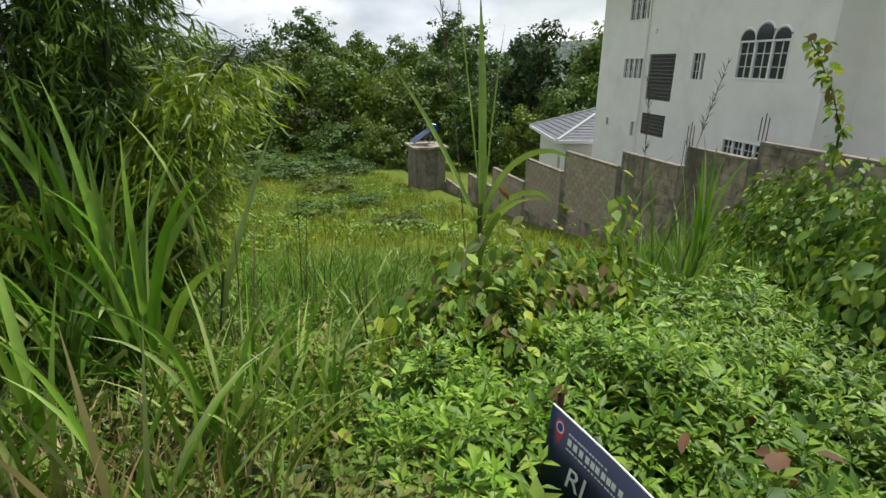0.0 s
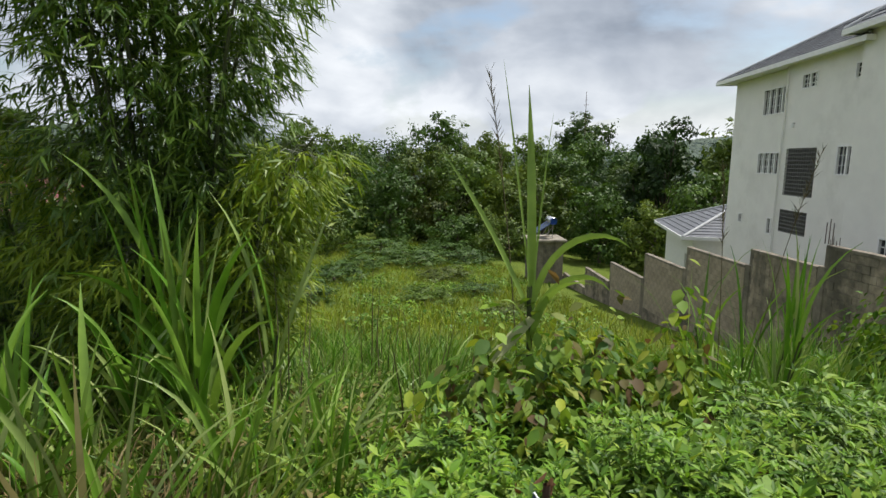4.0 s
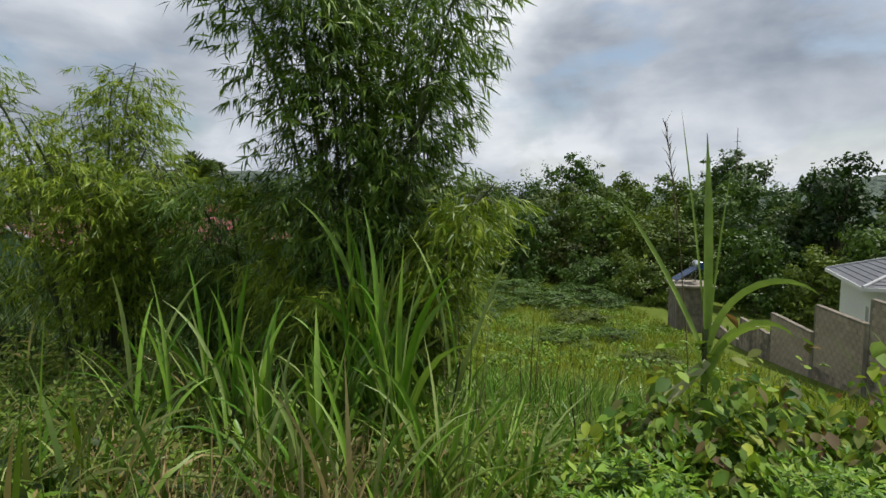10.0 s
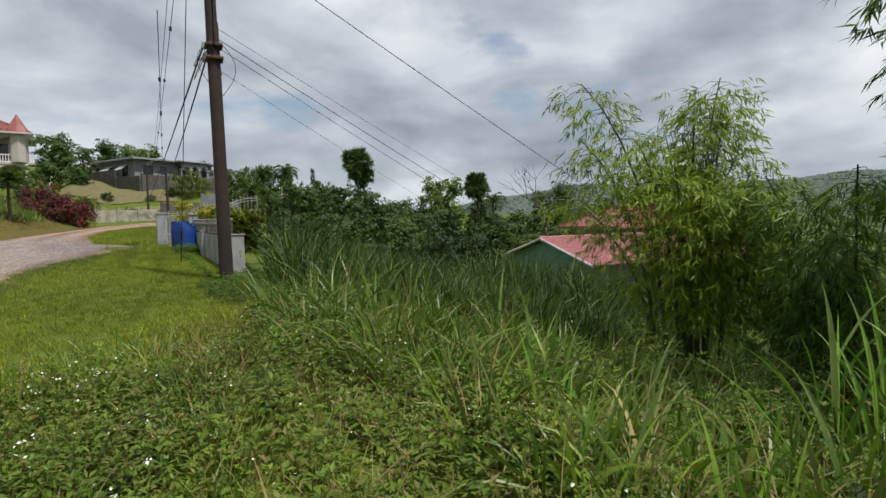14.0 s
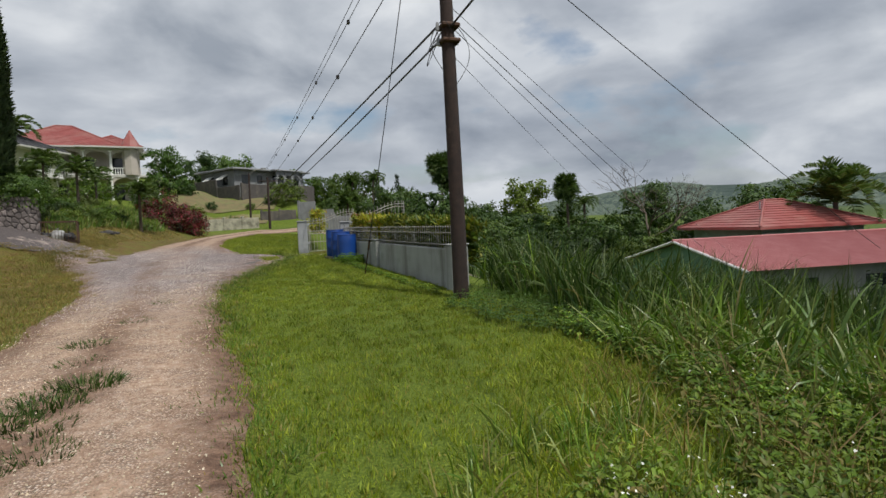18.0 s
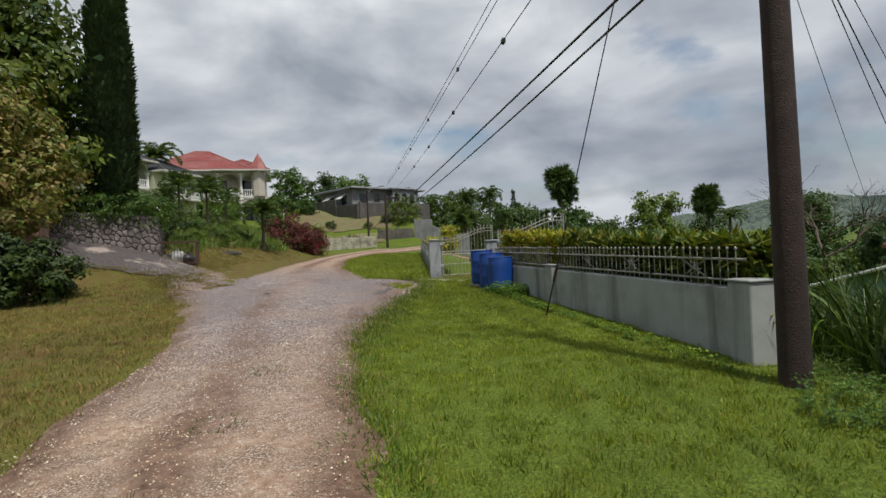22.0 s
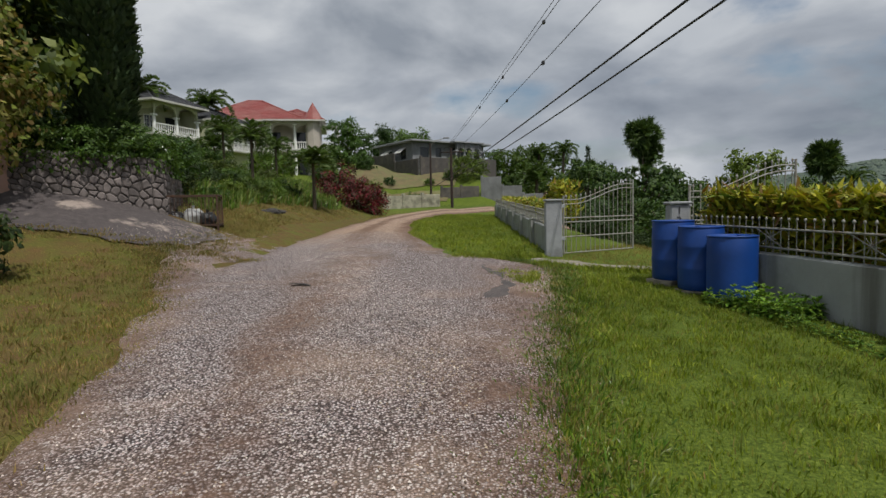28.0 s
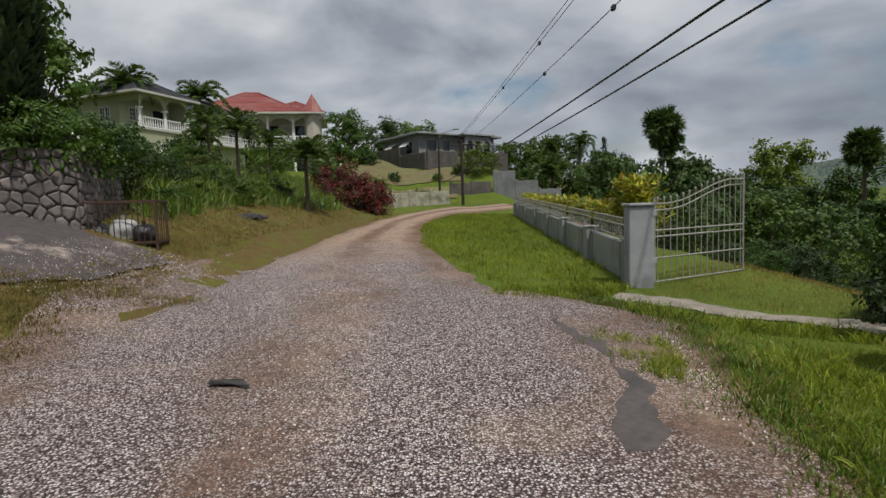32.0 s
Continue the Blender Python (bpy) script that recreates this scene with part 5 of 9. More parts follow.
def arch_bay(parent, x0, x1, spring, top, y0, y1, material, n=10):
    """A flat-topped arch between two columns."""
    bm = bmesh.new()
    rise = min(top - spring - 0.12, (x1 - x0) * 0.42)
    cols = []
    for k in range(n + 1):
        s = k / n
        z = spring + rise * math.sqrt(max(0.0, 1 - (2 * s - 1) ** 2))
        x = x0 + (x1 - x0) * s
        cols.append([bm.verts.new(p) for p in ((x, y1, z), (x, y1, top), (x, y0, top), (x, y0, z))])
    for p, q in zip(cols, cols[1:]):
        for e in range(4):
            bm.faces.new((p[e], q[e], q[(e + 1) % 4], p[(e + 1) % 4]))
    bm.faces.new(cols[0])
    bm.faces.new(cols[-1])
    bmesh.ops.recalc_face_normals(bm, faces=bm.faces[:])
    part("arch", bm, material, parent)


yel = thing("yellow_house", "two-storey pale yellow house with black roof and balcony", "house", at=(-31.3, 65.3, 0.35), rz=250)
zb = 5.6
part("wall", wall_mesh(-5.8, 0, zb, 9.75, 0, 0.25, [(-3.4, -2.2, 7.3, 8.7), (-5.2, -4.4, 7.3, 8.6)], None), M_HOUSEYEL, yel)
part("wall", wall_mesh(-5.55, -0.25, 10.0, 12.9, -2.2, 0.25, [(-5.0, -3.6, 10.05, 12.1), (-2.4, -1.0, 10.8, 12.0)], None), M_HOUSEYEL, yel)
side = part("side_wall", wall_mesh(0.26, 3.6, zb, 12.89, 0, 0.25, [(1.4, 2.7, 10.7, 12.0), (1.4, 2.7, 7.2, 8.6)], None), M_HOUSEYEL, yel)
side.matrix_basis = pose(0, -2.2, 0, 0, 0, -90) @ Matrix.Translation((-0.26, 0, 0))
sash = new("side_sash")
sash.parent = yel
window(sash, 1.4, 2.7, 10.7, 12.0, 0, 2, 3)
window(sash, 1.4, 2.7, 7.2, 8.6, 0, 2, 3)
for o in list(sash.children):
    o.parent, o.matrix_basis = yel, side.matrix_basis.copy()
bpy.data.objects.remove(sash)
for row in ((-0.25, -0.001, -2.2, -0.26, zb, 9.74), (-0.252, -0.002, -8.8, -5.55, zb, 12.88), (-5.8, -5.55, -8.8, -0.26, zb, 12.885), (-5.5, -0.3, -8.8, -8.55, zb, 12.87)):
    part("wall", boxes(row), M_HOUSEYEL, yel)
part("balcony_floor", boxes((-5.54, 0.12, -2.19, 0.15, 9.76, 9.98)), M_HOUSETRIM, yel)
balcony_rail(yel, -5.5, -0.1, 0.02, 9.985)
for x in (-5.62, -2.85, -0.12):
    column(yel, x, 0.0, 9.985, 11.7)
arch_bay(yel, -5.6, -2.87, 11.7, 12.89, -0.1, 0.1, M_HOUSEYEL)
arch_bay(yel, -2.83, -0.12, 11.7, 12.89, -0.1, 0.1, M_HOUSEYEL)
part("side_lintel", boxes((-0.22, -0.02, -2.18, -0.12, 12.3, 12.88)), M_HOUSEYEL, yel)
window(yel, -3.4, -2.2, 7.3, 8.7, 0, 2, 3)
window(yel, -5.2, -4.4, 7.3, 8.6, 0, 1, 3)
window(yel, -2.4, -1.0, 10.8, 12.0, -2.2, 2, 3)
part("door_glass", boxes((-4.95, -3.65, -2.36, -2.32, 10.05, 12.05)), M_GLASS, yel)
hip_roof(yel, -6.5, 0.7, -9.4, 0.75, 13.0, 2.6, M_ROOFBLACK, 0.4, trim=M_HOUSETRIM)
part("wing_wall", wall_mesh(-12.6, -6.0, zb, 11.9, 0.5, 0.25, [(-11.8, -10.5, 9.4, 10.9), (-8.8, -7.4, 9.4, 10.9)], None), M_HOUSEYEL, yel)
for row in ((-6.25, -6.001, -7, 0.24, zb, 11.89), (-12.599, -12.35, -7, 0.24, zb, 11.89), (-12.3, -6.3, -7, -6.75, zb, 11.88)):
    part("wing_wall", boxes(row), M_HOUSEYEL, yel)
window(yel, -11.8, -10.5, 9.4, 10.9, 0.5, 2, 3)
window(yel, -8.8, -7.4, 9.4, 10.9, 0.5, 2, 3)
part("wing_balcony", boxes((-12.5, -6.1, 0.52, 1.5, 8.9, 9.05)), M_HOUSETRIM, yel)
balcony_rail(yel, -12.4, -6.2, 1.4, 9.055)
hip_roof(yel, -13.2, -5.9, -7.6, 1.9, 12.0, 2.3, M_ROOFBLACK, 0.4, trim=M_HOUSETRIM, name="wing_roof")

redh = thing("red_roof_house", "two-storey cream house with red roofs and a turret", "house", at=(-22.35, 78.95, 0.8), rz=190)
zb = 4.4
part("wall", wall_mesh(-3.5, 10, zb, 12.5, -2.4, 0.25, [(x, x + 1.3, z, z + 2.0) for x in (-2.2, 0.9, 4.0, 7.1) for z in (6.2, 9.6)], None), M_HOUSECREAM, redh)
for row in ((-3.5, -3.25, -11, -2.66, zb, 12.29), (9.75, 10, -11, -2.66, zb, 12.29), (-3.25, 9.75, -11, -10.75, zb, 12.28)):
    part("wall", boxes(row), M_HOUSECREAM, redh)
part("balcony_floor", boxes((-4.0, 10.4, -2.5, 0.2, 8.95, 9.2)), M_HOUSETRIM, redh)
part("eave_beam", boxes((-4.0, 10.4, -0.15, 0.15, 12.25, 12.55)), M_HOUSETRIM, redh)
balcony_rail(redh, -3.9, 10.2, 0.05, 9.2)
for x in (-3.8, -1.0, 1.8, 4.6, 7.4, 10.1):
    column(redh, x, 0, 9.2, 12.24)
    column(redh, x, 0, zb, 8.95)
COLS = (-3.8, -1.0, 1.8, 4.6, 7.4, 10.1)
for x0, x1 in zip(COLS, COLS[1:]):
    arch_bay(redh, x0 + 0.02, x1 - 0.02, 11.1, 12.245, -0.12, 0.12, M_HOUSECREAM)
    arch_bay(redh, x0 + 0.02, x1 - 0.02, 7.8, 8.945, -0.12, 0.12, M_HOUSECREAM)
for x in (-2.2, 0.9, 4.0, 7.1):
    for z in (6.2, 9.6):
        part("window", boxes((x, x + 1.3, -2.55, -2.5, z, z + 2.0)), M_GLASS, redh)
hip_roof(redh, -2.4, 10.6, -10.6, 0.7, 12.6, 3.3, M_ROOFRED, 0.4, trim=M_HOUSETRIM)
hip_roof(redh, -4.6, 2.5, -10.4, 1.0, 12.62, 2.2, M_ROOFRED, 0.4, name="porch_roof", trim=M_HOUSETRIM)
part("turret_wall", cyl(-3.2, -0.3, 9.2, 12.7, 0.95, 8), M_HOUSECREAM, redh)
part("turret_roof", cyl(-3.2, -0.3, 12.7, 14.9, 1.25, 8, 0.02), M_ROOFRED, redh)
part("side_balcony", boxes((-6.3, -4.05, -2.5, 0.2, 8.95, 9.15)), M_HOUSETRIM, redh)
part("side_canopy", boxes((-6.3, -4.3, -2.6, 0.4, 11.9, 12.05)), M_HOUSETRIM, redh)
balcony_rail(redh, -6.2, -4.1, 0.1, 9.16)
column(redh, -6.1, 0.1, zb, 11.9)

grey = thing("grey_house", "flat-roofed grey concrete house with white awnings and porch", "house", at=(-7.15, 77.3, 0), rz=216)
part("wall", wall_mesh(-11.2, 0, 4.4, 10.4, 0, 0.25, [(-2.4, -1.1, 8.5, 9.8), (-7.0, -5.9, 7.75, 9.9), (-8.6, -7.4, 7.75, 9.9), (-10.6, -9.6, 8.4, 9.7), (-4.3, -3.4, 8.7, 9.8)], None), M_GREYHOUSE, grey)
side = part("side_wall", wall_mesh(0.26, 7.7, 4.4, 10.39, 0, 0.25, [(1.4, 2.7, 8.5, 9.7), (4.6, 6.0, 8.5, 9.7)], None), M_GREYHOUSE, grey)
side.matrix_basis = pose(0, 0, 0, 0, 0, -90)
for row in ((-11.2, -10.95, -7.7, -0.26, 4.4, 10.38), (-10.9, -0.3, -7.7, -7.45, 4.4, 10.37)):
    part("wall", boxes(row), M_GREYHOUSE, grey)
part("roof_slab", boxes((-11.9, 0.6, -8.3, 0.8, 10.4, 10.62), bevel=0.03), M_POST, grey)
for x0, x1, z0, z1 in ((-2.4, -1.1, 8.5, 9.8), (-4.3, -3.4, 8.7, 9.8), (-10.6, -9.6, 8.4, 9.7)):
    part("window", boxes((x0, x1, -0.16, -0.12, z0, z1)), M_GLASS, grey)
for x0, x1 in ((-7.0, -5.9), (-8.6, -7.4)):
    part("doorway", boxes((x0, x1, -0.2, -0.16, 7.75, 9.9)), M_GLASS, grey)
for y0, y1 in ((-2.7, -1.4), (-6.0, -4.6)):
    part("window", boxes((-0.16, -0.12, y0, y1, 8.5, 9.7)), M_GLASS, grey)
    bm = bmesh.new()
    bm.faces.new([bm.verts.new(p) for p in ((0.02, y0 - 0.1, 9.85), (0.02, y1 + 0.1, 9.85), (1.0, y1 + 0.1, 9.15), (1.0, y0 - 0.1, 9.15))])
    bmesh.ops.solidify(bm, geom=bm.faces[:], thickness=0.04)
    part("awning", bm, M_WHITE, grey)
part("porch_floor", boxes((-9.6, -5.2, 0.02, 1.6, 7.4, 7.6)), M_CONCRETE, grey)
PORCH = (-9.4, -8.1, -6.8, -5.5)
for x in PORCH:
    column(grey, x, 1.4, 7.605, 9.5, M_POST)
for x0, x1 in zip(PORCH, PORCH[1:]):
    arch_bay(grey, x0 + 0.02, x1 - 0.02, 9.3, 10.39, 1.25, 1.5, M_GREYHOUSE, 8)
part("porch_roof", boxes((-9.8, -5.0, 0.82, 1.8, 10.4, 10.58), bevel=0.02), M_POST, grey)
bm = bmesh.new()
for k in range(11):
    box(bm, -6.2 - 0.3 * (k + 1), -6.2 - 0.3 * k, 1.7, 2.9, 4.6, 7.42 - 0.2 * k)
part("stair", bm, M_CONCRETE, grey)
for y in (1.75, 2.85):
    v, f = tube([(-6.2, y, 8.5), (-9.5, y, 6.3)], 0.07, 6)
    part("stair_rail", mesh_of("stair_rail", v, f, M_WHITE), None, grey)
    for k in range(6):
        q = k / 5
        v, f = tube([(-6.3 - 3.1 * q, y, 7.3 - 2.1 * q), (-6.3 - 3.1 * q, y, 8.4 - 2.1 * q)], 0.03, 5)
        part("stair_baluster", mesh_of("stair_baluster", v, f, M_WHITE), None, grey)
part("roof_tank_pole", cyl(-4.5, -4, 10.6, 12.0, 0.06, 6), M_POST, grey)


M_RETAIN = solid("dark_stained_wall", (0.10, 0.09, 0.082), (0.065, 0.06, 0.055), 2, 0.95, bump=0.3, stain=(0.16, 0.14, 0.11), stain_scale=0.6)


def yard_wall(a, b, h, material, label, posts=3.0, lift=0.0):
    a, b = Vector(a), Vector(b)
    L, ang = (b - a).length, math.degrees(math.atan2(b.y - a.y, b.x - a.x))
    n = max(1, int(L / posts))
    w = thing("yard_wall", label, "wall", at=(a.x, a.y, 0), rz=ang)
    for k in range(n):
        u0, u1 = L * k / n, L * (k + 1) / n
        m = a.lerp(b, (k + 0.5) / n)
        z = float(land(m.x, m.y)) + lift
        part("panel", boxes((u0 + 0.13, u1 - 0.13, -0.08, 0.08, z - 0.8, z + h), bevel=0.02), material, w)
        part("post", boxes((u0 - 0.125, u0 + 0.125, -0.14, 0.14, z - 0.8, z + h + 0.15), bevel=0.03), material, w)
    return w


yard_wall((0.2, 68.5), (6.2, 66.5), 2.35, M_GREYHOUSE, "bare grey block boundary wall across the bend", 1.6)
yard_wall((-9.3, 60.5), (-4.2, 63.5), 1.15, M_CREAMWALL, "low weathered cream wall with gate pillars", 1.7)
for left, right, lift in (([(-14, 69.8), (-8, 70.2), (-2.5, 71.2)], [(-13, 80), (-6.9, 73.6), (-1.2, 77)], 0.12), ([(-12, 65.5), (-7, 66.0), (-3.5, 67.2)], [(-12, 69.0), (-7, 69.4), (-2.8, 70.4)], 0.12)):
    tagged(ribbon("terrace_lawn", left, right, M_TAN, lift, 6, 30, 0.5), "tan terraced lawn below the grey house", "ground", kind="structure")
yard_wall((-4.0, 68), (0.0, 68.5), 1.1, M_RETAIN, "dark low retaining wall on the rising bend", 2.0)
yard_wall((-12.3, 82.6), (-6.35, 74.1), 1.5, M_RETAIN, "dark retaining wall under the grey house", 5.0)
yard_wall((-6.15, 73.95), (3.2, 80.5), 1.7, M_RETAIN, "dark stained retaining wall below the porch", 5.0)

M_EARTH = solid("bare_earth", (0.26, 0.14, 0.085), (0.17, 0.09, 0.055), 3, 0.95, bump=0.6, stain=(0.16, 0.15, 0.06), stain_scale=0.5, stain_at=(0.52, 0.7), fine=24)
bank = bmesh.new()
rows = []
for k in range(25):
    x = 12.0 + 0.8 * k
    y = 114.0 - 0.15 * k
    crest = 5.3 - 0.02 * k + 0.5 * noise.noise((x * 0.3, 0, 4))
    rows.append([bank.verts.new((x, y + dy + 0.5 * noise.noise((x * 0.6, dy, 1)), z)) for dy, z in ((-4.0, 0.5), (-2.2, crest - 2.0), (-0.8, crest - 0.5), (0.6, crest), (4.0, crest + 0.1), (5.0, 0.5))])
for p, q in zip(rows, rows[1:]):
    for e in range(5):
        bank.faces.new((p[e], q[e], q[e + 1], p[e + 1]))
for p in (rows[0], rows[-1]):
    bank.faces.new(p)
bmesh.ops.recalc_face_normals(bank, faces=bank.faces[:])
tagged(part("earth_bank", bank, M_EARTH, None), "bare brown earth bank beyond the fence wall", "ground", kind="structure")

# ---- stone retaining wall and litter crate ----
stone_wall = thing("stone_wall", "rubble stone retaining wall with dark recessed joints", "wall")
SA, SB, SC = np.array((-14.3, 25.1)), np.array((-11.75, 26.85)), np.array((-12.6, 29.6))


def stones(a, b, z0a, z0b, top_a, top_b, cols, rows):
    d = (b - a) / np.linalg.norm(b - a)
    nrm = np.array((d[1], -d[0]))
    L = np.linalg.norm(b - a)
    core = bmesh.new()
    p = [(*a, z0a - 0.6), (*b, z0b - 0.6), (*b, top_b - 0.02), (*a, top_a - 0.02)]
    back = [(q[0] - nrm[0] * 0.5, q[1] - nrm[1] * 0.5, q[2]) for q in p]
    vs = [core.verts.new(q) for q in p + back]
    for q in ((0, 1, 2, 3), (7, 6, 5, 4), (3, 2, 6, 7), (0, 3, 7, 4), (1, 5, 6, 2), (0, 4, 5, 1)):
        core.faces.new([vs[k] for k in q])
    part("mortar_core", core, M_MORTAR, stone_wall)
    H = (top_a - z0a + top_b - z0b) / 2
    n = cols * rows
    seeds = np.array([((k % cols + 0.5 * (k // cols % 2) + rng.uniform(-0.42, 0.42) + 0.3) * L / cols, (k // cols + 0.5 + rng.uniform(-0.4, 0.4)) * H / rows) for k in range(n)])

    def world(u, w, out):
        u = min(max(u, 0), L)
        z0, z1 = z0a + (z0b - z0a) * u / L, top_a + (top_b - top_a) * u / L
        return (*(a + d * u + nrm * out), z0 + (z1 - z0) * w / H)
    for k in range(n):
        cell = [np.array(q) for q in ((0, 0), (L, 0), (L, H), (0, H))]
        near = np.argsort(((seeds - seeds[k]) ** 2).sum(1))[1:16]
        for o in near:
            mid, way = (seeds[k] + seeds[o]) / 2, seeds[o] - seeds[k]
            cut = []
            for e in range(len(cell)):
                p0, p1 = cell[e], cell[(e + 1) % len(cell)]
                s0, s1 = (p0 - mid) @ way, (p1 - mid) @ way
                if s0 <= 0:
                    cut.append(p0)
                if (s0 < 0) != (s1 < 0) and s0 != s1:
                    cut.append(p0 + (p1 - p0) * s0 / (s0 - s1))
            cell = cut
            if len(cell) < 3:
                break
        if len(cell) < 3:
            continue
        ring = np.array(cell)
        mid = ring.mean(0)
        size = np.linalg.norm(ring - mid, axis=1).mean()
        if size < 0.04:
            continue
        ring = mid + (ring - mid) * (1 - 0.011 / size)
        soft = []
        for e in range(len(ring)):
            p, q, t = ring[e - 1], ring[e], ring[(e + 1) % len(ring)]
            soft += [q * 0.84 + p * 0.16, q * 0.84 + t * 0.16]
        ring = np.array(soft)
        bm = bmesh.new()
        bulge = rng.uniform(0.02, 0.06)
        loops = [[bm.verts.new(world(*(mid + (q - mid) * s), out)) for q in ring] for s, out in ((1.0, -0.03), (0.97, bulge * 0.55), (0.68, bulge))]
        m = len(ring)
        for lo, hi in zip(loops, loops[1:]):
            for e in range(m):
                bm.faces.new((lo[e], lo[(e + 1) % m], hi[(e + 1) % m], hi[e]))
        bm.faces.new(loops[-1])
        bmesh.ops.recalc_face_normals(bm, faces=bm.faces[:])
        part("stone", bm, M_STONE, stone_wall)


stones(SA, SB, 2.85, 2.1, 3.75, 3.6, 17, 7)
stones(SB, SC, 2.1, 2.2, 3.6, 3.5, 15, 8)
stones(np.array((-19.0, 22.6)), SA + np.array((-0.5, -0.35)), 3.3, 3.0, 4.2, 3.9, 16, 5)
terrace = bmesh.new()
tp = [(-14.25, 25.2), (-11.95, 26.9), (-12.75, 29.6), (-14.5, 33.5), (-18.5, 33.0), (-19.0, 26.5)]
lo, hi = ([terrace.verts.new((x, y, z)) for x, y in tp] for z in (1.8, 3.52))
terrace.faces.new(hi)
for k in range(len(tp)):
    terrace.faces.new((lo[k], lo[(k + 1) % len(tp)], hi[(k + 1) % len(tp)], hi[k]))
bmesh.ops.recalc_face_normals(terrace, faces=terrace.faces[:])
tagged(part("terrace", terrace, M_GROUND, None), "raised garden soil held by the stone wall", "ground", kind="structure")
pier = thing("gate_pier", "pink rendered gate pier at the driveway", "gate pier", at=(-14.5, 24.95, 0))
part("shaft", boxes((-0.27, 0.27, -0.27, 0.27, 2.2, 4.15), bevel=0.02), M_PINK, pier)
part("cap", boxes((-0.33, 0.33, -0.33, 0.33, 4.153, 4.28), bevel=0.03), M_PINK, pier)

crate = thing("litter_crate", "rusty iron garbage crate holding bags of litter", "crate", at=(-11.35, 27.35, 1.72), rz=12)
for x in (-0.7, 0.7):
    for y in (-0.35, 0.35):
        part("leg", boxes((x - 0.02, x + 0.02, y - 0.02, y + 0.02, 0, 0.95)), M_RUST, crate)
for z in (0.18, 0.93):
    part("frame", boxes((-0.72, 0.72, -0.37, -0.33, z, z + 0.04), (-0.72, 0.72, 0.33, 0.37, z, z + 0.04), (-0.72, -0.68, -0.33, 0.33, z, z + 0.04), (0.68, 0.72, -0.33, 0.33, z, z + 0.04)), M_RUST, crate)
part("tray", boxes((-0.7, 0.7, -0.35, 0.35, 0.15, 0.175)), M_RUST, crate)
for n, x in enumerate(np.arange(-0.6, 0.65, 0.1)):
    part("bar", boxes((x - 0.006, x + 0.006, -0.36, -0.348, 0.22, 0.93)), M_RUST, crate)
for x in np.arange(-0.6, 0.65, 0.1):
    part("bar", boxes((x - 0.006, x + 0.006, 0.348, 0.36, 0.22, 0.93)), M_RUST, crate)
for y in (-0.25, -0.12, 0.0, 0.12, 0.25):
    for x in (-0.70, 0.70):
        part("bar", boxes((x - 0.006, x + 0.006, y - 0.006, y + 0.006, 0.22, 0.93)), M_RUST, crate)


def bag(x, y, z, r, material, label):
    b = thing("garbage_bag", label, "bag", "bags in the crate", at=(x, y, z))
    bm = bmesh.new()
    bmesh.ops.create_icosphere(bm, subdivisions=3, radius=r)
    for v in bm.verts:
        v.co *= 1 + 0.22 * noise.noise(v.co * 6 / r * 0.4 + Vector((x, y, z)))
        v.co.z = max(v.co.z * 0.9, -0.72 * r)
    part("sack", bm, material, b, smooth=True)
    part("knot", cyl(0, 0, r * 0.75, r * 1.15, r * 0.1, 8, r * 0.2), material, b)


bag(-11.7, 27.28, 2.08, 0.24, M_BLACKBAG, "black plastic garbage bag in the crate")
bag(-11.3, 27.36, 2.12, 0.27, M_BAG, "pale plastic garbage bag in the crate")
bag(-10.95, 27.40, 2.06, 0.22, M_BLACKBAG, "dark plastic garbage bag in the crate")

# ---- sign among the weeds ----
sign = thing("property_sign", "leaning navy property sign with white lettering", "sign", at=(2.21, -1.34, 0.30))
SIGN_E, SIGN_D = Vector((-0.93, -0.31, -0.17)).normalized(), Vector((-0.16, 0.17, -0.97)).normalized()
SIGN_N = SIGN_D.cross(SIGN_E).normalized()
if SIGN_N.x > 0:
    SIGN_N = -SIGN_N


def on_sign(u, w, out=0.0):
    """Across and down the panel, in metres, with a slight curl."""
    return SIGN_E * u + SIGN_D * w + SIGN_N * (out - 0.05 * math.sin(min(u, 0.6) * 2.6) * (1 - w))


def sign_patch(u0, u1, w0, w1, material, name, out, n=8, owner=None):
    vv = [on_sign(u0 + (u1 - u0) * k / n, w, out) for w in (w0, w1) for k in range(n + 1)]
    ff = [(k, k + 1, k + n + 2, k + n + 1) for k in range(n)]
    return part(name, mesh_of(name, vv, ff, material), None, owner or sign)


sheet = sign_patch(0, 0.62, 0, 0.46, M_SIGN, "panel", 0.0, 12)
back = sheet.modifiers.new("thick", "SOLIDIFY")
back.thickness, back.offset = 0.006, 0
for u0, u1, w0, w1 in ((0.115, 0.33, 0.055, 0.063), (0.115, 0.42, 0.078, 0.108), (0.115, 0.40, 0.122, 0.130)):
    u = u0
    while u < u1:
        k = 0.012 if w1 - w0 < 0.02 else 0.022
        sign_patch(u, min(u + k, u1), w0, w1, M_WHITE, "text_bar", 0.005, 2, sheet)
        u += k * rng.uniform(1.2, 1.7)
pin = bmesh.new()
ring = [pin.verts.new(on_sign(0.065 + 0.030 * math.cos(q), 0.065 - 0.036 * math.sin(q), 0.005)) for q in np.linspace(-0.5, math.pi + 0.5, 14)]
pin.faces.new(ring + [pin.verts.new(on_sign(0.065, 0.145, 0.005))])
part("pin_mark", pin, M_SIGNRED, sheet)
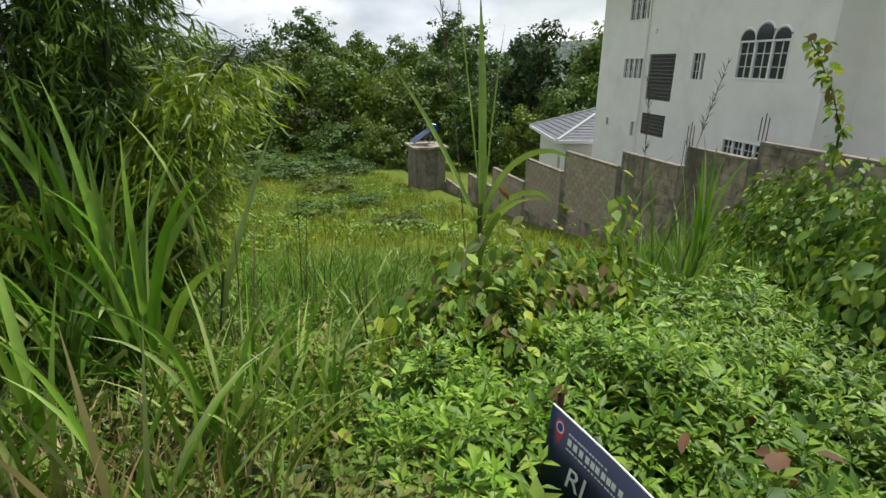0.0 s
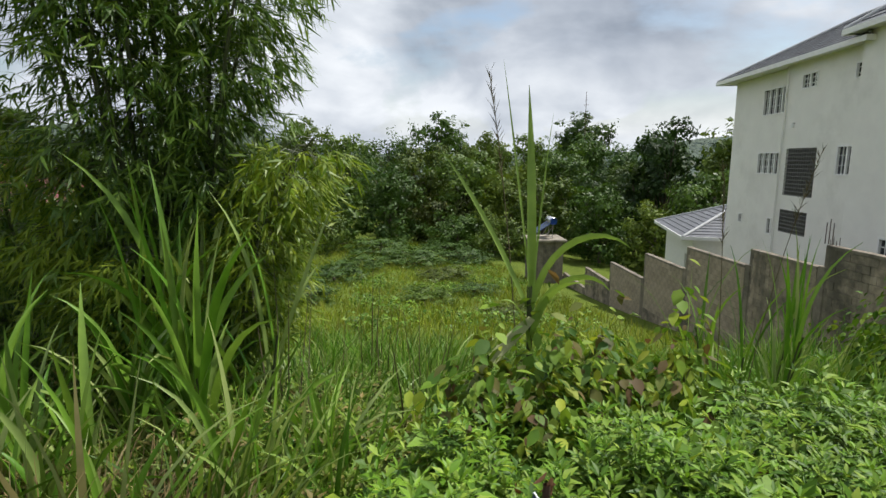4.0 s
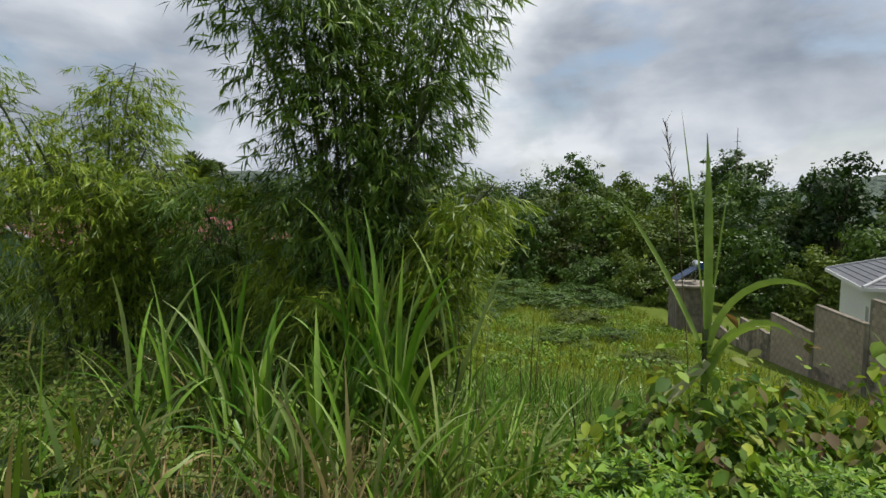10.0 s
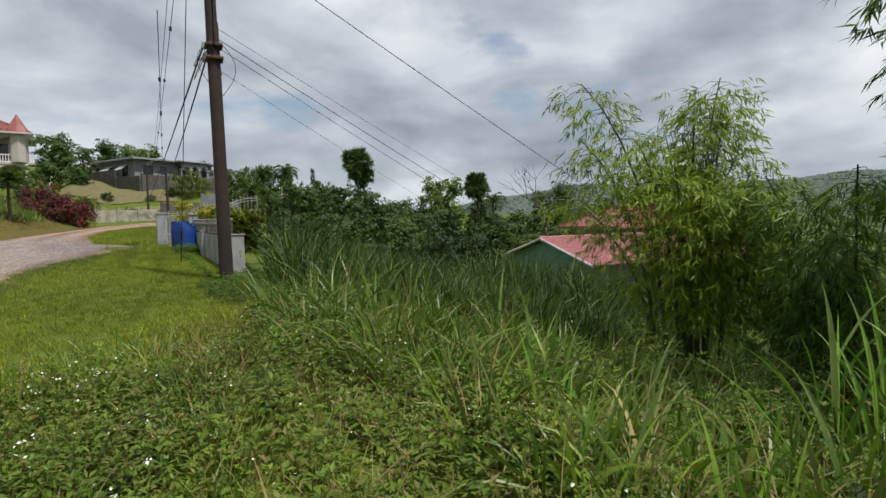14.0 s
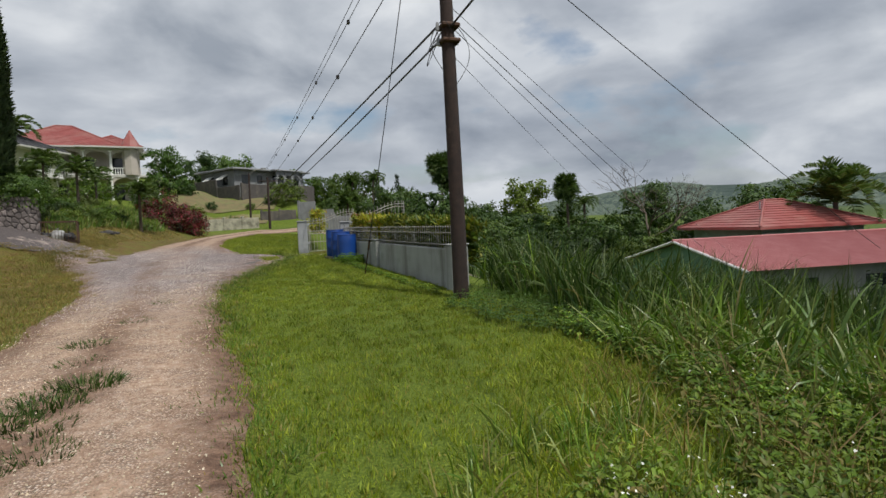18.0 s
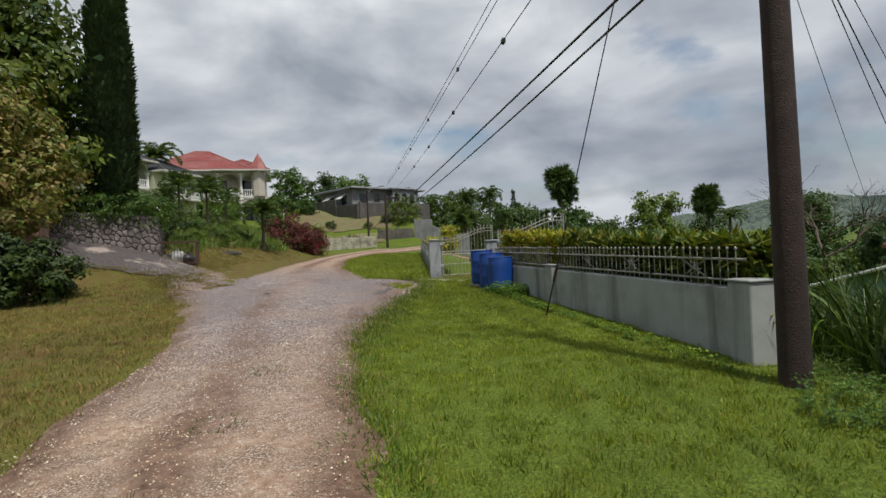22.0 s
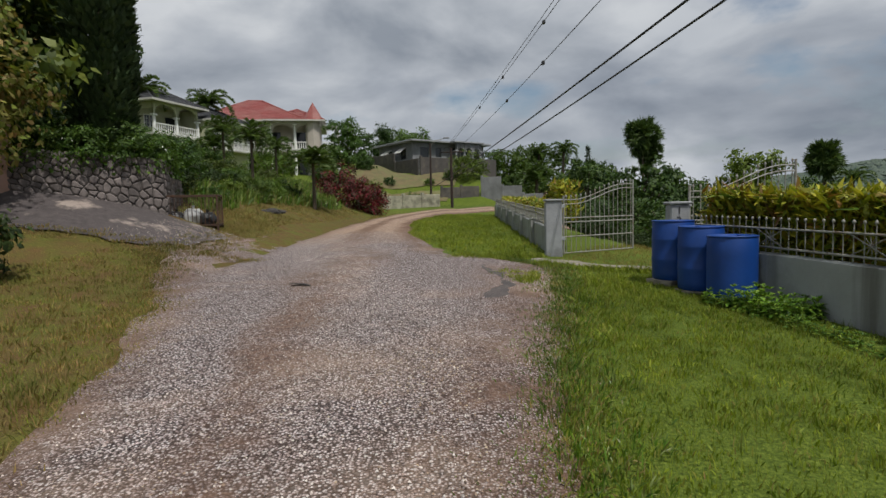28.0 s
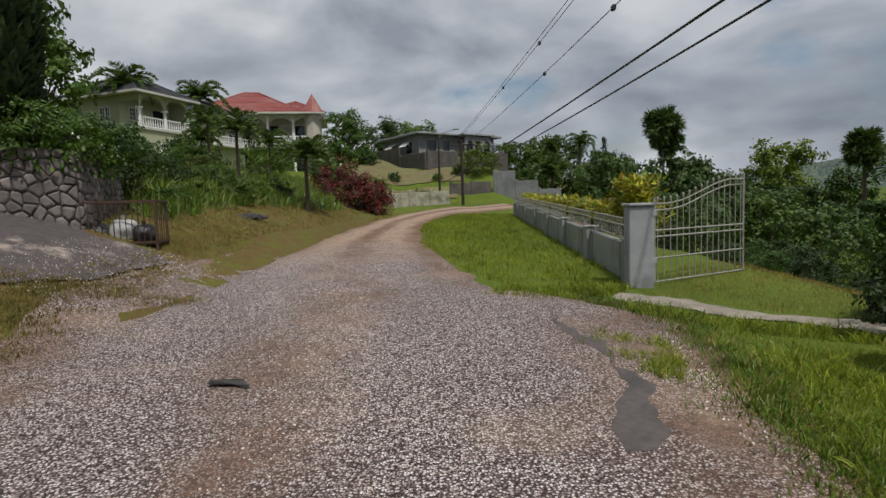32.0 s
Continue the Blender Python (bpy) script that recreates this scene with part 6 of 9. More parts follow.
for name, rad, out, mat in (("pin_disc", 0.022, 0.006, M_WHITE), ("house_mark", 0.016, 0.007, M_SIGNBLUE)):
    dot = bmesh.new()
    dot.faces.new([dot.verts.new(on_sign(0.065 + rad * math.cos(q), 0.065 + rad * 1.2 * math.sin(q), out)) for q in np.linspace(0, 6.0, 14)])
    part(name, dot, mat, sheet)
txt = bpy.data.curves.new("letters", "FONT")
txt.body, txt.size, txt.extrude = "RI", 0.13, 0.001
txt.materials.append(M_WHITE)
let = new("letters", txt)
let.parent = sheet
spot = on_sign(0.14, 0.27, 0.012)
let.matrix_basis = Matrix(((SIGN_E.x, -SIGN_D.x, SIGN_N.x, spot.x), (SIGN_E.y, -SIGN_D.y, SIGN_N.y, spot.y), (SIGN_E.z, -SIGN_D.z, SIGN_N.z, spot.z), (0, 0, 0, 1)))
v, f = tube([(0.05, -0.03, -1.15), (0.05, -0.05, -0.4), (0.06, -0.06, 0.0)], 0.016, 6)
part("post", mesh_of("post", v, f, M_RUST), None, sign)
v, f = tube([on_sign(u, 0.0, 0.0) for u in np.linspace(0, 0.62, 10)], 0.005, 5)
part("white_edge", mesh_of("white_edge", v, f, M_WHITE), None, sheet)

tar = thing("tar_scrap", "torn scrap of black rubber lying on the gravel", "scrap", at=(-7.05, 21.5, float(land(-7.05, 21.5)) + 0.06), rz=20)
bm = bmesh.new()
pts = [(-0.22, -0.02), (-0.05, -0.08), (0.02, -0.16), (0.07, -0.07), (0.24, 0.0), (0.25, 0.07), (0.06, 0.02), (-0.02, 0.04), (-0.2, 0.05)]
bm.faces.new([bm.verts.new((1.2 * x, 1.35 * y, 0.03 * math.sin(9 * x + 3) + 0.02)) for x, y in pts])
bmesh.ops.solidify(bm, geom=bm.faces[:], thickness=0.009)
part("scrap", bm, M_TAR, tar)

debris = thing("black_debris", "heap of torn black plastic on the dry verge", "debris", at=(-11.2, 34.0, float(land(-11.2, 34.0)) + 0.03), rz=35)
for dx, dy, k in ((-0.35, 0.0, 0.5), (0.0, 0.06, 0.7), (0.3, -0.05, 0.45)):
    bm = bmesh.new()
    bmesh.ops.create_icosphere(bm, subdivisions=2, radius=0.32 * k)
    for v in bm.verts:
        v.co *= 1 + 0.5 * noise.noise(v.co * 9 + Vector((dx * 20, dy, 1)))
        v.co = Vector((v.co.x * 1.4 + dx, v.co.y + dy, max(v.co.z * 0.75, -0.05)))
    part("shred", bm, M_TAR, debris)

# ---- plant kit ----
def stuff(name, vf, material, label, category, kind="stuff"):
    ob = part(name, mesh_of(name, *vf, material), None)
    return tagged(ob, label, category, kind=kind)


def region(n, poly, seed):
    """n points inside a polygon."""
    r = np.random.default_rng(seed)
    p = np.array(poly, float)
    lo, hi = p.min(0), p.max(0)
    out = np.empty((0, 2))
    while len(out) < n:
        q = r.uniform(lo, hi, (n * 2, 2))
        inside = np.zeros(len(q), bool)
        for k in range(len(p)):
            a, b = p[k], p[k - 1]
            cross = (a[1] > q[:, 1]) != (b[1] > q[:, 1])
            inside ^= cross & (q[:, 0] < (b[0] - a[0]) * (q[:, 1] - a[1]) / (b[1] - a[1] + 1e-12) + a[0])
        out = np.concatenate([out, q[inside]])
    return out[:n], r


def turf(name, poly, n, height, width, material, label, seed, seg=2, patchy=0.0):
    p, r = region(n, poly, seed)
    if patchy:
        keep = np.array([noise.noise((x * 0.6, y * 0.6, seed)) for x, y in p]) > -patchy + r.uniform(-0.25, 0.25, len(p))
        p = p[keep]
    m = len(p)
    lump = np.array([noise.noise((x * 4.5, y * 4.5, seed)) + 0.5 * noise.noise((x * 1.1, y * 1.1, seed + 3)) for x, y in p])
    h = r.uniform(0.5, 1.3, m) * height * np.clip(1 + 1.1 * lump, 0.35, 2.0)
    stuff(name, blades(on_land(p, -0.01), r.uniform(0, 6.28, m), h, r.uniform(0.7, 1.3, m) * width, r.uniform(0.05, 0.7, m), r.uniform(0.2, 1.3, m), seg), material, label, "grass")


def tussocks(name, centres, r, per, height, width, material, label, spread=0.12, lean=0.45, bend=1.7, seg=5, category="grass", lift=0.0, wvar=0.4):
    n = len(centres)
    c = np.repeat(on_land(centres, lift), per, 0)
    m = len(c)
    size = np.repeat(r.uniform(0.6, 1.25, n), per)
    yaw = r.uniform(0, 6.28, m)
    off = r.uniform(0, 1, m) ** 0.5 * spread
    c[:, 0] += np.cos(yaw) * off
    c[:, 1] += np.sin(yaw) * off
    yaw = yaw + r.normal(0, 0.6, m)
    L = height * size * r.uniform(0.55, 1.15, m)
    return stuff(name, blades(c, yaw, L, width * r.uniform(1 - wvar, 1 + wvar, m), np.abs(r.normal(0.08, lean * 0.5, m)), np.abs(r.normal(bend * 0.5, bend * 0.4, m)), seg), material, label, category)


def leaf_cloud(pos, r, size, width, material=None, up=0.55, tv=LEAF_V, tf=LEAF_F, var=0.35, droop=0.2):
    """Leaves at the points: turned all ways, mostly facing up."""
    n = len(pos)
    tilt = r.normal(-droop, up, n)
    return scatter(tv, tf, pos, turns(r.uniform(0, 6.28, n), tilt, r.normal(0, up * 0.8, n)), size * r.uniform(1 - var, 1 + var, n), width * r.uniform(0.8, 1.2, n))


def weed_bed(name, poly, plants, seed, label, tall=0.7, leaf=0.11, tiers=5, material=M_WEED, width=0.62, lumps=0.35, grow=None, clear=(), whorl=6):
    """Upright leafy weeds: a star of young leaves on each stem, whorls of larger ones below."""
    p, r = region(plants, poly, seed)
    for x, y, q, h in clear:
        keep = np.hypot(p[:, 0] - x, p[:, 1] - y) > q
        p = p[keep]
    plants = len(p)
    lump = np.array([noise.noise((x * 0.9, y * 0.9, seed * 0.7)) for x, y in p])
    fine = np.array([noise.noise((x * 2.6, y * 2.6, seed * 1.3)) for x, y in p])
    h = tall * np.clip(1 + lumps * lump + lumps * 0.9 * fine, 0.3, 1.7) * r.uniform(0.72, 1.12, plants)
    if grow:
        h = h * np.interp(p[:, 0], grow[0], grow[1])
    base = on_land(p)
    big = r.uniform(0.75, 1.2, plants)
    lx, ly = r.normal(0, 0.13, plants) * h, r.normal(0, 0.13, plants) * h
    per = tiers * whorl
    k = np.repeat(np.arange(plants), per)
    tier = np.tile(np.repeat(np.arange(tiers), whorl), plants)
    drop = tier * r.uniform(0.05, 0.09, plants)[k] * (leaf / 0.08)
    z = np.maximum(h[k] - drop, 0.03)
    s = z / h[k]
    yaw = np.tile(np.arange(whorl) * 6.283 / whorl, plants * tiers) + (r.uniform(0, 6.28, plants)[k] + tier * 0.5) + r.normal(0, 0.22, len(k))
    rad = 0.008 + 0.012 * tier
    pos = np.column_stack([base[k, 0] + lx[k] * s - np.sin(yaw) * rad, base[k, 1] + ly[k] * s + np.cos(yaw) * rad, base[k, 2] + z])
    tilt = np.interp(tier, [0, 1, 2, 5], [0.75, 0.22, -0.12, -0.4]) + r.normal(0, 0.18, len(k))
    size = leaf * np.interp(tier, [0, 1, 2, 4], [0.62, 0.95, 1.15, 1.2]) * big[k] * r.uniform(0.8, 1.15, len(k))
    keep = r.uniform(0, 1, len(k)) > 0.12
    v1 = scatter(FOLD_V, FOLD_F, pos[keep], turns(yaw, tilt, r.normal(0, 0.2, len(k)))[keep], size[keep], (width * r.uniform(0.8, 1.2, len(k)))[keep])
    stuff(name, v1, material, label, "weeds")
    stems = blades(base, np.arctan2(ly, lx), h * 0.97, np.full(plants, 0.009), np.arctan2(np.hypot(lx, ly), h), np.full(plants, 0.05), 2)
    stuff("weed_stems", stems, M_STEM, "thin brown-green stems of roadside weeds", "weeds")


def tapered(points, r0, r1, sides=7):
    n = len(points)
    return tube(points, np.linspace(r0, r1, n), sides)


def tree_mesh(seed, height, spread, crown_from, leaves, leaf, lobes, trunk_r=0.22, shape=1.0, slim=0.6):
    """Trunk with limbs, and a crown of leaves in uneven lobes with gaps."""
    r = np.random.default_rng(seed)
    top = height * 0.8
    trunk = [np.array((r.normal(0, 0.12) * t * spread * 0.3, r.normal(0, 0.12) * t * spread * 0.3, top * t - 0.4 * (t == 0))) for t in np.linspace(0, 1, 6)]
    wood = [tapered(trunk, trunk_r, trunk_r * 0.25)]
    centres = []
    for k in range(lobes):
        t = crown_from + (1 - crown_from) * (k + 0.5) / lobes
        a = k * 2.4 + r.uniform(-0.5, 0.5)
        reach = spread * (0.35 + 0.65 * math.sin(math.pi * min(1, (t - crown_from) / (1 - crown_from) * 0.75 + 0.2)) ** shape) * r.uniform(0.45, 0.9)
        c = np.array((math.cos(a) * reach, math.sin(a) * reach, height * t * r.uniform(0.92, 1.03)))
        start = np.array((0, 0, top * max(0.25, t * 0.75 - 0.1)))
        mid = (start + c) / 2 + np.array((0, 0, -0.05 * height * r.uniform(0, 1)))
        wood.append(tapered([start, mid, c], trunk_r * 0.38, 0.03, 5))
        centres.append((c, spread * r.uniform(0.4, 0.6)))
    per = leaves // lobes
    pos, out = [], []
    for c, s in centres:
        sub = r.normal(0, 1, (max(4, per // 26), 3))
        sub = c + sub / np.linalg.norm(sub, axis=1)[:, None] * s * r.uniform(0.35, 1.0, (len(sub), 1)) * np.array((1, 1, 0.75))
        q = sub[r.integers(0, len(sub), per)] + r.normal(0, s * 0.16, (per, 3)) * np.array((1, 1, 0.7))
        pos.append(q)
        out.append((q - c) / s + np.array((0, 0, 0.35)))
    pos, out = np.concatenate(pos), np.concatenate(out)
    out = out / np.linalg.norm(out, axis=1)[:, None] + r.normal(0, 0.38, out.shape)
    out /= np.linalg.norm(out, axis=1)[:, None]
    along = np.cross(out, r.normal(0, 1, out.shape)) + np.array((0, 0, -0.3))
    along -= out * (along * out).sum(1)[:, None]
    along /= np.linalg.norm(along, axis=1)[:, None] + 1e-9
    turn = np.stack([np.cross(along, out), along, out], -1)
    n = len(pos)
    return mesh_of("trunk", *joined(wood), M_BARK, True), scatter(SLIM_V, SLIM_F, pos, turn, leaf * 1.35 * r.uniform(0.65, 1.35, n), slim * r.uniform(0.8, 1.2, n))


TREES = {}


def make_tree(kind, at, scale=1.0, rz=0.0, label="leafy dark green tree in the valley", material=M_TREE, group="", zscale=1.0, category="tree", sink=0.0, z=None):
    """One of the tree kinds, set on the ground."""
    specs = {"broad": (11, 11.0, 4.8, 0.12, 7000, 0.34, 22, 0.28), "round": (23, 9.0, 4.4, 0.08, 6400, 0.32, 20, 0.25), "tall": (37, 14.0, 4.2, 0.18, 7000, 0.35, 24, 0.3), "airy": (41, 12.0, 4.6, 0.3, 4200, 0.26, 22, 0.22),
             "mound": (53, 4.2, 3.4, 0.02, 4600, 0.235, 16, 0.12), "thicket": (61, 1.35, 1.0, 0.02, 9000, 0.085, 16, 0.05), "lumpy": (71, 6.5, 3.2, 0.10, 5200, 0.265, 16, 0.2), "fine": (83, 6.5, 3.2, 0.06, 20000, 0.16, 26, 0.16)}
    key = (kind, material.name)
    if key not in TREES:
        sd, h, sp, cf, lv, lf, lo, tr = specs[kind]
        wood, cloud = tree_mesh(sd, h, sp, cf, lv, lf, lo, tr)
        TREES[key] = (wood, mesh_of("crown", *cloud, material))
    wood, crown = TREES[key]
    name = "bush" if category in ("bush", "shrub") else "tree"
    t = new(name)
    tagged(t, label, category, group)
    part("trunk", wood, None, t)
    part("crown", crown, None, t)
    z = float(land(at[0], at[1])) - sink if z is None else z
    t.matrix_basis = pose(at[0], at[1], z, 0, 0, rz) @ Matrix.Diagonal((scale, scale, scale * zscale, 1))
    return t


def frond_mesh(name, length, leaflets, leaf, droop, seed, width=0.06, hang=0.6):
    r = np.random.default_rng(seed)
    s = np.linspace(0, 1, 9)
    ang = 0.9 - droop * s ** 1.2
    x = np.concatenate([[0], np.cumsum(np.cos(ang[:-1]) * length / 8)])
    z = np.concatenate([[0], np.cumsum(np.sin(ang[:-1]) * length / 8)])
    stem = tube(np.column_stack([x, 0 * x, z]), np.linspace(0.03, 0.006, 9), 4)
    t = np.repeat(np.linspace(0.12, 1, leaflets), 2)
    side = np.tile([-1, 1], leaflets)
    base = np.column_stack([np.interp(t, s, x), 0 * t, np.interp(t, s, z)])
    L = leaf * np.interp(t, [0, 0.4, 1], [0.6, 1, 0.35]) * r.uniform(0.85, 1.15, len(t))
    yaw = side * (1.15 - 0.5 * t) + r.normal(0, 0.08, len(t))
    lf = blades(base, yaw, L, np.full(len(t), width), np.full(len(t), 1.25), np.full(len(t), hang) + r.uniform(0, 0.4, len(t)), 3)
    return mesh_of(name, *joined([stem, lf]), M_PALM)


def palm(at, trunk_h, fronds, mesh, label, trunk_r=0.14, lean=(0, 0), group="", scale=1.0, ball=False):
    p = thing("palm_tree", label, "palm", group, at=(at[0], at[1], float(land(at[0], at[1]))))
    pts = [(lean[0] * t * t, lean[1] * t * t, trunk_h * t - 0.3 * (t == 0)) for t in np.linspace(0, 1, 7)]
    v, f = tube(pts, np.linspace(trunk_r * 1.2, trunk_r * 0.8, 7), 8)
    part("trunk", mesh_of("trunk", v, f, M_BARK, True), None, p)
    r = np.random.default_rng(int(abs(at[0] * 31 + at[1] * 7)))
    for k in range(fronds):
        ob = new("frond", mesh)
        ob.parent = p
        pitch = math.degrees(math.asin(r.uniform(-0.9, 0.75))) if ball else (-35 + 70 * (k / fronds)) + r.uniform(-8, 8)
        ob.matrix_basis = pose(lean[0], lean[1], trunk_h - 0.1, 0, pitch, 137.5 * k + r.uniform(-12, 12)) @ Matrix.Scale(scale * r.uniform(0.85, 1.1), 4)
    return p


# ---- bamboo ----
def bamboo(name, at, culms, height, reach, sprays, seed, material, label, leaf=0.17, low=0.12, slim=0.13, lean_to=(0, 0), squash=1.0):
    r = np.random.default_rng(seed)
    b = thing(name, label, "bamboo", at=(at[0], at[1], float(land(at[0], at[1]))))
    lines = []
    for k in range(culms):
        a, q = r.uniform(0, 6.28), r.uniform(0.1, 0.75)
        base = np.array((math.cos(a) * q * 0.6, math.sin(a) * q * 0.6, -0.2))
        h = height * r.uniform(0.65, 1.05)
        out = np.array((math.cos(a) * reach * squash + lean_to[0], math.sin(a) * reach + lean_to[1], 0)) * r.uniform(0.25, 1.0)
        pts = np.array([base + out * t ** 2.2 + np.array((0, 0, h * (t - 0.18 * t ** 3))) for t in np.linspace(0, 1, 9)])
        lines.append(pts)
        v, f = tube(pts, np.linspace(0.035, 0.008, 9), 6)
        part("culm", mesh_of("culm", v, f, M_CULM, True), None, b)
    pos, yaw, tilt, size = [], [], [], []
    twigs = []
    for n in range(sprays):
        pts = lines[r.integers(0, culms)]
        t = low + (1 - low) * r.uniform(0, 1) ** 0.8
        c = np.array([np.interp(t * 8, range(9), pts[:, k]) for k in range(3)])
        a = r.uniform(0, 6.28)
        d = r.uniform(0.25, 1.0) * reach * 0.55 * (1.15 - 0.6 * t)
        e = c + np.array((math.cos(a) * d, math.sin(a) * d, r.uniform(-0.25, 0.35) * d - 0.12))
        if n % 3 == 0:
            twigs.append(tube([c, (c + e) / 2 + np.array((0, 0, 0.05)), e], [0.006, 0.004, 0.002], 3))
        k = r.integers(8, 14)
        ang = a + r.normal(0, 0.75, k)
        w = r.uniform(0, 1, k)
        pos.append(e + np.column_stack([np.cos(a) * w * 0.22, np.sin(a) * w * 0.22, -0.1 * w * w]))
        yaw.append(ang - np.pi / 2)
        tilt.append(r.normal(-0.55, 0.4, k))
        size.append(leaf * r.uniform(0.6, 1.2, k))
    pos, yaw, tilt, size = (np.concatenate(q) for q in (pos, yaw, tilt, size))
    v, f = scatter(SLIM_V, SLIM_F, pos, turns(yaw, tilt, r.normal(0, 0.5, len(yaw))), size, slim)
    part("foliage", mesh_of("foliage", v, f, material), None, b)
    part("twig_work", mesh_of("twig_work", *joined(twigs), M_CULM), None, b)
    return b


bamboo("bamboo_clump", (5.2, 1.85), 14, 8.6, 1.22, 4000, 5, M_BAMBOO, "tall dark green bamboo clump at the lot's edge", 0.185, 0.06, 0.12)
bamboo("bamboo_clump", (4.95, 1.6), 9, 3.9, 1.0, 2800, 9, M_BAMBOO2, "arching yellow-green bamboo at the foot of the clump", 0.16, 0.38, 0.14)
bamboo("bamboo_clump", (5.2, 5.8), 16, 6.0, 1.3, 3000, 6, M_BAMBOO2, "young yellow-green bamboo arching over the grass", 0.155, 0.34, 0.13, (-0.1, 0.4))
bamboo("bamboo_clump", (6.1, 4.1), 10, 4.6, 1.3, 2300, 10, M_BAMBOO, "thin dark bamboo between two larger clumps", 0.18, 0.12, 0.11)

# ---- verge, road edges and lawn ----
LAWN = [(-3.4, 0), (-3.9, 6), (-4.4, 10.9), (-4.75, 14.6), (-4.35, 16.6), (-3.95, 18.6), (-3.4, 20.0), (-2.95, 21.6), (-1.7, 22.0), (-1.5, 21.5), (-0.9, 17), (-0.5, 12.4), (-0.2, 9), (-0.9, 6), (-2.2, 3)]
LAWN2 = [(-5.0, 27.6), (-4.4, 25.2), (-2.5, 25.6), (-2.1, 30), (-1.3, 40), (-0.9, 50), (-2.6, 52), (-4.8, 48.5), (-5.8, 44), (-6.2, 38.8), (-5.8, 31)]
turf("lawn_grass", LAWN, 190000, 0.036, 0.009, M_GRASS, "short bright green lawn on the verge", 3, 1)
turf("lawn_straw", LAWN, 5000, 0.045, 0.006, M_DRYGRASS, "dry blades scattered through the lawn", 13, 2, 0.15)
p, r = region(3400, LAWN, 23)
tussocks("lawn_tufts", p, r, 14, 0.06, 0.011, M_GRASS, "coarser clumps standing up in the mown lawn", 0.10, 0.7, 1.2, 2)
p, r = region(2200, [(-6.9, 9), (-7.2, 13.6), (-7.9, 18), (-8.4, 20.2), (-9.5, 22.5), (-10.2, 24.2), (-11.2, 23.8), (-13, 19), (-11, 9)], 24)
tussocks("verge_tufts", p, r, 12, 0.085, 0.012, M_DRYGRASS, "straw-coloured clumps on the browned verge", 0.11, 0.8, 1.2, 2)
p, r = region(900, LAWN2, 25)
tussocks("lawn_tufts", p, r, 14, 0.14, 0.016, M_GRASS, "coarser clumps in the grass strip by the wall", 0.12, 0.7, 1.2, 2)
edge = np.array(ROAD_L[2:9])
q = np.concatenate([edge[k] + (edge[k + 1] - edge[k]) * np.linspace(0, 1, 32)[:, None] for k in range(len(edge) - 1)])
q = np.concatenate([q, q])
tussocks("edge_tufts", q + np.random.default_rng(26).normal(0.1, 0.3, q.shape), np.random.default_rng(27), 26, 0.07, 0.010, M_DRYGRASS, "dry grass fraying over the gravel edge", 0.2, 0.9, 1.4, 2)
turf("lawn_grass", LAWN2, 60000, 0.07, 0.013, M_GRASS, "bright green grass strip along the wall", 4, 1)
turf("rough_grass", [(-3.3, -1), (-3.6, 4), (-1.9, 7.2), (-0.6, 8.6), (-0.3, 6), (-0.5, 2), (-1, -1)], 16000, 0.12, 0.009, M_GRASS, "longer rough grass at the weedy edge", 5, 3)
turf("rough_grass", [(-2.4, 1.5), (-2.3, 5.4), (-0.4, 8.6), (1.2, 8.4), (1.4, 3), (0.4, -0.4), (-1.2, -0.5)], 4200, 0.22, 0.008, M_DRYGRASS, "dry yellowing grass through verge weeds", 17, 3, 0.1)
turf("dry_turf", [(-7.0, 10), (-7.9, 18), (-8.4, 20.2), (-9.5, 22.5), (-10.2, 24.2), (-11.2, 23.8), (-14, 21.8), (-14, 8), (-8, 5)], 46000, 0.045, 0.010, M_DRYGRASS, "thin browned turf beside the road", 6, 1, 0.1)
turf("dry_turf", [(-6.9, 8), (-7.2, 13.6), (-7.9, 18), (-8.4, 20.2), (-9.5, 22.5), (-10.2, 24.2), (-11.2, 23.8), (-13, 19), (-11, 9)], 42000, 0.045, 0.009, M_GRASS, "greener tufts in the browned turf", 18, 1, 0.0)
turf("dry_turf", [(-8.5, 20.2), (-9.7, 22.8), (-10.2, 24.2), (-10.3, 27.1), (-10.2, 31), (-11.5, 30), (-10.9, 27.3), (-10.4, 25), (-10.9, 23.6)], 20000, 0.05, 0.010, M_DRYGRASS, "thin browned turf at the driveway mouth", 19, 1, 0.1)
turf("dry_turf", [(-10.2, 29.5), (-10.3, 33), (-9.7, 39), (-9.2, 44), (-8.2, 51), (-10, 56), (-11.5, 50), (-12.4, 36), (-11.6, 29)], 26000, 0.07, 0.016, M_DRYGRASS, "dry grass verge under the bank", 7, 2, 0.2)
turf("dry_turf", [(-9.7, 27.6), (-11.3, 27.3), (-12.2, 29.6), (-11.6, 31.5), (-10.0, 31)], 9000, 0.06, 0.012, M_DRYGRASS, "dry yellow wedge of turf beside the driveway", 29, 1)
p = np.array(((-5.45, 8.75), (-5.25, 8.55), (-5.6, 8.35), (-5.4, 8.1), (-5.6, 7.75), (-5.3, 7.6), (-5.15, 7.1), (-5.45, 6.9), (-5.25, 6.5), (-5.75, 10.35), (-5.6, 9.5), (-5.55, 11.7), (-5.5, 13.3), (-5.2, 5.9)))
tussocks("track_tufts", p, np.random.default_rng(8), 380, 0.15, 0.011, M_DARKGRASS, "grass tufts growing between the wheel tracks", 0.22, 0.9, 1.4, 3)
edge = np.array(ROAD_R[1:11])
q = np.concatenate([edge[k] + (edge[k + 1] - edge[k]) * np.linspace(0, 1, 90)[:, None] for k in range(len(edge) - 1)])
